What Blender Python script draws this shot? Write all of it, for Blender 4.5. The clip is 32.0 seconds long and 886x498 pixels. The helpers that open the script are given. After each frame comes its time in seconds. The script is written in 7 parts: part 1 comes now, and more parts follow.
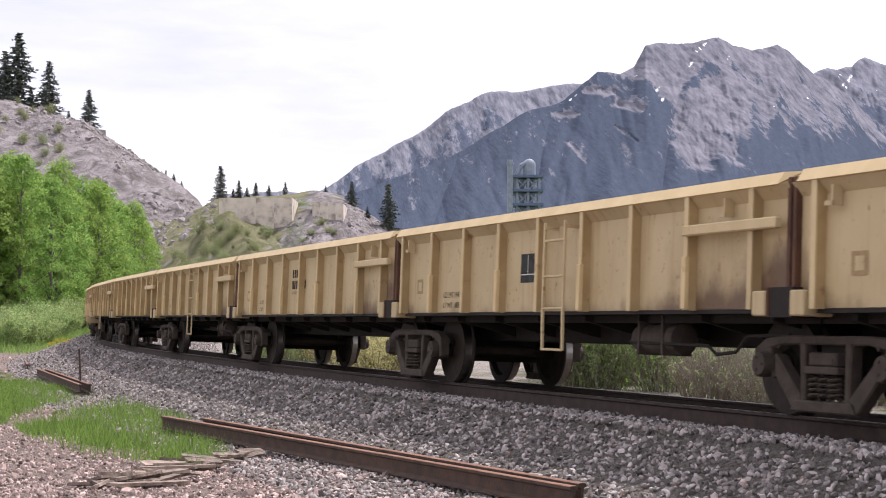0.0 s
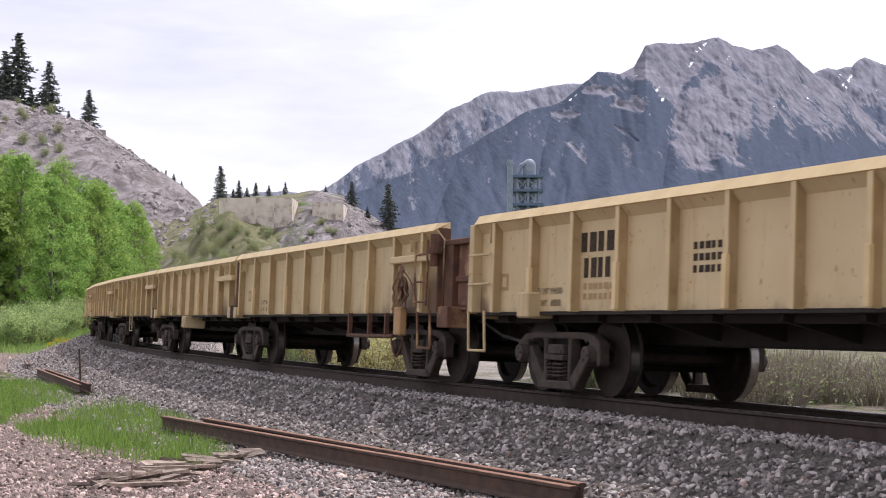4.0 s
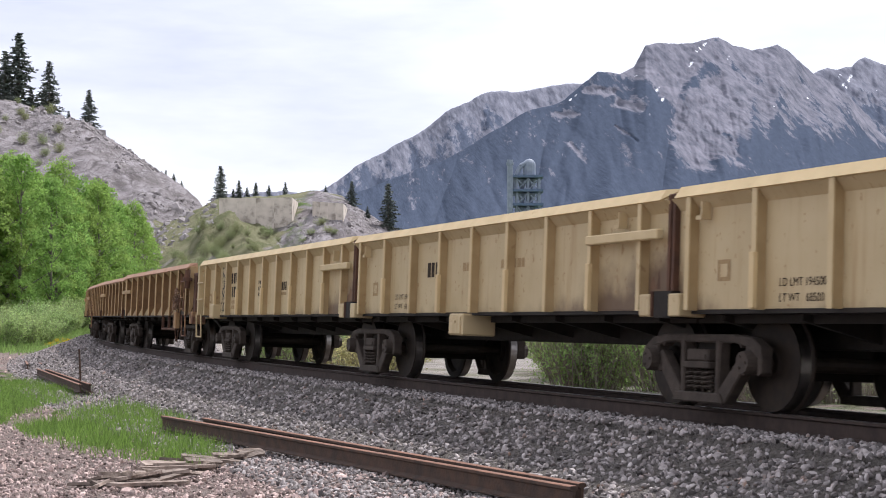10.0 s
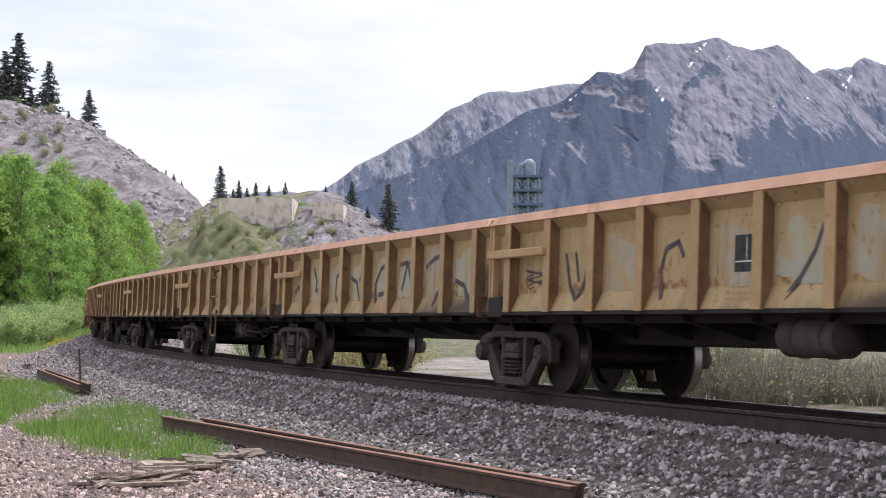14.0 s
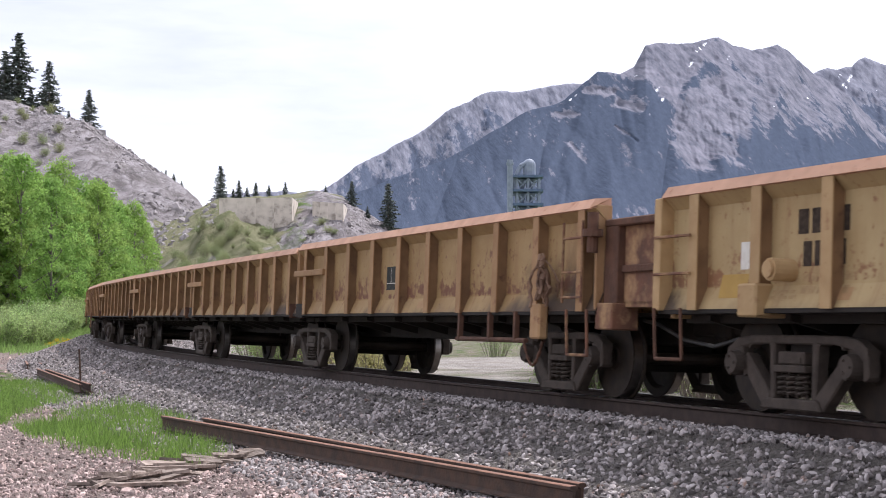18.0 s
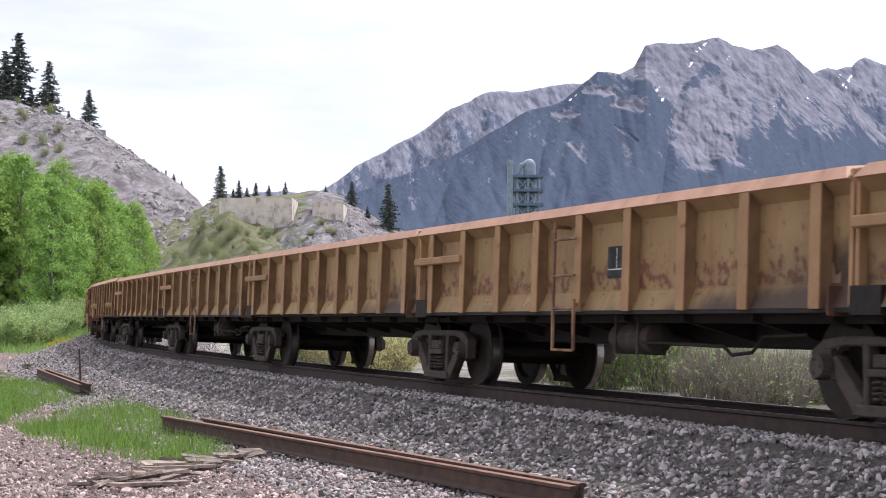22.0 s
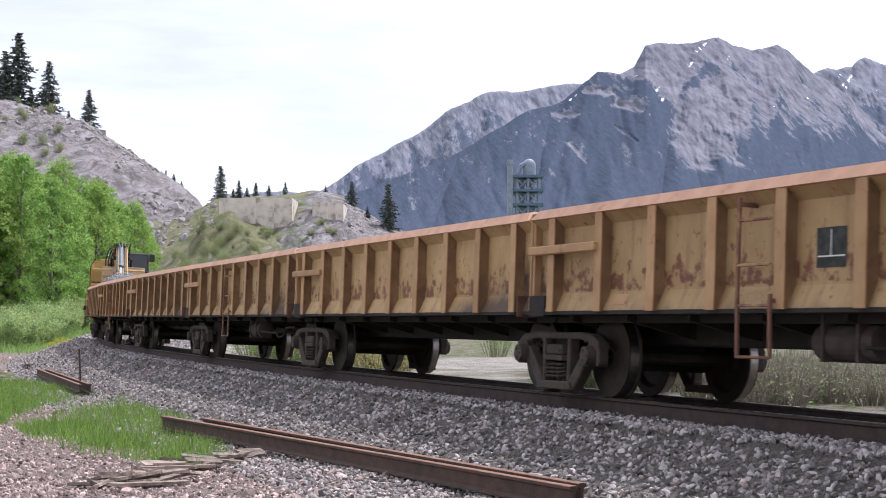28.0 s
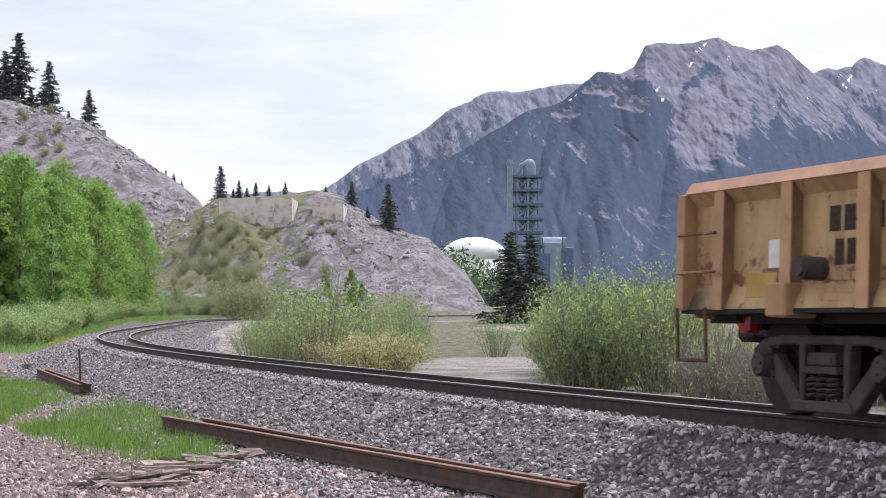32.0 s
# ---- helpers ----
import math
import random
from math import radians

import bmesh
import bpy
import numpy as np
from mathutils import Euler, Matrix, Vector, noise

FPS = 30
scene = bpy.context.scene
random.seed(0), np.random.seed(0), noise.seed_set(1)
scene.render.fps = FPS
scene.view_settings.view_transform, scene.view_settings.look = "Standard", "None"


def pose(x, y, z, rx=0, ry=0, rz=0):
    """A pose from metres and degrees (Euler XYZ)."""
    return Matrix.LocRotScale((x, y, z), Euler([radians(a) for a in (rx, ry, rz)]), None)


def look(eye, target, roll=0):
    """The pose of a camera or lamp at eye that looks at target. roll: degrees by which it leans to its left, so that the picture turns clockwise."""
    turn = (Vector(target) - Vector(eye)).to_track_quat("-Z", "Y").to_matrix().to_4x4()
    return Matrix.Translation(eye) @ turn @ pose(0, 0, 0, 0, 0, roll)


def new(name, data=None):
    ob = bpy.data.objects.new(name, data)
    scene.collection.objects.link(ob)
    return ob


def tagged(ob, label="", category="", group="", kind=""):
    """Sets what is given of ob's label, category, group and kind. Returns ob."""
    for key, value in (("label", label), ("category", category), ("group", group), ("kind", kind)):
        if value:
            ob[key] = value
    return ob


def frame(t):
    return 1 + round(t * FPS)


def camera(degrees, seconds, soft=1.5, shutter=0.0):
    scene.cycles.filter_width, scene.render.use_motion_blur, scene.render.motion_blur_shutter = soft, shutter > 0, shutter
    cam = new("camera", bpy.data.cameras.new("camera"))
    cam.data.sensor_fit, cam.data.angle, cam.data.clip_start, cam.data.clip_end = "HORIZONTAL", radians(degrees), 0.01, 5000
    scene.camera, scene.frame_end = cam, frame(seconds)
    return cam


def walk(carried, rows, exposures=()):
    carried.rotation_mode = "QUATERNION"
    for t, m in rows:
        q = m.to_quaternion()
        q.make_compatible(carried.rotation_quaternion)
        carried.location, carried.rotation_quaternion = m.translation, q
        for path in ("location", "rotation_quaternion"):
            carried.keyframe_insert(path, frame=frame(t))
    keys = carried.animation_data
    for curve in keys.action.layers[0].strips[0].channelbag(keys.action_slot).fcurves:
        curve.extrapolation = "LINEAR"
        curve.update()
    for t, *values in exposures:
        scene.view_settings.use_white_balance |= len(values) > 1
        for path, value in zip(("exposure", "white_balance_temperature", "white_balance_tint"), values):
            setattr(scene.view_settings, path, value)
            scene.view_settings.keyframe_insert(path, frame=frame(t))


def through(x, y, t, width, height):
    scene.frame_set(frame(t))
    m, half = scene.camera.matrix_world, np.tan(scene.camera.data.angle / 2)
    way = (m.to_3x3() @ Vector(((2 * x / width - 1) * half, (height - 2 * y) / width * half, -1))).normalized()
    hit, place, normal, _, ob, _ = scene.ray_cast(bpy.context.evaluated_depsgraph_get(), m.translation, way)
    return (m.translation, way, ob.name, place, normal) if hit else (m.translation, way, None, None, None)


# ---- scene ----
cam = camera(30.44, 32.0, soft=1.0, shutter=0.07)
EYE = (0.0, 0.0, 0.884)
LOOK = look(EYE, (0.0, 100.0, 0.884 + 4.693))
walk(cam, [(0.0, LOOK), (32.0, LOOK)], exposures=[(0.0, 0.08, 6550, 16), (3.5, 0.0, 6500, 16), (6.0, -0.05, 6300, 12), (12.0, 0.0, 6250, 12), (17.0, 0.10, 6200, 14), (27.5, 0.12, 6100, 13), (30.0, 0.10, 6050, 13), (31.2, 0.10, 6050, 13), (32.0, -0.03, 6050, 15)])

# ---- light ----
SUN_DIR = Vector((0.52, 0.58, 1.25)).normalized()      # towards the sun: high, behind the train
world = bpy.data.worlds.new("sky")
scene.world = world
world.use_nodes = True


def build_sky():
    nt = world.node_tree
    nt.nodes.clear()
    N, L = nt.nodes.new, nt.links.new
    out, bg = N("ShaderNodeOutputWorld"), N("ShaderNodeBackground")
    sky = N("ShaderNodeTexSky")
    sky.sky_type = "NISHITA"
    sky.sun_disc = False
    sky.sun_elevation = math.asin(SUN_DIR.z)
    sky.sun_rotation = math.atan2(SUN_DIR.x, SUN_DIR.y)
    co = N("ShaderNodeTexCoord")
    mp = N("ShaderNodeMapping")
    mp.inputs["Scale"].default_value = (1.0, 1.0, 4.5)
    mp.inputs["Location"].default_value = (0.32, 0.1, 0.18)
    L(co.outputs["Generated"], mp.inputs["Vector"])
    nz = N("ShaderNodeTexNoise")
    nz.inputs["Scale"].default_value = 2.6
    nz.inputs["Detail"].default_value = 6
    nz.inputs["Roughness"].default_value = 0.55
    L(mp.outputs["Vector"], nz.inputs["Vector"])
    ramp = N("ShaderNodeValToRGB")
    e = ramp.color_ramp.elements
    e[0].position, e[0].color = 0.30, (0.0, 0.0, 0.0, 1)
    e[1].position, e[1].color = 0.52, (1, 1, 1, 1)
    L(nz.outputs["Fac"], ramp.inputs["Fac"])
    cloud = N("ShaderNodeMixRGB")
    cloud.inputs["Color1"].default_value = (8.8, 9.1, 11.0, 1)
    cloud.inputs["Color2"].default_value = (12.6, 12.7, 13.4, 1)
    L(ramp.outputs["Color"], cloud.inputs["Fac"])
    mix = N("ShaderNodeMixRGB")
    mix.inputs["Fac"].default_value = 0.86
    L(sky.outputs["Color"], mix.inputs["Color1"])
    L(cloud.outputs["Color"], mix.inputs["Color2"])
    L(mix.outputs["Color"], bg.inputs["Color"])
    bg.inputs["Strength"].default_value = 0.098
    L(bg.outputs["Background"], out.inputs["Surface"])


build_sky()
sun = new("sun", bpy.data.lights.new("sun", "SUN"))
sun.data.energy = 4.9
sun.data.angle = radians(1.2)
sun.data.color = (1.0, 0.965, 0.92)
sun.matrix_world = look((0, 0, 60), Vector((0, 0, 60)) - SUN_DIR)


# ---- materials ----
def material(name, base, other=None, scale=3.0, rough=0.8, metal=0.0, bump=0.0, bump_scale=40.0,
             stain=None, stain_scale=1.2, stain_at=0.6, island=0.0, per_object=0.0, spec=0.4, detail=6.0, band=0.0, soft=0.06,
             soot=None, drip=None):
    """Two-scale procedural surface: base and other mixed by fine noise, stain by coarse noise."""
    m = bpy.data.materials.new(name)
    m.use_nodes = True
    nt = m.node_tree
    N, L = nt.nodes.new, nt.links.new
    b = nt.nodes["Principled BSDF"]
    b.inputs["Roughness"].default_value = rough
    b.inputs["Metallic"].default_value = metal
    b.inputs["Specular IOR Level"].default_value = spec
    co = N("ShaderNodeTexCoord")
    # every object gets its own piece of the pattern
    shift = N("ShaderNodeVectorMath")
    shift.operation = "MULTIPLY_ADD"
    shift.inputs[0].default_value = (1, 1, 1)
    spread = N("ShaderNodeVectorMath")
    spread.operation = "SCALE"
    spread.inputs[0].default_value = (61.0, 37.0, 0.0)
    L(N("ShaderNodeObjectInfo").outputs["Random"], spread.inputs["Scale"])
    L(co.outputs["Object"], shift.inputs[0])
    shift.inputs[1].default_value = (1, 1, 1)
    L(spread.outputs["Vector"], shift.inputs[2])
    where = shift.outputs["Vector"]
    other = other or tuple(c * 0.75 for c in base)
    n1 = N("ShaderNodeTexNoise")
    n1.inputs["Scale"].default_value, n1.inputs["Detail"].default_value = scale, detail
    L(where, n1.inputs["Vector"])
    r1 = N("ShaderNodeValToRGB")
    r1.color_ramp.elements[0].position, r1.color_ramp.elements[1].position = 0.35, 0.65
    r1.color_ramp.elements[0].color, r1.color_ramp.elements[1].color = (*base, 1), (*other, 1)
    L(n1.outputs["Fac"], r1.inputs["Fac"])
    col = r1.outputs["Color"]
    if stain:
        n2 = N("ShaderNodeTexNoise")
        n2.inputs["Scale"].default_value, n2.inputs["Detail"].default_value = stain_scale, 8
        n2.inputs["Roughness"].default_value = 0.62
        L(where, n2.inputs["Vector"])
        r2 = N("ShaderNodeValToRGB")
        r2.color_ramp.elements[0].position, r2.color_ramp.elements[1].position = stain_at, stain_at + soft
        if band:
            # more wear where the load rubs, in a belt along the side
            sep = N("ShaderNodeSeparateXYZ")
            L(co.outputs["Object"], sep.inputs["Vector"])
            belt = N("ShaderNodeMapRange")
            belt.interpolation_type = "SMOOTHSTEP"
            belt.inputs["From Min"].default_value, belt.inputs["From Max"].default_value = 1.62, 1.18
            belt.inputs["To Min"].default_value, belt.inputs["To Max"].default_value = 0.0, band
            L(sep.outputs["Z"], belt.inputs["Value"])
            low = N("ShaderNodeMapRange")
            low.inputs["From Min"].default_value, low.inputs["From Max"].default_value = 1.14, 1.17
            L(sep.outputs["Z"], low.inputs["Value"])
            mul = N("ShaderNodeMath")
            mul.operation = "MULTIPLY"
            L(belt.outputs["Result"], mul.inputs[0])
            L(low.outputs["Result"], mul.inputs[1])
            sm = N("ShaderNodeMath")
            L(n2.outputs["Fac"], sm.inputs[0])
            L(mul.outputs[0], sm.inputs[1])
            L(sm.outputs[0], r2.inputs["Fac"])
        else:
            L(n2.outputs["Fac"], r2.inputs["Fac"])
        mx = N("ShaderNodeMixRGB")
        L(r2.outputs["Color"], mx.inputs["Fac"])
        L(col, mx.inputs["Color1"])
        mx.inputs["Color2"].default_value = (*stain, 1)
        col = mx.outputs["Color"]
    def layer(fac, colour, amount, lo, hi):
        r = N("ShaderNodeMapRange")
        r.interpolation_type = "SMOOTHSTEP"
        r.inputs["From Min"].default_value, r.inputs["From Max"].default_value, r.inputs["To Max"].default_value = lo, hi, amount
        L(fac, r.inputs["Value"])
        mx = N("ShaderNodeMixRGB")
        L(r.outputs["Result"], mx.inputs["Fac"])
        L(col, mx.inputs["Color1"])
        mx.inputs["Color2"].default_value = (*colour, 1)
        return mx.outputs["Color"]

    def stretched(sx, sz, detail_of, rough_of=0.6):
        mp = N("ShaderNodeMapping")
        mp.inputs["Scale"].default_value = (sx, 1.0, sz)
        L(where, mp.inputs["Vector"])
        n = N("ShaderNodeTexNoise")
        n.inputs["Scale"].default_value, n.inputs["Detail"].default_value, n.inputs["Roughness"].default_value = 1.0, detail_of, rough_of
        L(mp.outputs["Vector"], n.inputs["Vector"])
        return n.outputs["Fac"]

    if drip:
        # rain-washed streaks down the sheet, then small rust specks
        col = layer(stretched(7.0, 0.55, 7), drip[0], drip[1], 0.50, 0.74)
        col = layer(stretched(15.0, 9.0, 5, 0.62), drip[0], 0.85, 0.625, 0.68)
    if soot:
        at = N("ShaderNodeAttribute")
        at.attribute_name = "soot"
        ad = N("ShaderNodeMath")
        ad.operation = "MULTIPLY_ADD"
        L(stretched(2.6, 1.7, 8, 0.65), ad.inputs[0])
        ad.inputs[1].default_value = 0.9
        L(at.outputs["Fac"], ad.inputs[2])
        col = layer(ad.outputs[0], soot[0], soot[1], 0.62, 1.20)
    if island or per_object:
        hs = N("ShaderNodeHueSaturation")
        mr = N("ShaderNodeMapRange")
        amount = island or per_object
        mr.inputs["To Min"].default_value, mr.inputs["To Max"].default_value = 1 - amount, 1 + amount
        if island:
            L(N("ShaderNodeNewGeometry").outputs["Random Per Island"], mr.inputs["Value"])
        else:
            L(N("ShaderNodeObjectInfo").outputs["Random"], mr.inputs["Value"])
        L(mr.outputs["Result"], hs.inputs["Value"])
        L(col, hs.inputs["Color"])
        col = hs.outputs["Color"]
    L(col, b.inputs["Base Color"])
    if bump:
        n3 = N("ShaderNodeTexNoise")
        n3.inputs["Scale"].default_value, n3.inputs["Detail"].default_value = bump_scale, 4
        L(where, n3.inputs["Vector"])
        bp = N("ShaderNodeBump")
        bp.inputs["Strength"].default_value, bp.inputs["Distance"].default_value = bump, 0.05
        L(n3.outputs["Fac"], bp.inputs["Height"])
        L(bp.outputs["Normal"], b.inputs["Normal"])
    return m


M = {}
M["cream"] = material("cream_paint", (0.545, 0.428, 0.248), (0.485, 0.372, 0.205), 1.4, 0.55, bump=0.06, bump_scale=5,
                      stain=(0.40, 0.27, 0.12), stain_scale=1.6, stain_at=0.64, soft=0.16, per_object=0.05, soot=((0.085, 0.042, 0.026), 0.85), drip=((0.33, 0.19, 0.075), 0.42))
M["cream_rib"] = material("cream_stake_paint", (0.60, 0.465, 0.262), (0.54, 0.41, 0.22), 3.0, 0.55, stain=(0.36, 0.22, 0.09), stain_scale=5, stain_at=0.62, soft=0.12, per_object=0.05)
M["cream_top"] = material("cream_rail_paint", (0.68, 0.52, 0.285), (0.60, 0.45, 0.235), 3.0, 0.55, stain=(0.4, 0.25, 0.1), stain_scale=4, stain_at=0.66, soft=0.12)
M["rusty"] = material("worn_orange_ochre_paint", (0.425, 0.292, 0.138), (0.345, 0.222, 0.098), 2.2, 0.7, bump=0.14, bump_scale=8,
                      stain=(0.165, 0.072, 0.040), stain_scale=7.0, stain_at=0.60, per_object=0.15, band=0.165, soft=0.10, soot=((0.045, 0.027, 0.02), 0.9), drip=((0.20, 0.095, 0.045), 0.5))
M["rusty_rib"] = material("worn_orange_stake_paint", (0.425, 0.262, 0.128), (0.355, 0.205, 0.096), 4.0, 0.7, bump=0.1, bump_scale=12,
                          stain=(0.20, 0.085, 0.042), stain_scale=5.5, stain_at=0.60, soft=0.12, per_object=0.12)
M["russet"] = material("worn_russet_ochre_paint", (0.350, 0.233, 0.104), (0.283, 0.176, 0.076), 2.2, 0.7, bump=0.14, bump_scale=8,
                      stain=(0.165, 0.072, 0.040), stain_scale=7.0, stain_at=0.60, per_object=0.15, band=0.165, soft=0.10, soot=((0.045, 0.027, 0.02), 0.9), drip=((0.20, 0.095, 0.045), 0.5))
M["russet_rib"] = material("worn_russet_stake_paint", (0.350, 0.208, 0.100), (0.288, 0.162, 0.074), 4.0, 0.7, bump=0.1, bump_scale=12,
                          stain=(0.20, 0.085, 0.042), stain_scale=5.5, stain_at=0.60, soft=0.12, per_object=0.12)
M["ochre"] = material("worn_yellow_ochre_paint", (0.408, 0.302, 0.150), (0.345, 0.240, 0.112), 2.0, 0.7, bump=0.14, bump_scale=8,
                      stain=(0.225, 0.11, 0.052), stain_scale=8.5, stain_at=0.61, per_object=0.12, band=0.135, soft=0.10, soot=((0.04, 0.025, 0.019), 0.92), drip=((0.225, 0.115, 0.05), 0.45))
M["ochre_rib"] = material("worn_yellow_stake_paint", (0.422, 0.286, 0.139), (0.36, 0.229, 0.106), 4.0, 0.7, bump=0.1, bump_scale=12,
                          stain=(0.24, 0.115, 0.052), stain_scale=5.5, stain_at=0.61, soft=0.12, per_object=0.10)
M["rusty_top"] = material("faded_salmon_rail_paint", (0.50, 0.285, 0.185), (0.40, 0.225, 0.142), 3.5, 0.65, stain=(0.3, 0.13, 0.07), stain_scale=5, stain_at=0.60, soft=0.12, per_object=0.1)
# stake web sides: their shade is put into darker paint, with brown stain added
M["cream_web"] = material("shaded_grimy_cream", (0.44, 0.32, 0.165), (0.36, 0.25, 0.12), 3.0, 0.7, stain=(0.22, 0.12, 0.055), stain_scale=5, stain_at=0.6, soft=0.15, per_object=0.08)
M["rusty_web"] = material("shaded_grimy_ochre", (0.235, 0.138, 0.066), (0.15, 0.085, 0.042), 3.0, 0.8, stain=(0.10, 0.05, 0.03), stain_scale=5, stain_at=0.58, soft=0.15, per_object=0.1)
M["rust"] = material("brown_rust", (0.075, 0.038, 0.025), (0.125, 0.06, 0.036), 5.0, 0.85, bump=0.2, bump_scale=25)
M["red_rust"] = material("red_rusty_steel", (0.185, 0.085, 0.05), (0.11, 0.055, 0.036), 3.0, 0.8, bump=0.2, bump_scale=18, stain=(0.36, 0.22, 0.11), stain_scale=2.5, stain_at=0.47, soft=0.15)
M["under"] = material("sooty_underframe", (0.015, 0.012, 0.010), (0.024, 0.018, 0.014), 6.0, 0.85, bump=0.15, bump_scale=20)
M["truck"] = material("dusty_cast_steel", (0.046, 0.035, 0.028), (0.072, 0.055, 0.044), 7.0, 0.85, bump=0.2, bump_scale=30)
M["wheel"] = material("dark_wheel_steel", (0.017, 0.012, 0.009), (0.032, 0.021, 0.014), 9.0, 0.7, metal=0.2)
M["tread"] = material("polished_tread_steel", (0.30, 0.28, 0.26), (0.22, 0.20, 0.19), 12.0, 0.35, metal=1.0)
M["black"] = material("black_paint", (0.018, 0.018, 0.02), (0.03, 0.03, 0.03), 6.0, 0.6)
M["ink"] = material("faded_black_lettering", (0.035, 0.027, 0.022), (0.075, 0.055, 0.04), 20.0, 0.9, spec=0.1)
M["faint"] = material("faint_brown_lettering", (0.30, 0.20, 0.10), (0.38, 0.26, 0.13), 25.0, 0.8)
M["white"] = material("white_sticker", (0.7, 0.68, 0.62), (0.6, 0.57, 0.5), 12.0, 0.7)
M["grey_plate"] = material("grey_black_plate", (0.03, 0.032, 0.03), (0.06, 0.062, 0.058), 10.0, 0.8, spec=0.15)
M["load"] = material("pale_crushed_stone", (0.30, 0.305, 0.31), (0.17, 0.172, 0.17), 14.0, 0.95, bump=0.9, bump_scale=16, island=0.45)
M["load_white"] = material("white_crushed_stone", (0.46, 0.46, 0.44), (0.27, 0.27, 0.26), 14.0, 0.95, bump=0.9, bump_scale=16, island=0.35)
M["hill_rock"] = material("grey_mauve_limestone", (0.31, 0.283, 0.285), (0.20, 0.18, 0.178), 0.5, 0.95, bump=0.4, bump_scale=1.2, island=0.22)
M["ballast"] = material("grey_ballast_stone", (0.36, 0.325, 0.318), (0.175, 0.152, 0.145), 7.0, 0.9, island=0.72, stain=(0.27, 0.175, 0.13), stain_scale=5.0, stain_at=0.60, soft=0.1)
M["ballast_bed"] = material("ballast_bed", (0.12, 0.104, 0.096), (0.045, 0.039, 0.036), 22.0, 0.95, bump=1.0, bump_scale=24,
                            stain=(0.19, 0.165, 0.155), stain_scale=16, stain_at=0.58)
M["pebble"] = material("pinkish_brown_gravel_stone", (0.47, 0.365, 0.335), (0.29, 0.212, 0.19), 8.0, 0.9, island=0.78)
M["rail_head"] = material("worn_rail_head", (0.42, 0.38, 0.36), (0.3, 0.26, 0.24), 12.0, 0.35, metal=0.9)
M["rail"] = material("rusty_rail_steel", (0.058, 0.038, 0.031), (0.036, 0.024, 0.020), 8.0, 0.85, bump=0.1, bump_scale=30)
M["clip"] = material("grey_rail_clip_steel", (0.15, 0.125, 0.11), (0.09, 0.07, 0.06), 12.0, 0.6, metal=0.3)
M["old_rail"] = material("old_rusted_rail", (0.085, 0.05, 0.034), (0.05, 0.033, 0.026), 7.0, 0.85, bump=0.2, bump_scale=30)
M["old_rail_top"] = material("orange_rust_rail_top", (0.235, 0.115, 0.075), (0.15, 0.075, 0.05), 6.0, 0.8, bump=0.1, bump_scale=30)
M["wood"] = material("weathered_grey_wood", (0.29, 0.23, 0.195), (0.13, 0.098, 0.08), 6.0, 0.9, bump=0.4, bump_scale=18, per_object=0.35)
M["tie"] = material("creosoted_tie_wood", (0.07, 0.055, 0.045), (0.11, 0.085, 0.07), 8.0, 0.9, bump=0.3, bump_scale=25)


def leaf_material(name, base, through, island=0.4):
    """Leaves: matt upper side, and light that comes through from behind."""
    m = bpy.data.materials.new(name)
    m.use_nodes = True
    nt = m.node_tree
    N, L = nt.nodes.new, nt.links.new
    b, out = nt.nodes["Principled BSDF"], nt.nodes["Material Output"]
    b.inputs["Roughness"].default_value, b.inputs["Specular IOR Level"].default_value = 0.7, 0.25
    tr, mx = N("ShaderNodeBsdfTranslucent"), N("ShaderNodeMixShader")
    mx.inputs["Fac"].default_value = 0.5
    mr = N("ShaderNodeMapRange")
    mr.inputs["To Min"].default_value, mr.inputs["To Max"].default_value = 1 - island, 1 + island
    L(N("ShaderNodeNewGeometry").outputs["Random Per Island"], mr.inputs["Value"])
    ob = N("ShaderNodeMapRange")
    ob.inputs["To Min"].default_value, ob.inputs["To Max"].default_value = 0.485, 0.515
    L(N("ShaderNodeObjectInfo").outputs["Random"], ob.inputs["Value"])
    for c, sock in ((base, b.inputs["Base Color"]), (through, tr.inputs["Color"])):
        hs = N("ShaderNodeHueSaturation")
        hs.inputs["Color"].default_value = (*c, 1)
        L(mr.outputs["Result"], hs.inputs["Value"])
        L(ob.outputs["Result"], hs.inputs["Hue"])
        L(hs.outputs["Color"], sock)
    L(b.outputs["BSDF"], mx.inputs[1])
    L(tr.outputs["BSDF"], mx.inputs[2])
    L(mx.outputs["Shader"], out.inputs["Surface"])
    return m

M["yellow"] = material("machine_yellow_paint", (0.43, 0.275, 0.082), (0.35, 0.215, 0.062), 1.5, 0.55, bump=0.03, bump_scale=20, stain=(0.30, 0.20, 0.09), stain_scale=2.0, stain_at=0.56, soft=0.2, drip=((0.22, 0.14, 0.06), 0.35))
M["dusty_tan"] = material("dusty_worn_bucket_steel", (0.46, 0.34, 0.20), (0.36, 0.25, 0.14), 3.0, 0.75, bump=0.1, bump_scale=14, stain=(0.28, 0.15, 0.08), stain_scale=2.5, stain_at=0.57, soft=0.15)
M["hose"] = material("black_rubber_hose", (0.02, 0.02, 0.022), (0.04, 0.038, 0.036), 9.0, 0.45)
M["chrome"] = material("chromed_rod", (0.7, 0.71, 0.72), (0.6, 0.61, 0.62), 8.0, 0.15, metal=1.0)
M["cylinder"] = material("grey_blue_cylinder_paint", (0.12, 0.15, 0.17), (0.08, 0.10, 0.115), 5.0, 0.45)
M["glass"] = material("dark_cab_glass", (0.015, 0.018, 0.02), (0.02, 0.022, 0.025), 2.0, 0.08, spec=0.6)
M["blue_logo"] = material("blue_logo_paint", (0.12, 0.20, 0.45), (0.15, 0.23, 0.45), 8.0, 0.6)
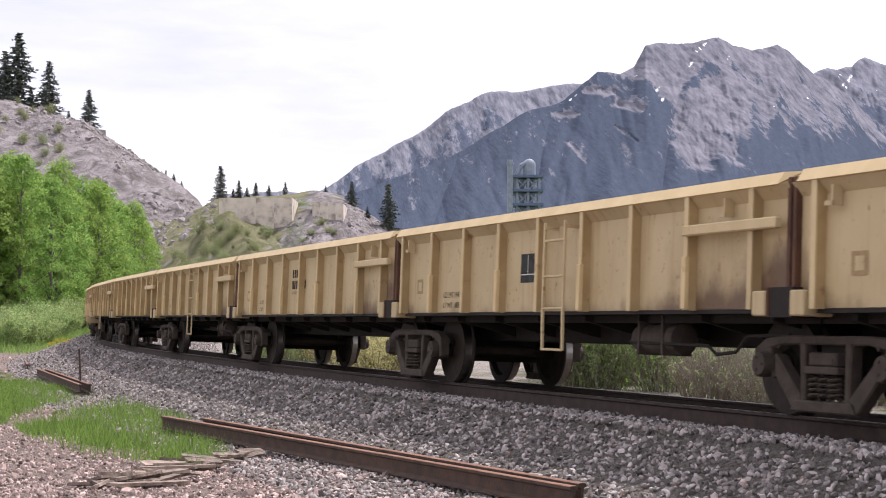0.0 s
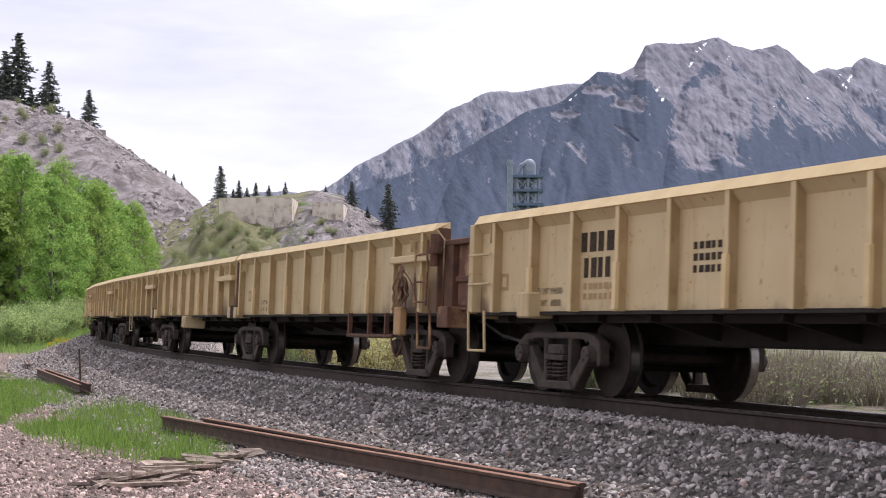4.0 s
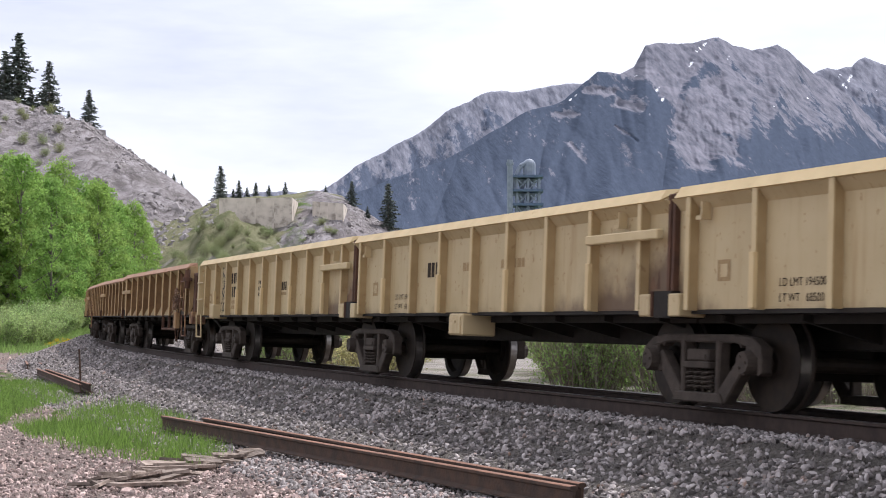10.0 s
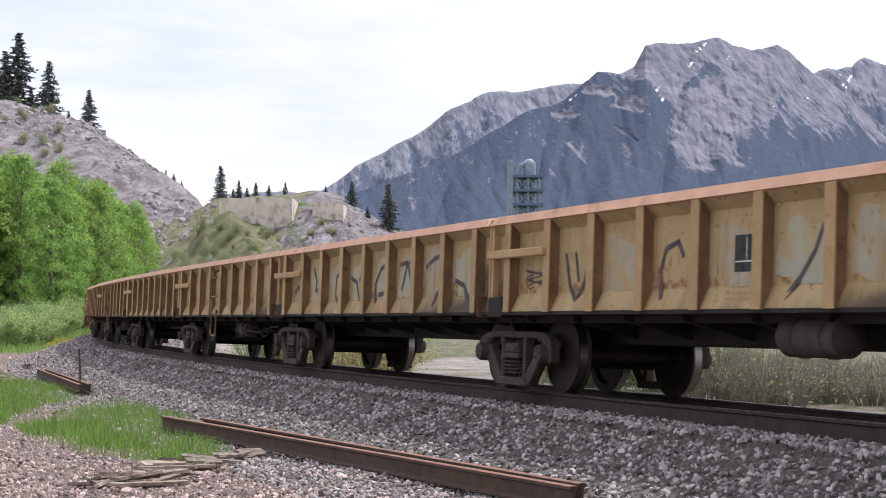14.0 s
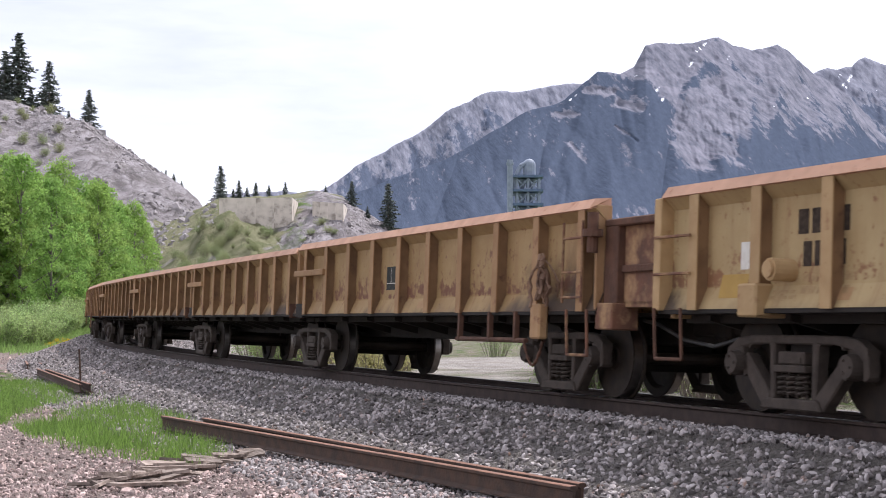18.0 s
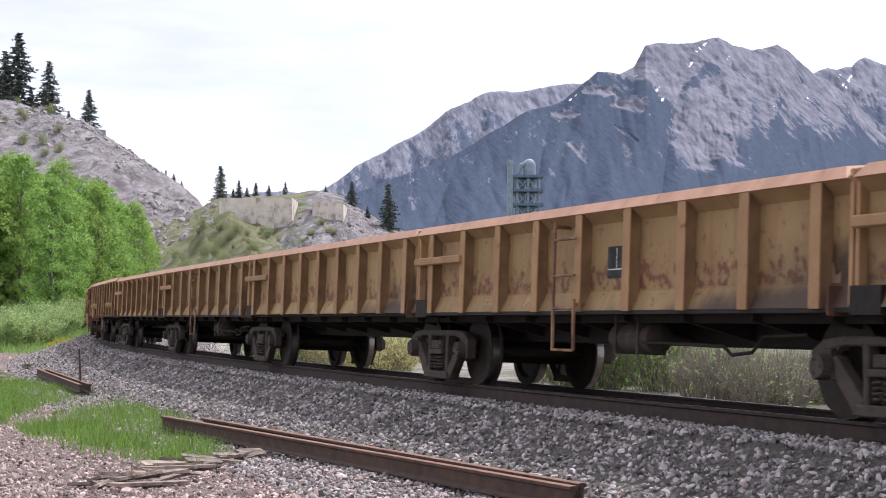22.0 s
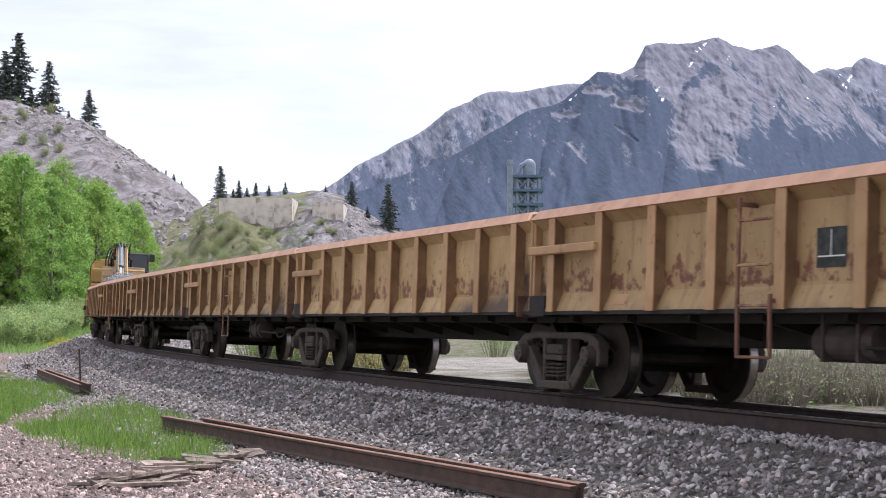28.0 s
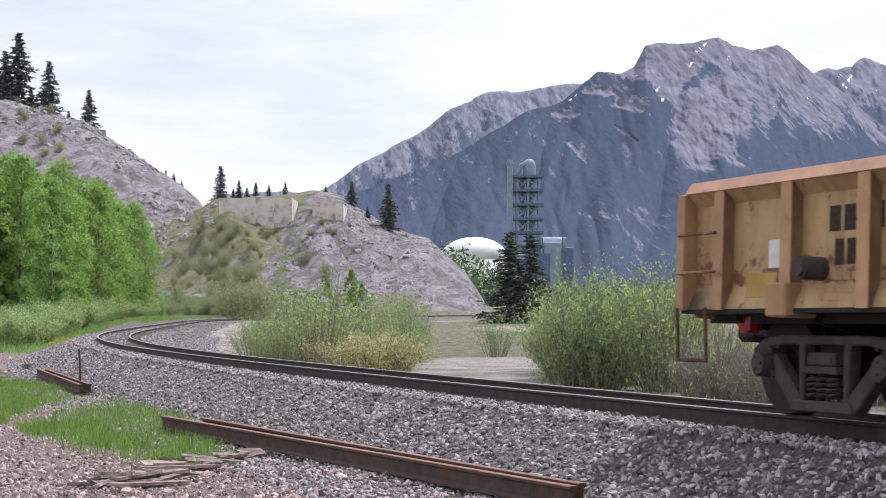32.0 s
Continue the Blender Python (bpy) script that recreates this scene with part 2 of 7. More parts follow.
M["red_lens"] = material("red_lamp_lens", (0.45, 0.02, 0.03), (0.35, 0.015, 0.02), 8.0, 0.25)
M["tag_black"] = material("black_spray_paint", (0.02, 0.02, 0.024), (0.05, 0.045, 0.045), 7.0, 0.7)
M["tag_white"] = material("pale_spray_paint", (0.56, 0.50, 0.40), (0.48, 0.43, 0.33), 5.0, 0.75, stain=(0.36, 0.2, 0.1), stain_scale=5, stain_at=0.62)
M["tag_red"] = material("dull_red_spray_paint", (0.30, 0.08, 0.06), (0.22, 0.07, 0.055), 5.0, 0.75, stain=(0.42, 0.26, 0.13), stain_scale=5, stain_at=0.6)
M["tag_grey"] = material("faded_grey_spray_paint", (0.39, 0.345, 0.255), (0.34, 0.29, 0.20), 5.0, 0.75, stain=(0.40, 0.28, 0.135), stain_scale=4, stain_at=0.50, soft=0.15, drip=((0.24, 0.13, 0.06), 0.5))
M["tag_violet"] = material("dark_grey_spray_paint", (0.055, 0.05, 0.055), (0.10, 0.08, 0.075), 5.0, 0.75, stain=(0.40, 0.24, 0.12), stain_scale=5, stain_at=0.58)
M["tag_teal"] = material("pale_teal_spray_paint", (0.34, 0.35, 0.27), (0.39, 0.35, 0.23), 3.0, 0.75, stain=(0.40, 0.29, 0.14), stain_scale=4, stain_at=0.50, soft=0.15, drip=((0.24, 0.13, 0.06), 0.5))
M["grime"] = material("brown_grime", (0.15, 0.085, 0.055), (0.24, 0.15, 0.095), 4.0, 0.85, stain=(0.08, 0.045, 0.032), stain_scale=3.0, stain_at=0.52, soft=0.15)
M["mustard"] = material("mustard_paint", (0.40, 0.25, 0.06), (0.33, 0.20, 0.05), 4.0, 0.7)


# ---- building helpers ----
def part(name, bm, mat, parent=None, label=""):
    """Links a bmesh or a mesh as one object, under a thing if one is given."""
    if isinstance(bm, bmesh.types.BMesh):
        me = bpy.data.meshes.new(name)
        bm.to_mesh(me)
        bm.free()
    else:
        me = bm
    if mat and not me.materials:
        me.materials.append(M[mat])
    ob = new(name, me)
    if parent:
        ob.parent = parent
    if label:
        ob["label"] = label
    return ob


CACHE = {}


def shared(key, make, mat):
    """One mesh for all alike pieces."""
    if key not in CACHE:
        bm = bmesh.new()
        make(bm)
        me = bpy.data.meshes.new(str(key[0]) if isinstance(key, tuple) else key)
        bm.to_mesh(me)
        bm.free()
        me.materials.append(M[mat])
        CACHE[key] = me
    return CACHE[key]


def box(bm, x0, x1, y0, y1, z0, z1, bevel=0.0):
    r = bmesh.ops.create_cube(bm, size=1.0, matrix=Matrix.Translation(((x0 + x1) / 2, (y0 + y1) / 2, (z0 + z1) / 2)) @ Matrix.Diagonal((x1 - x0, y1 - y0, z1 - z0, 1)))
    if bevel:
        edges = list({e for v in r["verts"] for e in v.link_edges})
        bmesh.ops.bevel(bm, geom=edges, offset=bevel, segments=1, affect="EDGES")


def prism(bm, outline, axis, a, b):
    """A closed outline of (p, q) pairs pulled along axis from a to b. axis y: (x, z); axis x: (y, z); axis z: (x, y)."""
    def place(p, q, r):
        return {"y": (p, r, q), "x": (r, p, q), "z": (p, q, r)}[axis]
    va = [bm.verts.new(place(p, q, a)) for p, q in outline]
    vb = [bm.verts.new(place(p, q, b)) for p, q in outline]
    n = len(outline)
    bm.faces.new(va)
    bm.faces.new(vb[::-1])
    for i in range(n):
        bm.faces.new((va[(i + 1) % n], va[i], vb[i], vb[(i + 1) % n]))


def tube(bm, p, q, r, sides=8, r2=None):
    p, q = Vector(p), Vector(q)
    d = q - p
    m = Matrix.Translation((p + q) / 2) @ d.to_track_quat("Z", "Y").to_matrix().to_4x4()
    bmesh.ops.create_cone(bm, cap_ends=True, segments=sides, radius1=r, radius2=r if r2 is None else r2, depth=d.length, matrix=m)


def pipe(bm, pts, r, sides=6):
    for p, q in zip(pts, pts[1:]):
        tube(bm, p, q, r, sides)


def clean(bm):
    bmesh.ops.recalc_face_normals(bm, faces=bm.faces)
    return bm


# ---- the line of the track ----
KNOT_S = (-300, -20, 0, 15, 30, 45, 60, 80, 100, 130, 165, 185, 290, 320, 640)
KNOT_K = (-0.0004, -0.0020, -0.0020, -0.00203, -0.00209, -0.00324, -0.00369, -0.00298, -0.00144, -0.00046, -0.0006, -0.0065, -0.0065, 0.0, 0.0)
STEP = 0.5
TS = np.arange(-300, 640, STEP)
CANT = 0.0389
GAUGE = 0.7535


def lay_track():
    k = np.interp(TS, KNOT_S, KNOT_K)
    psi = np.concatenate([[0], np.cumsum((k[1:] + k[:-1]) / 2 * STEP)])
    i0 = int(np.searchsorted(TS, 0))
    psi = psi - psi[i0] + 1.9628
    cx, cy = np.cos(psi), np.sin(psi)
    x = np.concatenate([[0], np.cumsum((cx[1:] + cx[:-1]) / 2 * STEP)])
    y = np.concatenate([[0], np.cumsum((cy[1:] + cy[:-1]) / 2 * STEP)])
    s = np.minimum(TS, 150.0)
    s = np.maximum(s, -40.0)
    z = 0.002463 * s + 0.3217 * (s / 100) ** 2 + np.maximum(TS - 150, 0) * 0.0115
    return x - x[i0] + 5.8486, y - y[i0] + 10.2883, z, psi


TX, TY, TZ, TP = lay_track()


def track(s, lat=0.0, up=0.0):
    """A point by its way along the track, its offset to the camera's side and its height over the rail heads."""
    a = np.interp(s, TS, TP)
    off = lat * math.cos(CANT) - up * math.sin(CANT)
    return Vector((float(np.interp(s, TS, TX) - off * np.sin(a)), float(np.interp(s, TS, TY) + off * np.cos(a)),
                   float((lat + GAUGE) * math.sin(CANT) + up * math.cos(CANT) + np.interp(s, TS, TZ))))


def carriage(s_rear, s_front):
    """The pose of a vehicle whose ends stand at these places: x forward, y to the far side, z up."""
    p, q = track(s_rear), track(s_front)
    fx = (q - p).normalized()
    fy = Vector((0, 0, 1)).cross(fx).normalized()
    m = Matrix((fx, fy, fx.cross(fy))).transposed().to_4x4()
    return Matrix.Translation(p) @ m @ Matrix.Rotation(-CANT, 4, "X")


def travelled(t):
    return 16.25 * t + 0.004 * t * t


# distance of any ground point to the track line
NEAR_I = np.arange(0, len(TS), 3)


def to_track(px, py):
    """Signed offset (positive on the camera's side), way and rail height for arrays of ground points."""
    best = np.full(px.shape, 1e18)
    idx = np.zeros(px.shape, int)
    for i in NEAR_I:
        d = (px - TX[i]) ** 2 + (py - TY[i]) ** 2
        m = d < best
        best[m], idx[m] = d[m], i
    a = TP[idx]
    lat = -(px - TX[idx]) * np.sin(a) + (py - TY[idx]) * np.cos(a)
    return np.sign(lat) * np.sqrt(best), TS[idx], TZ[idx], lat


# ---- ground ----
def fractal(x, y, scale, octaves=4, seed=0):
    """Value noise on arrays, -1 to 1."""
    total, amp, norm = np.zeros_like(x), 1.0, 0.0
    for o in range(octaves):
        f = 2.0 ** o / scale
        gx, gy = x * f + 37.7 * o + seed * 11.3, y * f + 91.1 * o + seed * 5.7
        ix, iy = np.floor(gx).astype(np.int64), np.floor(gy).astype(np.int64)
        fx, fy = gx - ix, gy - iy
        fx, fy = fx * fx * (3 - 2 * fx), fy * fy * (3 - 2 * fy)

        def h(a, b):
            v = (a * 374761393 + b * 668265263 + seed * 1442695) & 0xFFFFFFFF
            v = ((v ^ (v >> 13)) * 1274126177) & 0xFFFFFFFF
            return ((v ^ (v >> 16)) & 0xFFFF) / 32767.5 - 1
        v = (h(ix, iy) * (1 - fx) + h(ix + 1, iy) * fx) * (1 - fy) + (h(ix, iy + 1) * (1 - fx) + h(ix + 1, iy + 1) * fx) * fy
        total += v * amp
        norm += amp
        amp *= 0.5
    return total / norm


def step(a, b, v):
    t = np.clip((v - a) / (b - a), 0, 1)
    return t * t * (3 - 2 * t)


def crest(px, py, d):
    """Crest heights of a hill, from the line it draws against the sky, at the distance d."""
    return [(p - 784) / 2882 * d for p in px], [0.884 + (576.3 - p) / 2882 * d for p in py]


HILL_A = crest((-700, -60, 0, 60, 150, 200, 270, 330, 352, 372, 420), (140, 172, 186, 207, 229, 257, 302, 342, 364, 398, 560), 470.0)
HILL_B = crest((150, 215, 285, 345, 385, 515, 560, 605, 650, 700, 760, 800, 828, 845, 870), (575, 500, 398, 372, 352, 350, 344, 352, 378, 404, 428, 464, 490, 522, 572), 392.0)


def ground_height(x, y):
    off, way, rz, lat = to_track(x, y)
    a = np.abs(off)
    base = -0.62 + 0.05 * fractal(x, y, 3.0, 3, 1) + 0.10 * fractal(x, y, 14.0, 3, 2)
    far = step(60, 160, y)
    base = base + far * (rz * 0.9 - 0.1) * step(200, 60, a)
    base = base + step(75, 130, y) * step(-14, -32, x) * 1.2
    # hill of bare rock behind the aspens
    ridge = np.interp(x * 470 / np.maximum(y, 330), *HILL_A)
    rise = step(300, 470, y) * (1 - 0.35 * step(480, 640, y))
    k = np.clip(ridge * rise / 16, 0, 1)
    crag = np.abs(fractal(x + y * 0.35, y * 0.5, 26, 5, 4))
    lump = np.abs(fractal(x - y * 0.3, y * 0.4 + x * 0.3, 11, 3, 14))
    hill_a = ridge * rise + (fractal(x, y, 30, 5, 3) * 3.0 + crag * 6.0 + lump * 3.2 - 2.4) * k * (1 - step(440, 470, y) * 0.62)
    # second hill with the rock face, beyond the line
    ridge = np.interp(x * 392 / np.maximum(y, 280), *HILL_B)
    rise = step(272, 392, y) * 0.55 + 0.45 * np.clip((y - 290) / 102, 0, 1)
    rise = rise * (1 - 0.4 * step(400, 520, y))
    k = np.clip(ridge * rise / 12, 0, 1)
    bed = (x * 0.8 + y * 0.30 + fractal(x, y, 40, 3, 8) * 6) / 5.5
    ledge = (bed - np.floor(bed)) ** 2.0
    crag = np.abs(fractal(x + y * 0.4, y * 0.6, 15, 5, 6))
    hill_b = ridge * rise - 2.0 * k + (fractal(x, y, 34, 5, 5) * 2.2 + crag * 4.4 + ledge * 1.8 - 2.0) * k * (1 - step(345, 366, y) * 0.85)
    pw = x / np.maximum(y, 1) * 2882 + 784
    hill_b = hill_b + 4.0 * np.clip((474 - pw) / 70, 0, 1) * step(330, 372, pw) * np.exp(-((y - 349) / 7.0) ** 2)
    z = base + np.maximum(np.maximum(hill_a, hill_b), 0)
    z = z + step(700, 1500, np.hypot(x, y)) * 6 * fractal(x, y, 400, 3, 7)
    # ballast bank: a flat top under the rails, sloping shoulders
    top = (lat + GAUGE) * math.sin(CANT) + rz - 0.19
    bank = np.where(a < 1.75, top, top - (a - 1.75) * 0.40)
    z = np.where((a < 6) & (a > 1.9) & (y > 150), np.minimum(z, top + np.maximum(a - 3.5, 0) * 0.8), z)
    z = np.where(a < 4.5, np.maximum(z, bank), z)
    z = np.where(a < 1.9, top, z)
    return z


def ring_grid():
    az = np.concatenate([np.arange(-180, -30, 6.0), np.arange(-30, -17, 1.0), np.arange(-17, 17, 0.11), np.arange(17, 30, 1.0), np.arange(30, 180.1, 6.0)])
    rr = [0.02, 0.3]
    while rr[-1] < 4700:
        r = rr[-1]
        rr.append(r + max(0.12, r * (0.011 if 9 < r < 60 else 0.02 if r < 270 else 0.0075 if r < 480 else 0.02 if r < 600 else 0.07)))
    rr = np.array(rr)
    A, R = np.meshgrid(np.radians(az), rr)
    return np.sin(A) * R + 0.14, np.cos(A) * R - 0.09


def grid_mesh(name, X, Y, Z):
    n, m = X.shape
    me = bpy.data.meshes.new(name)
    v = np.stack([X, Y, Z], -1).reshape(-1, 3)
    i = np.arange(n * m).reshape(n, m)
    q = np.stack([i[:-1, :-1], i[:-1, 1:], i[1:, 1:], i[1:, :-1]], -1).reshape(-1, 4)
    me.vertices.add(len(v))
    me.vertices.foreach_set("co", v.ravel())
    me.loops.add(q.size)
    me.loops.foreach_set("vertex_index", q.ravel().astype(np.int32))
    me.polygons.add(len(q))
    me.polygons.foreach_set("loop_start", np.arange(0, q.size, 4, dtype=np.int32))
    me.polygons.foreach_set("loop_total", np.full(len(q), 4, np.int32))
    me.polygons.foreach_set("use_smooth", np.ones(len(q), bool))
    me.update()
    me.validate()
    return me


def attribute(me, name, values):
    at = me.attributes.new(name, "FLOAT", "POINT")
    at.data.foreach_set("value", np.ascontiguousarray(values.ravel(), dtype=np.float32))


def ground_material():
    m = bpy.data.materials.new("ground")
    m.use_nodes = True
    nt = m.node_tree
    N, L = nt.nodes.new, nt.links.new
    b = nt.nodes["Principled BSDF"]
    b.inputs["Roughness"].default_value = 0.95
    b.inputs["Specular IOR Level"].default_value = 0.15
    co = N("ShaderNodeTexCoord")

    def noisy(c1, c2, scale, lo=0.35, hi=0.65, detail=7):
        n = N("ShaderNodeTexNoise")
        n.inputs["Scale"].default_value, n.inputs["Detail"].default_value = scale, detail
        L(co.outputs["Object"], n.inputs["Vector"])
        r = N("ShaderNodeValToRGB")
        r.color_ramp.elements[0].position, r.color_ramp.elements[1].position = lo, hi
        r.color_ramp.elements[0].color, r.color_ramp.elements[1].color = (*c1, 1), (*c2, 1)
        L(n.outputs["Fac"], r.inputs["Fac"])
        return r.outputs["Color"]

    def mask(name, scale, width=0.25):
        a = N("ShaderNodeAttribute")
        a.attribute_name = name
        n = N("ShaderNodeTexNoise")
        n.inputs["Scale"].default_value, n.inputs["Detail"].default_value = scale, 8
        L(co.outputs["Object"], n.inputs["Vector"])
        add = N("ShaderNodeMath")
        add.operation = "ADD"
        L(a.outputs["Fac"], add.inputs[0])
        L(n.outputs["Fac"], add.inputs[1])
        r = N("ShaderNodeMapRange")
        r.inputs["From Min"].default_value, r.inputs["From Max"].default_value = 1.0 - width / 2, 1.0 + width / 2
        L(add.outputs[0], r.inputs["Value"])
        return r.outputs["Result"]

    def over(under, c, fac):
        x = N("ShaderNodeMixRGB")
        L(fac, x.inputs["Fac"])
        L(under, x.inputs["Color1"])
        L(c, x.inputs["Color2"])
        return x.outputs["Color"]

    def strata():
        """Tilted beds: pale grey limestone with dark seams that dip to one side."""
        warp = N("ShaderNodeTexNoise")
        warp.inputs["Scale"].default_value, warp.inputs["Detail"].default_value = 0.16, 5
        L(co.outputs["Object"], warp.inputs["Vector"])
        bent = N("ShaderNodeVectorMath")
        bent.operation = "MULTIPLY_ADD"
        L(warp.outputs["Color"], bent.inputs[0])
        bent.inputs[1].default_value = (7.0, 7.0, 7.0)
        L(co.outputs["Object"], bent.inputs[2])
        turn = N("ShaderNodeMapping")
        turn.inputs["Rotation"].default_value = (0, radians(28), 0)
        L(bent.outputs["Vector"], turn.inputs["Vector"])
        flat = N("ShaderNodeMapping")
        flat.inputs["Scale"].default_value = (0.30, 0.05, 0.50)
        L(turn.outputs["Vector"], flat.inputs["Vector"])
        n = N("ShaderNodeTexNoise")
        n.inputs["Scale"].default_value, n.inputs["Detail"].default_value, n.inputs["Roughness"].default_value = 1.0, 12, 0.62
        L(flat.outputs["Vector"], n.inputs["Vector"])
        r = N("ShaderNodeValToRGB")
        e = r.color_ramp.elements
        e[0].position, e[0].color = 0.36, (0.13, 0.115, 0.11, 1)
        e[1].position, e[1].color = 0.62, (0.33, 0.305, 0.315, 1)
        mid = r.color_ramp.elements.new(0.48)
        mid.color = (0.235, 0.21, 0.215, 1)
        L(n.outputs["Fac"], r.inputs["Fac"])
        col = r.outputs["Color"]
        # open joints between the blocks, large and small
        for sc, w, dark in ((0.13, 0.085, 0.85), (0.36, 0.10, 0.66)):
            vo = N("ShaderNodeTexVoronoi")
            vo.feature = "DISTANCE_TO_EDGE"
            vo.inputs["Scale"].default_value = sc
            sq = N("ShaderNodeMapping")
            sq.inputs["Scale"].default_value = (1.0, 0.22, 1.5)
            L(turn.outputs["Vector"], sq.inputs["Vector"])
            L(sq.outputs["Vector"], vo.inputs["Vector"])
            gap = N("ShaderNodeMapRange")
            gap.inputs["From Min"].default_value, gap.inputs["From Max"].default_value = 0.0, w
            gap.inputs["To Min"].default_value, gap.inputs["To Max"].default_value = dark, 0.0
            L(vo.outputs["Distance"], gap.inputs["Value"])
            pick = N("ShaderNodeMath")
            pick.operation = "MULTIPLY"
            L(gap.outputs["Result"], pick.inputs[0])
            pn = N("ShaderNodeMapRange")
            pn.inputs["From Min"].default_value, pn.inputs["From Max"].default_value = 0.36, 0.52
            L(warp.outputs["Fac"], pn.inputs["Value"])
            L(pn.outputs["Result"], pick.inputs[1])
            seam = N("ShaderNodeRGB")
            seam.outputs[0].default_value = (0.06, 0.05, 0.048, 1)
            col = over(col, seam.outputs[0], pick.outputs[0])
        return over(col, noisy((0.30, 0.28, 0.295), (0.18, 0.165, 0.17), 0.06), half.outputs[0])

    half = N("ShaderNodeValue")
    half.outputs[0].default_value = 0.25
    col = noisy((0.20, 0.15, 0.13), (0.36, 0.292, 0.265), 14.0)
    col = over(col, noisy((0.06, 0.105, 0.026), (0.12, 0.165, 0.048), 0.5), mask("grass", 1.6))
    col = over(col, noisy((0.44, 0.40, 0.365), (0.30, 0.268, 0.24), 0.9), mask("dirt", 0.3))
    rock = strata()
    col = over(col, rock, mask("rock", 0.22, 0.2))
    col = over(col, noisy((0.12, 0.128, 0.062), (0.215, 0.205, 0.125), 0.3), mask("scrub", 0.16, 0.16))
    col = over(col, noisy((0.14, 0.125, 0.115), (0.25, 0.225, 0.205), 20.0), mask("bank", 2.0))
    L(col, b.inputs["Base Color"])
    n = N("ShaderNodeTexNoise")
    n.inputs["Scale"].default_value, n.inputs["Detail"].default_value = 0.9, 14
    n.inputs["Roughness"].default_value = 0.65
    L(co.outputs["Object"], n.inputs["Vector"])
    bp = N("ShaderNodeBump")
    bp.inputs["Strength"].default_value, bp.inputs["Distance"].default_value = 1.0, 1.1
    L(n.outputs["Fac"], bp.inputs["Height"])
    L(bp.outputs["Normal"], b.inputs["Normal"])
    return m


M["ground"] = ground_material()


def within(px, py, corners, soft):
    """How far inside a convex patch (given clockwise in the view from the platform edge) a place lies, 0 to 1."""
    d = np.full(np.shape(px), 1e9)
    for (ax, ay), (bx, by) in zip(corners, corners[1:] + corners[:1]):
        n = math.hypot(bx - ax, by - ay)
        d = np.minimum(d, ((bx - ax) * (py - ay) - (by - ay) * (px - ax)) / n)
    return np.clip(d / soft + 0.5, 0, 1)


def grass_amount(x, y):
    """Where the short grass grows beside the ballast: two tongues with bare gravel between."""
    y1 = np.maximum(y, 1)
    px, py = 784 + x * 2882 / y1, 576.3 + 1.5 * 2882 / y1
    wob = 22 * fractal(x, y, 1.6, 3, 71)
    g = within(px, py + wob * 0.6, [(-300, 636), (0, 650), (166, 688), (90, 712), (0, 738), (-300, 800)], 16)
    g = np.maximum(g, within(px + wob, py + wob * 0.4, [(44, 752), (190, 708), (270, 698), (330, 742), (432, 782), (345, 830), (170, 792), (60, 770)], 26))
    return np.where(y < 3, 0, g * (0.78 + 0.85 * fractal(x, y, 0.9, 4, 77)))


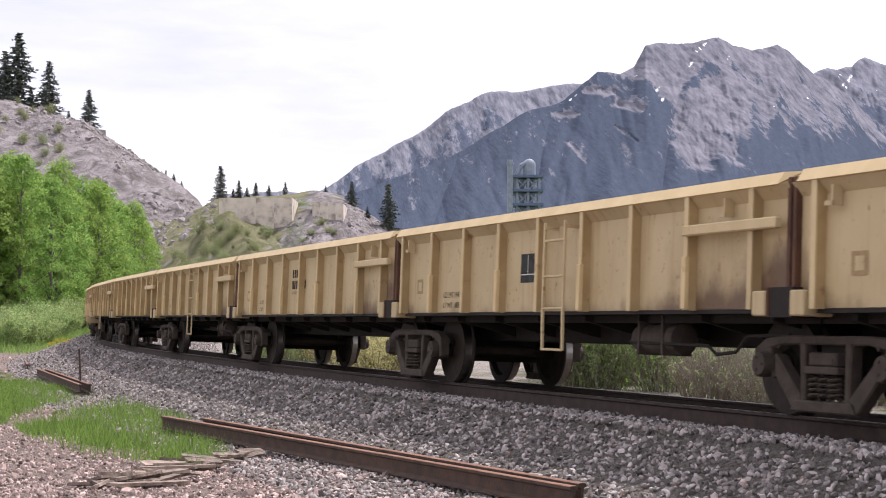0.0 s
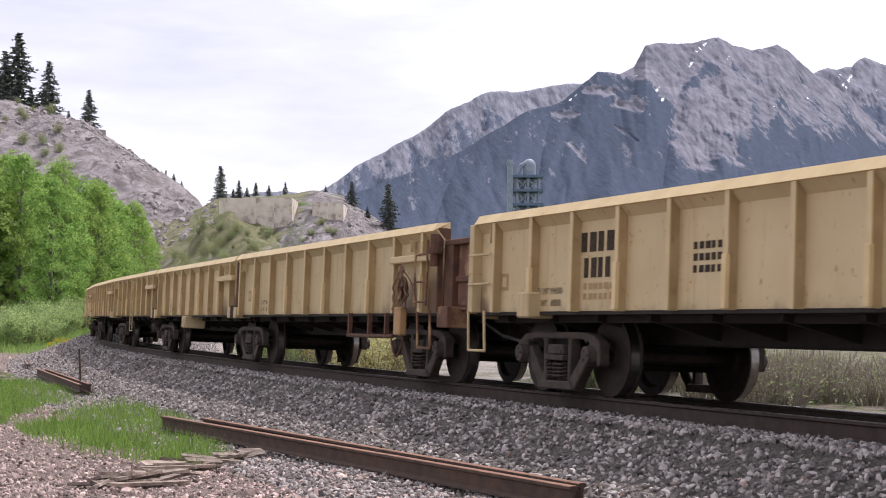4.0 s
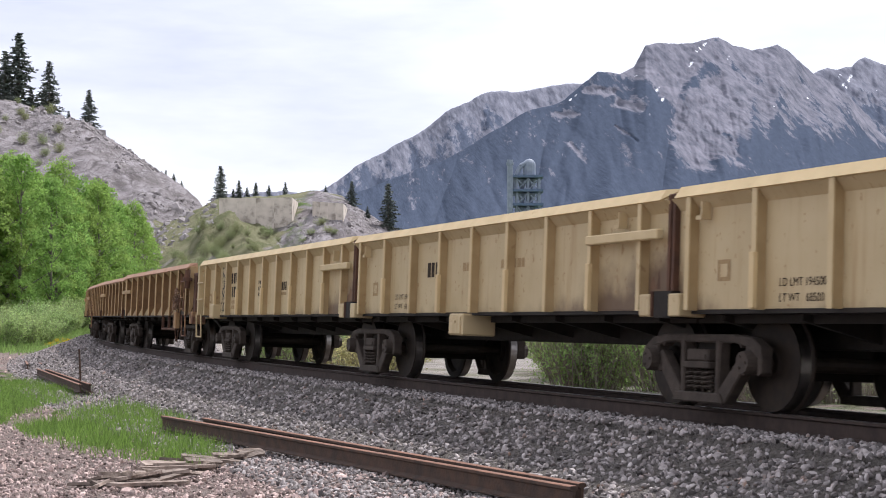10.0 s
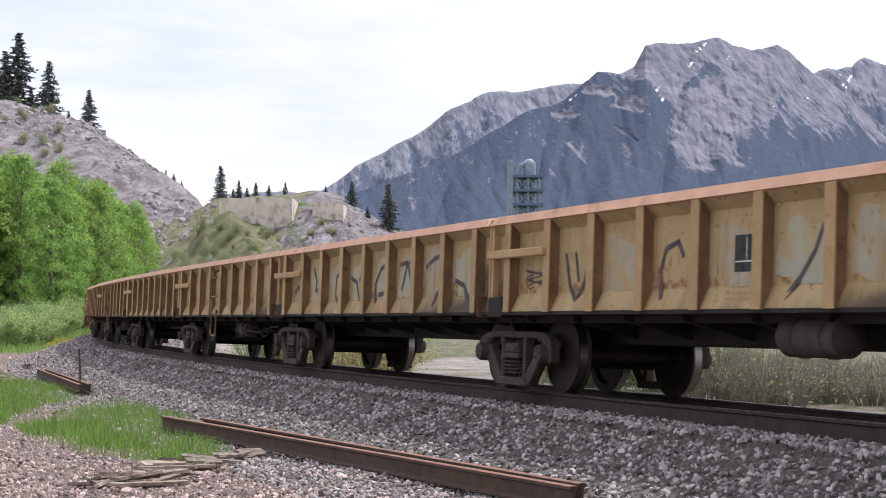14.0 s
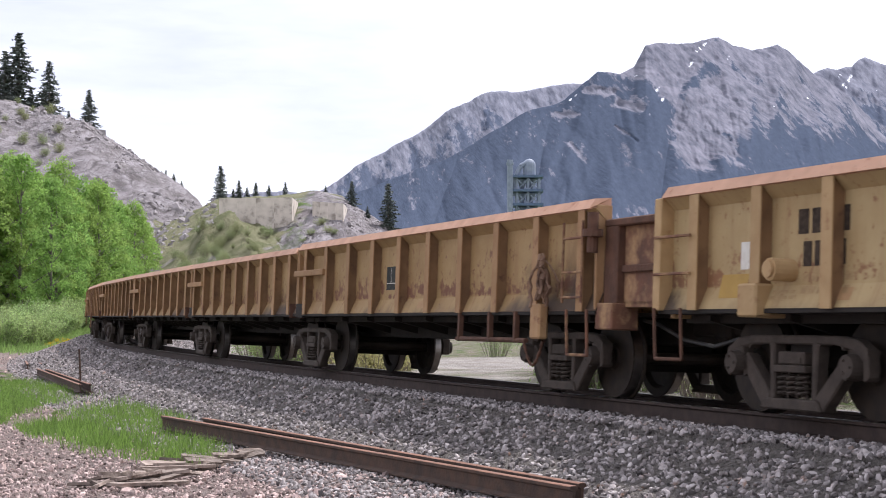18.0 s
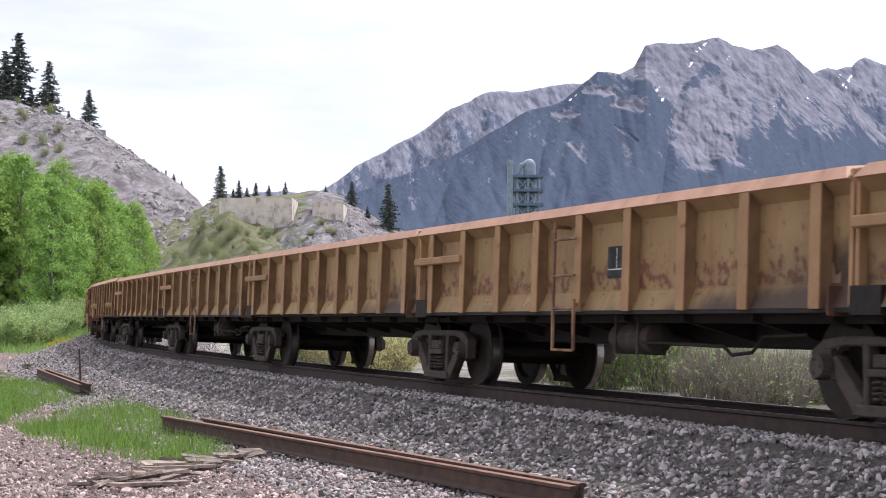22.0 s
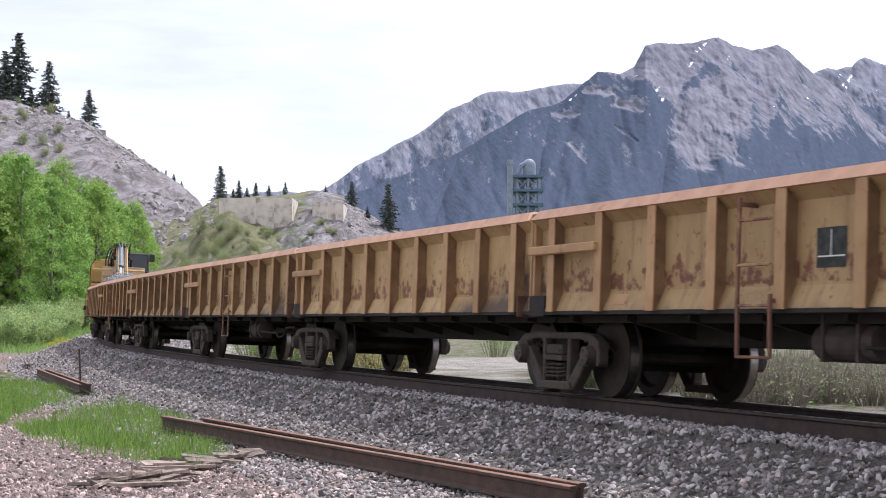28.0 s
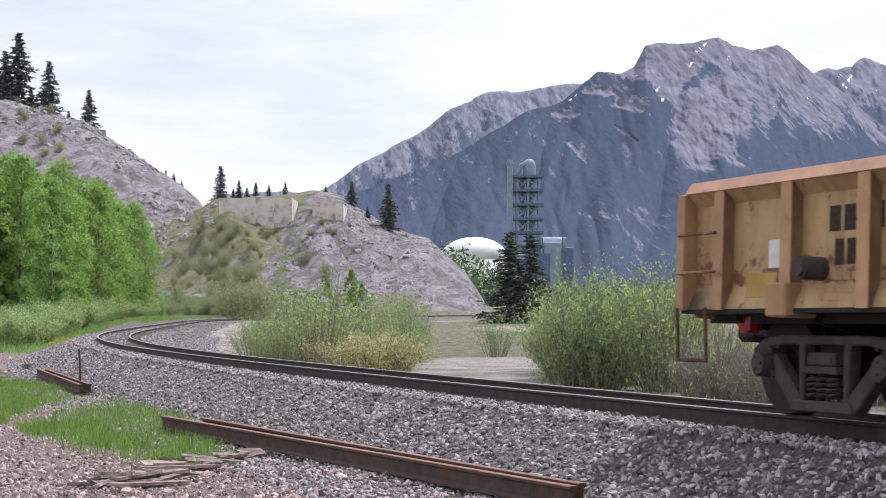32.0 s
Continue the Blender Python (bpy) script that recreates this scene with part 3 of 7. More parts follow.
def build_ground():
    X, Y = ring_grid()
    Z = ground_height(X, Y)
    me = grid_mesh("ground", X, Y, Z)
    off, way, rz, lat = to_track(X, Y)
    a = np.abs(off)
    grass = np.clip(grass_amount(X, Y), 0, 1) * 0.75
    grass = np.maximum(grass, step(62, 85, Y) * step(-9, -16, X) * step(6, 9, a) * 0.9)
    grass = np.maximum(grass, step(3.8, 6.5, np.where(lat < 0, a, 0)) * step(250, 80, a) * 0.50)
    grass = np.maximum(grass, step(450, 700, Y) * 0.9)
    grass = np.maximum(grass, step(2.9, 3.7, np.where(lat > 0, a, 0)) * step(74, 84, way) * step(30, 20, a) * step(260, 200, Y) * 0.85)
    grass = np.maximum(grass, step(190, 250, Y) * 0.50)
    hill = Z - np.where(Y > 150, 2.0 + rz * 0.3, 90)
    is_a = Y > 396
    pb = X / np.maximum(Y, 1) * 2882 + 784
    ra = step(3, 8, hill) * np.where(is_a | (pb < 270), 1.0, 0.0) * step(495, 470, Y)
    rb = step(2.5 - 2.6 * step(700, 780, pb), 6 - 4.4 * step(700, 780, pb), hill) * np.where(is_a, 0.0, 1.0) * step(420, 590, pb + (hill - 14) * -2.0) * step(400, 392, Y)
    rock = np.maximum(ra, rb) * 0.95
    slope = step(2, 5, hill) * np.where(is_a, 0.0, 1.0) * step(570, 450, pb + (hill - 14) * -2.0) * step(250, 290, pb)
    rock = np.maximum(rock, slope * 0.80)
    scrub = slope * (0.60 + 0.25 * step(8, 24, hill) + 0.22 * fractal(X, Y, 16, 3, 45))
    scrub = np.maximum(scrub, rb * step(22, 31, hill) * step(720, 600, pb) * 0.62)
    scrub = np.maximum(scrub, ra * step(50, 66, hill) * step(140, 20, pb) * 0.52)
    scrub = np.maximum(scrub, step(392, 398, Y) * step(430, 410, Y) * 0.9 * step(300, 360, pb))
    dirt = np.exp(-(((X - 3.0) / 3.0) ** 2 + ((Y - 70) / 9.0) ** 2)) * 1.2 + np.exp(-(((X - 10.0) / 9.0) ** 2 + ((Y - 180) / 30.0) ** 2)) + step(2.2, 4.0, np.where(lat < 0, a, 0)) * step(14, 5, a) * 0.75
    dirt += np.exp(-((X + 17.5) / 2.0) ** 2 - ((Y - 57) / 9.0) ** 2)
    dirt += np.exp(-(((X - 3.5) / 5.0) ** 2 + ((Y - 62) / 11.0) ** 2)) * 0.9 + np.exp(-(((X - 9.5) / 4.5) ** 2 + ((Y - 40) / 6.0) ** 2)) * 0.8
    bank = step(np.where((lat > 0) & (way > 66), 3.6, 4.6), np.where((lat > 0) & (way > 66), 2.8, 3.6), a) * 1.0
    for n, v in (("grass", grass), ("rock", rock), ("scrub", scrub), ("dirt", np.clip(dirt, 0, 1) * 0.8), ("bank", bank)):
        attribute(me, n, v)
    return tagged(part("ground", me, "ground"), "gravelly valley ground with grass, scrub and bare rock hills", kind="structure")


ground = build_ground()


class Floor:
    """Heights of the ground by nearest grid place, for setting things down."""
    def __call__(self, x, y):
        return float(ground_height(np.array([float(x)]), np.array([float(y)]))[0])


floor_at = Floor()



def rocks_mesh(name, pts, sizes, seed, flat=0.65):
    """Many small angular stones in one mesh."""
    bm = bmesh.new()
    bmesh.ops.create_icosphere(bm, subdivisions=1, radius=1.0)
    bv = np.array([v.co[:] for v in bm.verts])
    bf = np.array([[v.index for v in f.verts] for f in bm.faces])
    bm.free()
    rng = np.random.default_rng(seed)
    n = len(pts)
    shape = bv[None] * rng.uniform(0.6, 1.15, (n, len(bv), 1)) * np.stack([rng.uniform(0.7, 1.4, n), rng.uniform(0.6, 1.1, n), rng.uniform(0.45, 0.95, n) * flat / 0.65], -1)[:, None]
    q = rng.normal(size=(n, 4))
    q /= np.linalg.norm(q, axis=1, keepdims=True)
    w, x, y, z = q.T
    Rm = np.stack([1 - 2 * (y * y + z * z), 2 * (x * y - w * z), 2 * (x * z + w * y), 2 * (x * y + w * z), 1 - 2 * (x * x + z * z), 2 * (y * z - w * x),
                   2 * (x * z - w * y), 2 * (y * z + w * x), 1 - 2 * (x * x + y * y)], -1).reshape(n, 3, 3)
    v = np.einsum("nij,nkj->nki", Rm, shape) * sizes[:, None, None] + pts[:, None]
    f = (bf[None] + (np.arange(n) * len(bv))[:, None, None]).reshape(-1, 3)
    return tri_mesh(name, v.reshape(-1, 3), f)


def tri_mesh(name, v, f, smooth=False):
    me = bpy.data.meshes.new(name)
    me.vertices.add(len(v))
    me.vertices.foreach_set("co", np.ascontiguousarray(v, dtype=np.float32).ravel())
    k = f.shape[1]
    me.loops.add(f.size)
    me.loops.foreach_set("vertex_index", f.ravel().astype(np.int32))
    me.polygons.add(len(f))
    me.polygons.foreach_set("loop_start", np.arange(0, f.size, k, dtype=np.int32))
    me.polygons.foreach_set("loop_total", np.full(len(f), k, np.int32))
    me.polygons.foreach_set("use_smooth", np.full(len(f), smooth, bool))
    me.update()
    return me


def along(s, lat):
    """Arrays of ground places from ways and offsets."""
    a = np.interp(s, TS, TP)
    return np.interp(s, TS, TX) - lat * np.sin(a), np.interp(s, TS, TY) + lat * np.cos(a)


def ballast_stones(name, s0, s1, lat0, lat1, count, size, mat, label, seed, power=1.0):
    rng = np.random.default_rng(seed)
    s = s0 + (s1 - s0) * rng.random(count) ** power
    lat = rng.uniform(lat0, lat1, count)
    x, y = along(s, lat)
    z = ground_height(x, y) + rng.uniform(-0.01, 0.022, count)
    sz = size * rng.uniform(0.6, 1.35, count)
    return tagged(part(name, rocks_mesh(name, np.stack([x, y, z], -1), sz, seed), mat), label, "gravel", kind="stuff")


ballast_stones("ballast_stone", 1, 34, 0.85, 5.0, 30000, 0.030, "ballast", "loose angular grey ballast stones on the track bank", 11, 1.3)
ballast_stones("ballast_stone", 34, 105, 0.85, 4.4, 15000, 0.042, "ballast", "loose angular grey ballast stones on the track bank", 12, 1.2)
ballast_stones("ballast_stone", 34, 120, -5.5, -0.9, 9000, 0.05, "ballast", "loose angular grey ballast stones inside the bend", 14)
ballast_stones("ballast_stone", 60, 190, -4.5, 1.2, 6000, 0.06, "ballast", "loose angular grey ballast stones round the bend", 13)


def gravel_field():
    rng = np.random.default_rng(21)
    n = 38000
    y = 11.5 + 26 * rng.random(n) ** 2.0
    x = y * rng.uniform(-0.29, 0.17, n)
    off, _, _, lat = to_track(x, y)
    keep = (off > 3.6) & (rng.random(n) > grass_amount(x, y) * 0.95)
    x, y = x[keep], y[keep]
    z = ground_height(x, y) + rng.uniform(-0.006, 0.012, len(x))
    yy = rng.uniform(36, 78, 7000)
    xx = yy * rng.uniform(-0.29, -0.12, 7000)
    fo = to_track(xx, yy)[0]
    ok = (fo > 4.0) & (rng.random(7000) > grass_amount(xx, yy))
    x, y = np.concatenate([x, xx[ok]]), np.concatenate([y, yy[ok]])
    z = np.concatenate([z, ground_height(xx[ok], yy[ok]) + 0.005])
    big = rng.random(len(x)) + np.where(y > 37, 0.12, 0)
    sz = np.where(big > 0.985, 0.055, np.where(big > 0.8, 0.03, 0.018)) * rng.uniform(0.6, 1.3, len(x))
    tagged(part("gravel", rocks_mesh("gravel", np.stack([x, y, z], -1), sz, 22), "pebble"), "brownish gravel and pebbles strewn over the ground", "gravel", kind="stuff")


gravel_field()


# ---- rails ----
def rail_profile():
    """Half-width and height pairs of a flat-bottom rail, head at z = 0."""
    return [(-0.036, -0.006), (-0.026, 0.0), (0.026, 0.0), (0.036, -0.006), (0.036, -0.03), (0.012, -0.045), (0.009, -0.15), (0.07, -0.172), (0.07, -0.185),
            (-0.07, -0.185), (-0.07, -0.172), (-0.009, -0.15), (-0.012, -0.045), (-0.036, -0.03)]


def sweep(name, centre, head, body):
    """A rail along a list of (point, sideways, upwards) frames."""
    prof = rail_profile()
    me = bpy.data.meshes.new(name)
    v, f = [], []
    k = len(prof)
    for p, side, up in centre:
        v += [tuple(p + side * a + up * b) for a, b in prof]
    for i in range(len(centre) - 1):
        for j in range(k):
            j2 = (j + 1) % k
            f.append((i * k + j, i * k + j2, (i + 1) * k + j2, (i + 1) * k + j))
    f.append(tuple(range(k)))
    f.append(tuple(range((len(centre) - 1) * k, len(centre) * k)))
    me.from_pydata(v, [], f)
    me.materials.append(M[body])
    me.materials.append(M[head])
    for i, p in enumerate(me.polygons):
        if i < (len(centre) - 1) * k and i % k in (0, 1, 2):
            p.material_index = 1
    return clean_mesh(me)


def clean_mesh(me):
    bm = bmesh.new()
    bm.from_mesh(me)
    bmesh.ops.recalc_face_normals(bm, faces=bm.faces)
    bm.to_mesh(me)
    bm.free()
    return me


def build_track():
    line = tagged(new("railway_track"), "single railway line on grey stone ballast, curving away", "railway track", kind="structure")
    for lat in (GAUGE, -GAUGE):
        frames = []
        for s in np.concatenate([np.arange(-290, -20, 8.0), np.arange(-20, 200, 1.0), np.arange(200, 630, 8.0)]):
            p = track(s, lat)
            side = (track(s, lat + 0.1) - p).normalized()
            frames.append((p, side, (track(s, lat, 0.1) - p).normalized()))
        part("rail", sweep("rail", frames, "rail_head", "rail"), None, line, "brown rail with a bright worn head")
    tie = shared("tie", lambda bm: box(bm, -0.11, 0.11, -1.28, 1.28, -0.36, -0.20, 0.012), "tie")
    plate = shared("tie_plate", lambda bm: (box(bm, -0.10, 0.10, -0.17, 0.17, -0.2, -0.183, 0.004), tube(bm, (-0.06, 0.10, -0.19), (-0.06, 0.095, -0.145), 0.012, 6),
                                            tube(bm, (0.06, 0.10, -0.19), (0.06, 0.095, -0.145), 0.012, 6), box(bm, 0.04, 0.08, 0.05, 0.12, -0.155, -0.14),
                                            tube(bm, (-0.05, 0.13, -0.19), (0.05, 0.16, -0.13), 0.012, 6), tube(bm, (0.05, 0.16, -0.13), (0.08, 0.12, -0.12), 0.012, 6),
                                            [pipe(bm, [(k - 0.02, 0.09, -0.15), (k, 0.15, -0.115), (k + 0.03, 0.17, -0.13), (k + 0.05, 0.12, -0.16)], 0.014, 5) for k in (-0.05, 0.02)]), "clip")
    for i in range(280):
        s = -4 + i * 0.5
        p = track(s)
        d = track(s + 0.2) - p
        m = carriage(s - 0.1, s + 0.1)
        m.translation = p
        ob = part("tie", tie, None, line)
        ob.matrix_basis = m
        if i < 130:
            for lat, flip in ((GAUGE, 180), (-GAUGE, 0)):
                if lat < 0 and i > 60:
                    continue
                pl = part("tie_plate", plate, None, line)
                pm = m.copy()
                pm.translation = track(s, lat)
                pl.matrix_basis = pm @ Matrix.Rotation(math.pi, 4, "Z") if flip == 180 else pm
    return line


build_track()


def loose_rails(name, a, b, gap, lift, label, count=2, short=0.0, gap_end=None):
    """Old rails lying side by side from a to b on the ground."""
    for i in range(count):
        d = Vector((b[0] - a[0], b[1] - a[1], 0))
        side = Vector((-d.y, d.x, 0)).normalized()
        p0 = Vector((a[0], a[1], 0)) + side * gap * i + d.normalized() * short * i
        frames = []
        for k in range(9):
            p = p0 + d * (k / 8) if i == 0 else p0 + (d - d.normalized() * short * 1.25) * (k / 8)
            p = p + side * i * (0 if gap_end is None else gap_end - gap) * k / 8
            z = (a[2] * (1 - k / 8) + b[2] * (k / 8)) + lift
            frames.append((Vector((p.x, p.y, z)), side, Vector((0, 0, 1))))
        tagged(part(name, sweep(name, frames, "old_rail_top", "old_rail"), None), label, "rail", group="loose rails beside the track")


# ---- vehicles ----
WALL = 1.388
WHEEL_R = 0.457


def lathe(bm, outline, sides, cy=0.0, caps=True):
    """Turned shape about the y axis: outline of (y, r)."""
    rings = []
    for y, r in outline:
        rings.append([bm.verts.new((r * math.cos(2 * math.pi * i / sides), cy + y, r * math.sin(2 * math.pi * i / sides))) for i in range(sides)])
    for a, b in zip(rings, rings[1:]):
        for i in range(sides):
            bm.faces.new((a[i], a[(i + 1) % sides], b[(i + 1) % sides], b[i]))
    if caps:
        bm.faces.new(rings[0])
        bm.faces.new(rings[-1][::-1])


def wheel_mesh(bm):
    lathe(bm, [(-0.07, 0.36), (-0.065, 0.447), (0.05, 0.457), (0.065, 0.48), (0.085, 0.482), (0.09, 0.38), (0.03, 0.34), (0.02, 0.17), (0.06, 0.13), (0.06, 0.08), (-0.09, 0.08), (-0.09, 0.13), (-0.05, 0.17), (-0.04, 0.34)], 40)
    clean(bm)


def tread_mesh(bm):
    lathe(bm, [(-0.055, 0.4495), (0.048, 0.4592)], 40, caps=False)


def axle_mesh(bm):
    tube(bm, (0, -1.12, 0), (0, 1.12, 0), 0.075, 12)


def frame_mesh(bm):
    """Cast side frame: flat top bar that droops to the bearing boxes, slanting tension legs, spring window and two wide side windows left open."""
    y0, y1 = -0.065, 0.065
    prism(bm, [(-1.06, 0.60), (-0.90, 0.685), (-0.62, 0.715), (0.62, 0.715), (0.90, 0.685), (1.06, 0.60), (1.06, 0.53), (0.82, 0.60), (0.60, 0.635), (-0.60, 0.635), (-0.82, 0.60), (-1.06, 0.53)], "y", y0, y1)
    for k in (-1, 1):
        prism(bm, [(k * 0.80, 0.62), (k * 1.06, 0.57), (k * 1.07, 0.36), (k * 1.0, 0.33), (k * 0.99, 0.50), (k * 0.80, 0.50)], "y", y0, y1)
        prism(bm, [(k * 0.72, 0.52), (k * 0.82, 0.52), (k * 0.79, 0.33), (k * 0.70, 0.36)], "y", y0, y1)
        prism(bm, [(k * 0.84, 0.46), (k * 0.74, 0.56), (k * 0.34, 0.19), (k * 0.36, 0.055), (k * 0.45, 0.055)], "y", y0, y1)
        prism(bm, [(k * 0.28, 0.66), (k * 0.37, 0.66), (k * 0.345, 0.15), (k * 0.28, 0.15)], "y", y0, y1)
        for a, b in (((0.37, 0.62), (0.44, 0.65)), ((0.66, 0.64), (0.72, 0.58))):
            prism(bm, [(k * a[0], a[1]), (k * b[0], b[1]), (k * b[0], 0.66), (k * a[0], 0.66)], "y", y0 + 0.01, y1 - 0.01)
    prism(bm, [(-0.46, 0.055), (0.46, 0.055), (0.40, 0.155), (-0.40, 0.155)], "y", y0 - 0.035, y1 + 0.035)
    clean(bm)
    bmesh.ops.bevel(bm, geom=[e for e in bm.edges if e.calc_length() > 0.1], offset=0.014, segments=1, affect="EDGES")


def spring_mesh(bm):
    for cy in (-0.05, 0.06):
        pts = [(0.055 * math.cos(a), cy + 0.055 * math.sin(a), 0.17 + 0.2 * a / (2 * math.pi * 4.5)) for a in np.linspace(0, 2 * math.pi * 4.5, 38)]
        pipe(bm, pts, 0.014, 4)


def bolster_end_mesh(bm):
    box(bm, -0.24, 0.24, -0.11, 0.13, 0.385, 0.45, 0.01)
    box(bm, -0.2, 0.2, -0.09, 0.13, 0.45, 0.57, 0.015)
    box(bm, -0.16, 0.16, -0.1, -0.07, 0.47, 0.52)


def bearing_mesh(bm):
    lathe(bm, [(-0.13, 0.075), (-0.13, 0.10), (-0.05, 0.115), (0.08, 0.115), (0.08, 0.05)], 18)
    clean(bm)
    for i in range(3):
        a = 2 * math.pi * i / 3
        tube(bm, (0.06 * math.cos(a), -0.145, 0.06 * math.sin(a)), (0.06 * math.cos(a), -0.125, 0.06 * math.sin(a)), 0.014, 6)


WHEELSETS = []


def truck(car, x, u):
    """Two-axle truck under a car. u: the place of its centre along the train."""
    tr = part("truck", shared("truck_bolster", lambda bm: (box(bm, -0.22, 0.22, -0.95, 0.95, 0.42, 0.66, 0.02), box(bm, -0.30, 0.30, -0.28, 0.28, 0.60, 0.80, 0.02),
                                                            [box(bm, k * 0.40 - 0.03, k * 0.40 + 0.03, -0.80, 0.80, 0.30, 0.44) for k in (-1, 1)]), "under"), None, car, "black cast steel two-axle truck")
    tr.location = (x, 0, 0)
    for k in (-1, 1):
        fr = part("side_frame", shared("side_frame", frame_mesh, "truck"), None, tr, "dusty brown cast side frame")
        fr.location = (0, k * 1.0, 0)
        for sx in (-0.14, 0.0, 0.14):
            if k > 0:
                continue
            sp = part("spring", shared("spring", spring_mesh, "truck"), None, tr)
            sp.location = (sx, k * 1.0, 0)
        be = part("bolster_end", shared("bolster_end", bolster_end_mesh, "truck"), None, tr)
        be.location = (0, k * 1.0, 0)
        if k > 0:
            be.rotation_euler = (0, 0, math.pi)
        for ax in (-0.876, 0.876):
            bc = part("bearing_cap", shared("bearing_cap", bearing_mesh, "truck"), None, tr)
            bc.location = (ax, k * 1.02, WHEEL_R)
            if k > 0:
                bc.rotation_euler = (0, 0, math.pi)
    for ax in (-0.876, 0.876):
        ws = wheel_pair(tr, ax)
        WHEELSETS.append((ws, ax, u))
    return tr


def wheel_pair_mesh():
    if "wheelset" not in CACHE:
        bm = bmesh.new()
        axle_mesh(bm)
        n0 = 0
        for k in (-1, 1):
            w = bmesh.new()
            wheel_mesh(w)
            t = bmesh.new()
            tread_mesh(t)
            for src, mi in ((w, 0), (t, 1)):
                for f in src.faces:
                    f.material_index = mi
                me = bpy.data.meshes.new("tmp")
                src.to_mesh(me)
                src.free()
                me.transform(Matrix.Translation((0, k * GAUGE, 0)) @ (Matrix.Identity(4) if k < 0 else Matrix.Rotation(math.pi, 4, "Z")))
                bm.from_mesh(me)
        me = bpy.data.meshes.new("wheelset")
        bm.to_mesh(me)
        bm.free()
        me.materials.append(M["wheel"])
        me.materials.append(M["tread"])
        for p in me.polygons:
            p.use_smooth = False
        CACHE["wheelset"] = me
    return CACHE["wheelset"]


def wheel_pair(tr, ax):
    ws = part("wheelset", wheel_pair_mesh(), None, tr, "dark steel wheels with bright treads on an axle")
    ws.location = (ax, 0, WHEEL_R)
    return ws


SIDE = {"depth": 0.12, "foot": 0.12, "up": 0.0}


def wall_at(z):
    """The side sheet: set back between the stakes, flaring out under the top rail and, on the older cars, at the foot."""
    out, low = SIDE["depth"], SIDE["foot"]
    if z > 1.87 + SIDE["up"]:
        return WALL - out + (out - 0.015) * min(1.0, (z - 1.87 - SIDE["up"]) / 0.115)
    if z < 1.14:
        return WALL - out + (out - low) * (1.14 - z) / 0.20
    return WALL - out


def sheet_mesh(x0, x1):
    def make(bm):
        zs = (0.94, 1.04, 1.14, 1.32, 1.5, 1.68, 1.87 + SIDE["up"], 1.985 + SIDE["up"])
        ring = [(-wall_at(z), z) for z in zs] + [(-wall_at(z) + 0.02, z + 0.004) for z in zs[::-1]]
        cols = [[bm.verts.new((x, y, z)) for y, z in ring] for x in np.linspace(x0, x1, 30)]
        n = len(ring)
        for a, b in zip(cols, cols[1:]):
            for i in range(n):
                bm.faces.new((a[i], a[(i + 1) % n], b[(i + 1) % n], b[i]))
        bm.faces.new(cols[0])
        bm.faces.new(cols[-1][::-1])
        clean(bm)
    return make


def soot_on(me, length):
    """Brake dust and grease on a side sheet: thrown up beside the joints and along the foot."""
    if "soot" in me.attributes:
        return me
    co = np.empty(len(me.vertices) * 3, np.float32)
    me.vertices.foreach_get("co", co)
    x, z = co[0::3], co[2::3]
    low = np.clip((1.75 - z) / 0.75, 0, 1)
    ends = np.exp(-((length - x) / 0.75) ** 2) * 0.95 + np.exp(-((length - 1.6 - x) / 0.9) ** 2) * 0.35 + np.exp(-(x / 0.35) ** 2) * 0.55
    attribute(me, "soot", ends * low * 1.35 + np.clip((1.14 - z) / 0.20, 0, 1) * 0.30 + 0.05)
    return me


def top_rail_mesh(x0, x1, cut=0.1):
    """Bevelled top chord: a sloping plate over a flat lip."""
    def make(bm):
        outline = [(-WALL - 0.012, 1.985), (-WALL + 0.06, 2.095), (-WALL + 0.20, 2.105), (-WALL + 0.20, 2.02), (-WALL + 0.05, 2.0), (-WALL + 0.03, 1.975)]
        outline = [(y, z + SIDE["up"]) for y, z in outline]
        n = len(outline)
        va = [bm.verts.new((x0 + (cut if z > 2.0 and y < -WALL + 0.1 else 0.0), y, z)) for y, z in outline]
        vb = [bm.verts.new((x1 - (cut if z > 2.0 and y < -WALL + 0.1 else 0.0), y, z)) for y, z in outline]
        bm.faces.new(va)
        bm.faces.new(vb[::-1])
        for i in range(n):
            bm.faces.new((va[(i + 1) % n], va[i], vb[i], vb[(i + 1) % n]))
        clean(bm)
    return make


def rib_mesh(width, web):
    """Side stake: an upright flange on a box web that deepens towards the bottom, with a small foot."""
    def make(bm):
        h = width / 2
        y0, ya, yb = -WALL, -WALL + SIDE["depth"] + 0.01, -WALL + SIDE["depth"] + 0.01
        k = h * (0.72 if width > 0.1 else 0.8)
        rows = []
        for z, yw in ((0.93, yb), (1.98 + SIDE["up"], ya)):
            rows.append([bm.verts.new(c) for c in ((-h, y0, z), (h, y0, z), (h, y0 + 0.014, z), (k, y0 + 0.016, z), (k, yw, z), (-k, yw, z), (-k, y0 + 0.016, z), (-h, y0 + 0.014, z))])
        n = 8
        for i in range(n):
            f = bm.faces.new((rows[0][i], rows[0][(i + 1) % n], rows[1][(i + 1) % n], rows[1][i]))
            # the two web sides take the shade-darkened paint
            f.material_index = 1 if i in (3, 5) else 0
        bm.faces.new(rows[0][::-1])
        bm.faces.new(rows[1])
        clean(bm)
    return make


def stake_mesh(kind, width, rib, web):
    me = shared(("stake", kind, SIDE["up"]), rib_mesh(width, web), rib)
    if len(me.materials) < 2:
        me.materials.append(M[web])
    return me


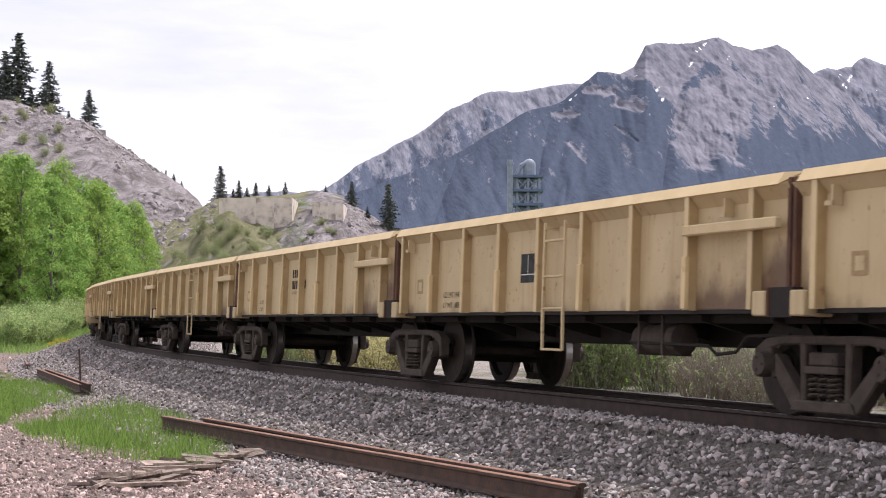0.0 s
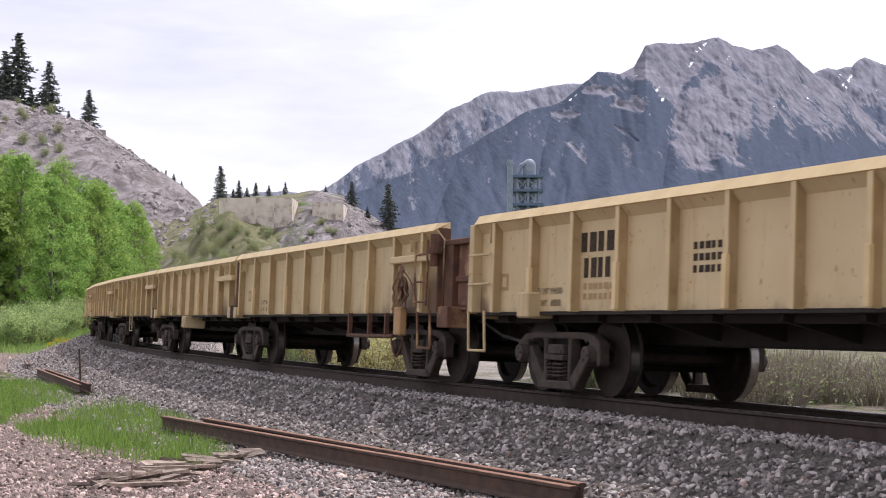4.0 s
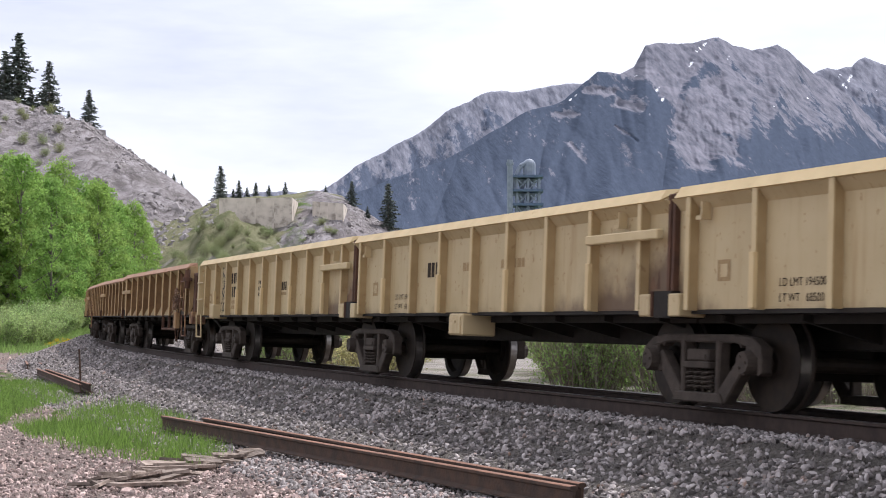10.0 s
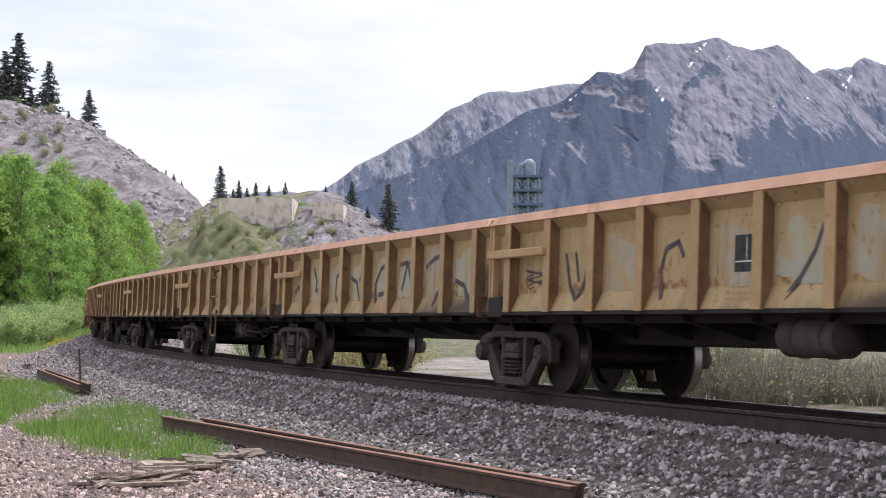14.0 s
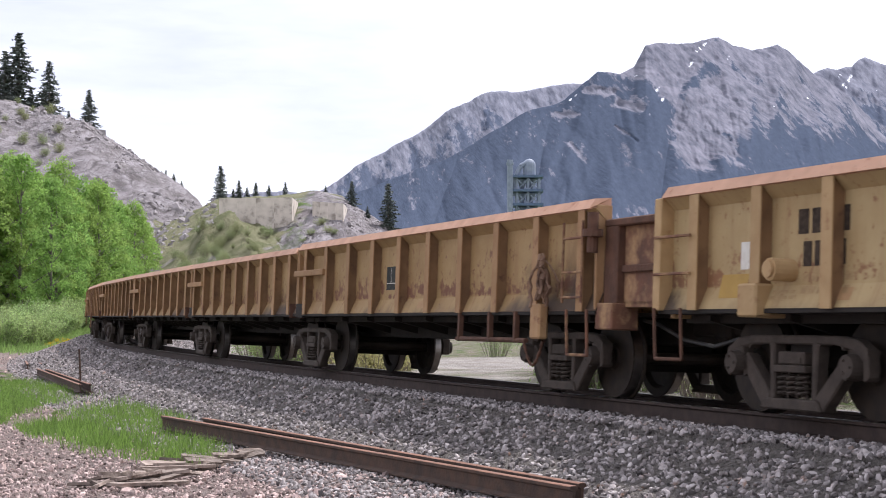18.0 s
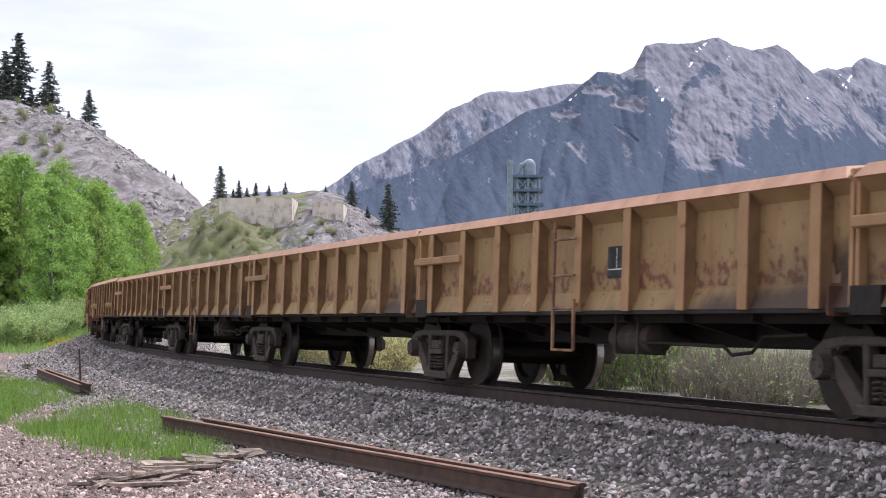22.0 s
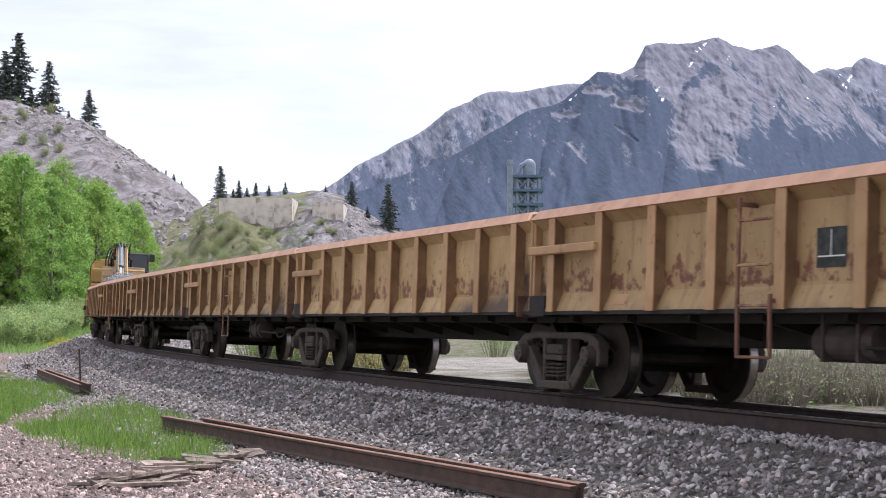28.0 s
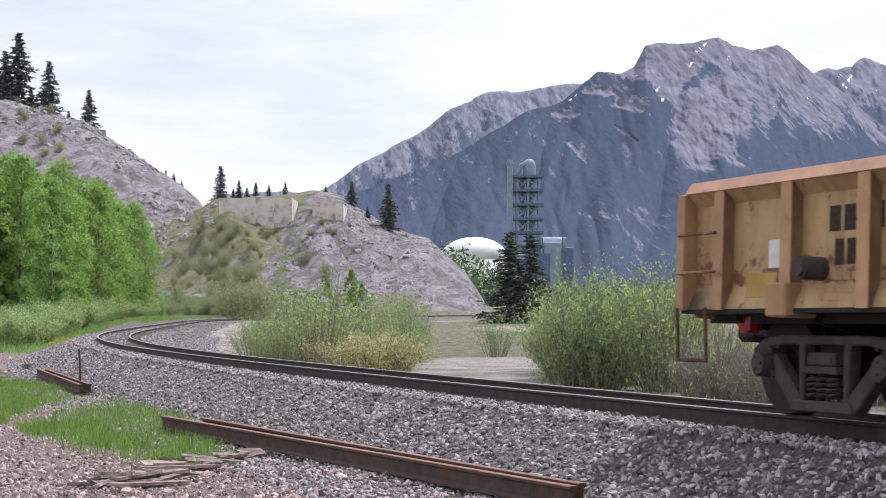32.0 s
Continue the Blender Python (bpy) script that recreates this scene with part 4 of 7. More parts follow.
def marking(car, name, x, z, w, h, mat, label="", rows=1, dashes=1, proud=0.004, fill=0.62):
    """Flat paint marks on the near side sheet: rows of short bars."""
    bm = bmesh.new()
    rng = random.Random(int(x * 100) + int(z * 77) + rows)
    for r in range(rows):
        zz1 = z + h - r * (h / rows)
        zz0 = zz1 - (h / rows) * (fill if rows > 1 else 1.0)
        cur = x
        for d in range(dashes):
            ww = w / dashes * (rng.uniform(0.62, 0.88) if dashes > 1 else 1.0)
            q = [(cur, -wall_at(zz0) - proud, zz0), (cur + ww, -wall_at(zz0) - proud, zz0), (cur + ww, -wall_at(zz1) - proud, zz1), (cur, -wall_at(zz1) - proud, zz1)]
            bm.faces.new([bm.verts.new(c) for c in q])
            cur += w / dashes
    return part(name, bm, mat, car, label)


def lettering(car, text, x, z, size, mat, label=""):
    """Painted characters on the near side sheet, in the built-in font."""
    cu = bpy.data.curves.new("lettering", "FONT")
    cu.body, cu.size = text, size
    tmp = bpy.data.objects.new("lettering", cu)
    scene.collection.objects.link(tmp)
    me = bpy.data.meshes.new_from_object(tmp)
    bpy.data.objects.remove(tmp)
    me.transform(Matrix.Rotation(math.pi / 2, 4, "X"))
    me.materials.clear()
    me.materials.append(M[mat])
    ob = part("lettering", me, None, car, label)
    ob.location = (x, -wall_at(z) - 0.005, z)
    return ob


def blob(rng, n, lobes):
    ph = [rng.uniform(0, 6.28) for _ in range(3)]
    am = [rng.uniform(0.08, 0.22) for _ in range(3)]
    out = []
    for i in range(n):
        a = 2 * math.pi * i / n
        r = 1 + am[0] * math.sin(lobes * a + ph[0]) + am[1] * math.sin(3 * a + ph[1]) + 0.6 * am[2] * math.sin(5 * a + ph[2])
        c, q = math.cos(a), math.sin(a)
        out.append((math.copysign(abs(c) ** 0.7, c) * r, math.copysign(abs(q) ** 0.7, q) * r))
    return out


GLYPHS = (
    (((0.12, 1.0), (0.14, 0.66), (0.45, 0.60)), ((0.88, 1.0), (0.62, 0.62), (0.50, 0.34)), ((0.16, 0.34), (0.30, 0.14), (0.52, 0.03), (0.80, 0.20), (0.84, 0.38), (0.62, 0.36))),
    (((0.50, 0.95), (0.26, 0.62), (0.16, 0.28), (0.40, 0.04), (0.72, 0.10), (0.88, 0.42), (0.74, 0.62), (0.84, 0.98)),),
    (((0.20, 1.0), (0.24, 0.10)), ((0.20, 0.98), (0.62, 0.95), (0.66, 0.60), (0.88, 0.30), (0.70, 0.06), (0.24, 0.08))),
    (((0.14, 0.98), (0.12, 0.40), (0.34, 0.06), (0.66, 0.20), (0.70, 0.62)), ((0.58, 0.66), (0.90, 0.98), (0.92, 0.62))),
    (((0.86, 0.92), (0.40, 0.98), (0.12, 0.60), (0.20, 0.16), (0.60, 0.02), (0.90, 0.14)), ((0.24, 0.52), (0.80, 0.50))),
)


def brush(bm, line, x, w, z0, z1, half, dx, dz, proud):
    """Overlapping short strokes along a line, squared off like a wide spray marker."""
    pts = [(x + dx + half + u * (w - 2 * half), z0 + dz + half + v * (z1 - z0 - 2 * half)) for u, v in line]
    shapes = []
    for i, ((ax, az), (bx, bz)) in enumerate(zip(pts, pts[1:])):
        d = Vector((bx - ax, bz - az)).normalized()
        n = Vector((-d.y, d.x)) * half
        e, g = d * half * (0.7 if i == 0 else 0.0), d * half * (0.7 if i == len(pts) - 2 else 0.0)
        shapes.append([(ax - e.x - n.x, az - e.y - n.y), (bx + g.x - n.x, bz + g.y - n.y), (bx + g.x + n.x, bz + g.y + n.y), (ax - e.x + n.x, az - e.y + n.y)])
        if i:
            shapes.append([(ax + half * math.cos(k * math.pi / 7), az + half * math.sin(k * math.pi / 7)) for k in range(14)])
    last = None
    for i, poly in enumerate(shapes):
        vs = [(min(max(px, x), x + w), min(max(pz, 0.96), 1.83)) for px, pz in poly]
        f = bm.faces.new([bm.verts.new((px, -wall_at(pz) - proud - 0.0003 * i, pz)) for px, pz in vs])
        if last is not None:
            bm.edges.new((last, f.verts[0]))
        last = f.verts[0]


def graffito(car, x, w, fill, edge, seed, z0=0.99, z1=1.80, half=0.095):
    """One big sprayed character in a panel between two stakes: shade, outline and filling."""
    glyph = GLYPHS[seed % len(GLYPHS)]
    for grow, mat, proud, dx, dz, nm in ((0.035, edge, 0.004, -0.045, -0.03, "graffiti_shade"), (0.026, edge, 0.008, 0, 0, "graffiti_outline"), (0.0, fill, 0.013, 0, 0, "graffiti_fill")):
        bm = bmesh.new()
        for line in glyph:
            brush(bm, line, x + 0.03, w - 0.04, z0, z1, half + grow, dx, dz, proud)
        part(nm, bm, mat, car, "sprayed character shape" if mat == fill else "")


def stroke(car, x, w, lines, half, mat):
    """Loose single strokes of a spray can in one panel."""
    bm = bmesh.new()
    for line in lines:
        brush(bm, line, x, w, 1.0, 1.78, half, 0, 0, 0.007)
    part("graffiti_stroke", bm, mat, car, "dark sprayed strokes")


def faded(car, x, w, seed):
    """A washed-out cloud of pale paint in one panel."""
    rng = random.Random(seed + 70)
    cx, cz = x + w * rng.uniform(0.42, 0.58), rng.uniform(1.34, 1.48)
    bm = bmesh.new()
    vs = []
    for px, pz in blob(rng, 22, 4):
        ax, az = min(max(cx + px * w * rng.uniform(0.40, 0.47), x), x + w), min(max(cz + pz * rng.uniform(0.27, 0.34), 1.15), 1.84)
        vs.append(bm.verts.new((ax, -wall_at(az) - 0.003, az)))
    bm.faces.new(vs)
    part("faded_paint", bm, "tag_teal" if seed % 2 else "tag_grey", car, "faded pale spray paint")


def scribble(car, x, z, w, h, seed, mat="tag_black", n=34, thick=0.008):
    """A thin looping spray-can line."""
    rng = random.Random(seed)
    pts, p = [], [0.2, 0.9]
    for i in range(n):
        t = i / n
        pts.append((x + w * (0.5 + 0.42 * math.sin(7.3 * t * math.pi + seed) * (1 - 0.3 * t) + rng.uniform(-0.06, 0.06)), z + h * (1 - t) + h * 0.14 * math.cos(11 * t * math.pi + seed)))
    bm = bmesh.new()
    for (ax, az), (bx, bz) in zip(pts, pts[1:]):
        d = Vector((bx - ax, bz - az))
        if d.length < 1e-4:
            continue
        nrm = Vector((-d.y, d.x)).normalized() * thick
        q = [(ax - nrm.x, az - nrm.y), (bx - nrm.x, bz - nrm.y), (bx + nrm.x, bz + nrm.y), (ax + nrm.x, az + nrm.y)]
        bm.faces.new([bm.verts.new((u, -wall_at(v) - 0.005, v)) for u, v in q])
    part("graffiti_line", bm, mat, car, "thin sprayed scribble")


def steps_mesh(bm):
    y = -WALL - 0.02
    for x in (0, 0.5):
        pipe(bm, [(x, y, 0.95), (x + 0.03, y + 0.01, 0.46)], 0.018)
    tube(bm, (0.03, y + 0.01, 0.46), (0.53, y + 0.01, 0.46), 0.018, 6)


def hose_tangle_mesh(bm):
    rng = random.Random(3)
    for k in range(9):
        p = Vector((rng.uniform(-0.1, 0.1), 0, rng.uniform(0.45, 0.65)))
        pts = [p.copy()]
        for j in range(7):
            p = p + Vector((rng.uniform(-0.09, 0.09), rng.uniform(-0.05, 0.05), -rng.uniform(0.06, 0.16)))
            pts.append(p.copy())
        pipe(bm, pts, rng.uniform(0.012, 0.026), 6)
    bmesh.ops.create_icosphere(bm, subdivisions=2, radius=1.0, matrix=Matrix.Translation((0, 0.05, 0.1)) @ Matrix.Diagonal((0.13, 0.09, 0.30, 1)))


def chain_mesh(bm):
    pts = [(0.55 * t, 0, -0.28 * math.sin(math.pi * t)) for t in np.linspace(0, 1, 15)]
    for i, (p, q) in enumerate(zip(pts, pts[1:])):
        tube(bm, p, q, 0.02 if i % 2 else 0.013, 6)


def rear_end_parts(car, kind, tail):
    """Ladder, step, roller and marks at the last end of a set."""
    col = "cream" if kind == "cream" else kind + "_rib"
    rung = "cream" if kind == "cream" else "red_rust"
    for x in (0.06,):
        p = part("end_stile", shared(("end_stile", kind), lambda bm: box(bm, -0.06, 0.07, -WALL - 0.01, -WALL + 0.15, 0.93, 2.03, 0.008), col), None, car)
        p.location = (x, 0, 0)
    for z in (1.28, 1.64):
        p = part("rung", shared(("rung", kind), lambda bm: tube(bm, (0.06, -WALL - 0.03, 0), (0.72, -WALL - 0.03, 0), 0.015, 6), rung), None, car)
        p.location = (0, 0, z)
    part("step", shared(("step", kind), steps_mesh, rung if kind == "cream" else "rust"), None, car, "hanging sill step").location = (0.06, 0, 0)
    part("end_casting", shared(("end_casting", kind), lambda bm: box(bm, -0.15, 0.15, -WALL - 0.045, -WALL + 0.3, 0.86, 1.16, 0.02), col), None, car).location = (1.72, 0, 0)
    for rx in ((2.15, 8.9) if kind != "cream" else ()):
        part("roller", shared(("roller", tail), lambda bm: (tube(bm, (0, -WALL - 0.09, 0), (0, -WALL + 0.2, 0), 0.10, 16), tube(bm, (0, -WALL - 0.12, 0), (0, -WALL - 0.09, 0), 0.075, 16)), "truck" if tail else col), None, car,
             "dark side roller" if tail else "").location = (rx, 0, 1.27)
    mx = 2.9 if kind == "cream" else 2.24
    marking(car, "mark_bar", mx, 1.58, 0.80, 0.215, "ink", "large black reporting marks", dashes=4)
    marking(car, "mark_bar", mx + 0.08, 1.30, 0.66, 0.215, "ink", "large black car number", dashes=4)
    if kind != "cream":
        marking(car, "sticker", 1.35, 1.30, 0.22, 0.25, "white", "white paper sticker")
        marking(car, "mustard_square", 1.05, 1.04, 0.45, 0.22, "mustard", "mustard square of paint")
    marking(car, "stencil", mx + 0.08, 1.02, 0.72, 0.22, "faint", rows=2, dashes=6)
    marking(car, "stencil", 5.3, 1.25, 0.55, 0.34, "ink", rows=3, dashes=5)
    # end bulkhead and coupler
    part("coupler", shared("coupler", lambda bm: (box(bm, -0.75, 0.3, -0.12, 0.12, 0.72, 0.92, 0.02), box(bm, -0.80, -0.55, -0.2, 0.2, 0.66, 0.98, 0.05)), "under"), None, car)
    part("end_sill", shared(("end_sill", kind), lambda bm: box(bm, 0.02, 0.10, -1.2, 1.2, 0.86, 1.1, 0.01), col), None, car)
    if tail:
        lamp = part("tail_lamp", shared("tail_lamp", lambda bm: box(bm, -0.09, 0.09, -0.09, 0.09, -0.09, 0.09, 0.03), "red_lens"), None, car, "red tail marker lamp")
        lamp.location = (0.62, -0.95, 0.82)
        part("lamp_cap", shared("lamp_cap", lambda bm: tube(bm, (-0.12, 0, 0), (-0.08, 0, 0), 0.07, 12), "chrome"), None, lamp)


def front_end_parts(car, length, kind):
    """Low rusty bridge over the coupling, grab irons, steps, hose bundle and rigging at the leading end of a set."""
    br = part("bridge_box", shared("bridge_box", lambda bm: (box(bm, 0.02, 1.18, -1.16, -1.08, 1.0, 1.88, 0.01), box(bm, 0.02, 1.18, 1.08, 1.16, 1.0, 1.88, 0.01), box(bm, 0.02, 1.18, -1.16, 1.16, 0.98, 1.04)), "red_rust"), None, car, "low rust-red bridge box over the coupling")
    br.location = (length, 0, 0)
    for nm, dims, mt in (("bridge_rail", (0.0, 1.2, -1.26, -1.06, 1.83, 1.91), "rust"), ("bridge_post", (0.0, 0.30, -1.25, -1.12, 0.80, 1.86), "rust"), ("bridge_post", (1.10, 1.2, -1.22, -1.12, 0.98, 1.86), "rust"),
                         ("bridge_beam", (0.3, 1.12, -1.2, -1.14, 1.34, 1.42), "rust"), ("bridge_foot", (-0.05, 0.34, -1.32, -1.0, 0.74, 1.02), "red_rust")):
        part(nm, shared((nm, dims), lambda bm, d=dims: box(bm, *d, 0.012), mt), None, br)
    part("grab_iron", shared("grab_iron", lambda bm: [tube(bm, (0, -WALL - 0.06, z), (0.48, -WALL - 0.06, z), 0.014, 6) for z in (1.08, 1.35, 1.72)] + [pipe(bm, [(x, -WALL - 0.06, 1.02), (x, -WALL - 0.06, 1.9)], 0.016) for x in (0, 0.48)], "red_rust"), None, car).location = (length - 0.62, 0, 0)
    part("step", shared(("step", "front"), steps_mesh, "red_rust"), None, car, "hanging sill step").location = (length - 0.58, 0, 0)
    part("hose_bundle", shared("hose_bundle", hose_tangle_mesh, "grime"), None, car, "tangled dark brown hoses and rigging").matrix_basis = Matrix.Translation((length - 1.18, -WALL - 0.07, 1.20)) @ Matrix.Diagonal((0.95, 0.8, 0.62, 1))
    part("hose_bracket", shared("hose_bracket", lambda bm: box(bm, -0.13, 0.13, -WALL - 0.07, -WALL + 0.05, 0.62, 1.02, 0.02), kind + "_rib" if kind != "cream" else "rusty_rib"), None, car).location = (length - 1.32, 0, 0)
    part("rigging_rod", shared("rigging_rod", lambda bm: (tube(bm, (0, -WALL + 0.05, 0.60), (2.2, -WALL + 0.05, 0.60), 0.03, 8), [box(bm, x - 0.03, x + 0.03, -WALL + 0.02, -WALL + 0.08, 0.58, 0.94) for x in (0.1, 1.1, 1.9)]), "rust"), None, car).location = (length - 4.0, 0, 0)
    part("chain", shared("chain", chain_mesh, "rust"), None, car, "rusty hanging chain").location = (length - 1.85, -WALL + 0.04, 0.60)
    part("brake_stand", shared("brake_stand", lambda bm: (tube(bm, (0, -WALL - 0.02, 1.55), (0, -WALL - 0.02, 1.98), 0.06, 10), tube(bm, (0, -WALL - 0.02, 1.72), (0, -WALL - 0.02, 1.80), 0.11, 12)), "rust"), None, car).location = (length + 0.02, 0, 0)
    part("coupler", shared("coupler", None, None), None, car).matrix_basis = Matrix.Translation((length, 0, 0)) @ Matrix.Rotation(math.pi, 4, "Z")
    part("air_hose", shared("air_hose", lambda bm: pipe(bm, [(0, -0.7, 0.86), (0.4, -0.75, 0.82), (0.9, -0.7, 0.66), (1.5, -0.7, 0.60), (2.0, -0.6, 0.72)], 0.022), "hose"), None, car).location = (length - 0.1, 0, 0)


def underframe(car, length):
    """Floor sheet, centre sill, side sills and cross beams, each by itself."""
    fl = part("floor_sheet", shared(("floor_sheet", round(length, 2)), lambda bm: box(bm, 0.02, length - 0.02, -wall_at(0.94), wall_at(0.94), 0.90, 0.938), "under"), None, car, "sooty black steel floor")
    part("centre_sill", shared(("centre_sill", round(length, 2)), lambda bm: box(bm, 0.12, length - 0.05, -0.28, 0.28, 0.60, 0.898, 0.02), "under"), None, fl)
    n = max(4, round(length / 1.25))
    for i in range(n):
        part("cross_beam", shared("cross_beam", lambda bm: (prism(bm, [(-1.12, 0.898), (1.12, 0.898), (1.12, 0.84), (0.28, 0.66), (-0.28, 0.66), (-1.12, 0.84)], "x", -0.04, 0.04), clean(bm)), "under"), None, fl).location = (0.6 + (length - 1.2) * i / (n - 1), 0, 0)
    for k in (-1, 1):
        part("side_sill", shared(("side_sill", round(length, 2)), lambda bm: box(bm, 0.02, length - 0.02, -0.03, 0.03, 0.82, 0.898), "under"), None, fl).location = (0, k * 0.98, 0)


def ladder(car, x, kind):
    mt = "cream" if kind == "cream" else "red_rust"
    ld = part("ladder", shared(("ladder_stile", kind), stile_mesh(0.50, 1.93), mt), None, car, "steel side ladder hanging below the sill")
    ld.location = (x, 0, 0)
    part("stile", shared(("ladder_stile", kind, 2), stile_mesh(0.50, 1.93 if kind == "cream" else 1.06), mt), None, ld).location = (0.52, 0, 0)
    for z in (0.505, 0.96, 1.32, 1.72):
        part("rung", shared(("ladder_rung", kind), lambda bm: tube(bm, (0, -WALL - 0.05, 0), (0.52, -WALL - 0.05, 0), 0.015, 6), mt), None, ld).location = (0.0, 0, z)


def stile_mesh(z0, z1):
    def make(bm):
        y = -WALL - 0.05
        prism(bm, [(-0.02, z1), (0.02, z1), (0.02, 0.95), (0.035, z0), (0.0, z0), (-0.02, 0.93)], "y", y - 0.012, y + 0.012)
        clean(bm)
        for z in (z1 - 0.06,):
            box(bm, -0.015, 0.015, y + 0.010, -wall_at(z) + 0.01, z - 0.02, z + 0.02)
    return make


def grime_patch(car, x, seed):
    """Brown soot and grease that has run down the last panel before a joint."""
    rng = random.Random(seed + 400)
    bm = bmesh.new()
    top = [(x - 0.015 - 0.21 * i / 6, 1.22 + rng.uniform(-0.10, 0.22) * (1 - i / 8)) for i in range(7)]
    for (ax, az), (bx, bz) in zip(top, top[1:]):
        bm.faces.new([bm.verts.new((px, -wall_at(pz) - 0.003, pz)) for px, pz in ((bx, 1.145), (ax, 1.145), (ax, az), (bx, bz))])
    part("grime_patch", bm, "grime", car)


GONDOLAS = []
RIDERS = []
LOADS = []


def gondola(u_rear, u_front, kind, rear_end=False, front_end=False, ladder_at=None, plate=None, seed=0, load=0.0):
    """One body of the train between its two joints. x = 0 at the rear joint."""
    length = u_rear - u_front
    rng = random.Random(seed)
    cream = kind == "cream"
    SIDE["depth"], SIDE["foot"] = (0.115, 0.115) if cream else (0.14, 0.05)
    SIDE["up"] = 0.045 if (rear_end or front_end) else 0.028 if cream else 0.0
    body, top, rib = ("cream", "cream_top", "cream_rib") if cream else (kind, "rusty_top", kind + "_rib")
    what = "cream-painted" if cream else {"ochre": "rust-specked yellow ochre", "russet": "rust-streaked brownish ochre", "rusty": "rust-stained orange ochre"}[kind]
    tail = ", open-ended body over a shared truck" if not (rear_end or front_end) else ", end body of a coupled set"
    car = tagged(new("gondola_car"), "%s steel gondola car%s" % (what, tail), "gondola car", group="gondola cars of the ballast train")
    x0 = 0.03
    x1 = length - (0.03 if not front_end else 0.0)
    for k, nm in ((1, "near"), (-1, "far")):
        flip = Matrix.Diagonal((1, k, 1, 1))
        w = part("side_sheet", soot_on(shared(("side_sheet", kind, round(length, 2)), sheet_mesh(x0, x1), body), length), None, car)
        t = part("top_rail", shared(("top_rail", kind, round(length, 2), rear_end, front_end), top_rail_mesh(x0, x1, 0.10), top), None, car, "sloping %s top rail" % ("cream" if cream else "faded salmon"))
        w.matrix_basis = flip
        t.matrix_basis = flip
        n = max(5, round((length - 0.7) / 1.16)) + 1
        first, last = (0.37, length - 0.57) if cream else (0.57, length - (0.32 if front_end else 0.47))
        if rear_end:
            first = 0.72
        for i in range(n):
            x = first + (last - first) * i / (n - 1)
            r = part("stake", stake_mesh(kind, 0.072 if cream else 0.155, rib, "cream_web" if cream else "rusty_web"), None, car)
            r.matrix_basis = Matrix.Translation((x, 0, 0)) @ flip
            if cream and i % 2 == 1 and k > 0:
                p = part("stake_pocket", shared("stake_pocket", lambda bm: box(bm, -0.039, 0.039, -WALL - 0.02, -WALL + 0.03, 0.94, 1.44, 0.006), "cream_top"), None, car)
                p.location = (x, 0, 0)
        # corner boxes at the joints
        for xx, ww in ((0.19, 0.30), (length - 0.37, 0.30)):
            if not cream or (rear_end and xx < 1) or (front_end and xx > 1):
                continue
            c = part("corner_casting", shared(("corner_casting", kind), lambda bm: (box(bm, -0.10, 0.10, -WALL - 0.03, -WALL + 0.28, 0.87, 1.09, 0.012)), body), None, car)
            c.matrix_basis = Matrix.Translation((xx, 0, 0)) @ flip
        # long horizontal handle bar
        if rear_end and not cream:
            continue
        if cream:
            bar0, bar1, zb = last - (last - first) / (n - 1), length - 0.10, 1.68
        else:
            bar0, bar1, zb = 0.06, first + (last - first) / (n - 1), 1.62
        hb = part("side_bar", shared(("side_bar", kind, round(bar1 - bar0, 2)), lambda bm: box(bm, 0, bar1 - bar0, -WALL - 0.05, -WALL + 0.03, -0.05, 0.05, 0.012), rib), None, car)
        hb.matrix_basis = Matrix.Translation((bar0, 0, zb)) @ flip
    underframe(car, length)
    # end frames at the joint: a dark upright at each end of the side sheet
    for x in (0.0 if not rear_end else -1, length - 0.06):
        if x < 0:
            continue
        for k in (-1, 1):
            e = part("end_post", shared(("end_post", kind), lambda bm: box(bm, 0, 0.05, -WALL + 0.05, -WALL + 0.22, 0.95, 2.07, 0.006), "rust" if cream else rib), None, car, "rust-brown end post" if cream else "")
            e.matrix_basis = Matrix.Translation((x, 0, 0)) @ Matrix.Diagonal((1, k, 1, 1))
    if cream:
        for x in (0.62, length - 1.02):
            part("rope_bracket", shared("rope_bracket", lambda bm: (box(bm, -0.012, 0.012, -WALL - 0.0, -WALL + 0.1, 1.78, 1.95), box(bm, -0.10, 0.012, -WALL, -WALL + 0.02, 1.78, 1.82)), "cream"), None, car).location = (x, 0, 0)
    if ladder_at is not None:
        ladder(car, ladder_at, kind)
    if plate is not None:
        marking(car, "data_panel", plate, 1.28, 0.42, 0.34, "grey_plate" if cream else "grey_plate", "black stencilled data panel")
        marking(car, "panel_line", plate + 0.02, 1.37, 0.38, 0.012, "white", proud=0.007)
        marking(car, "panel_line", plate + 0.20, 1.38, 0.012, 0.22, "white", proud=0.007)
    if cream:
        marking(car, "stencil", 0.75, 1.20, 0.22, 0.20, "faint", rows=1)
        marking(car, "stencil", 0.80, 1.24, 0.12, 0.12, "cream", rows=1, proud=0.006)
    else:
        marking(car, "stencil", rng.uniform(1.0, 7.0) * length / 10, 1.0, 0.55, 0.10, "faint", rows=2, dashes=6)
        marking(car, "primer_patch", rng.uniform(0.9, 7.6) * length / 10, 1.0, rng.uniform(0.25, 0.5), 0.11, "rusty_rib")
    tr_x = 0.12
    if rear_end:
        tr_x = 1.93
    truck(car, tr_x, u_rear - tr_x)
    if front_end:
        truck(car, length - 1.42, u_front + 1.42)
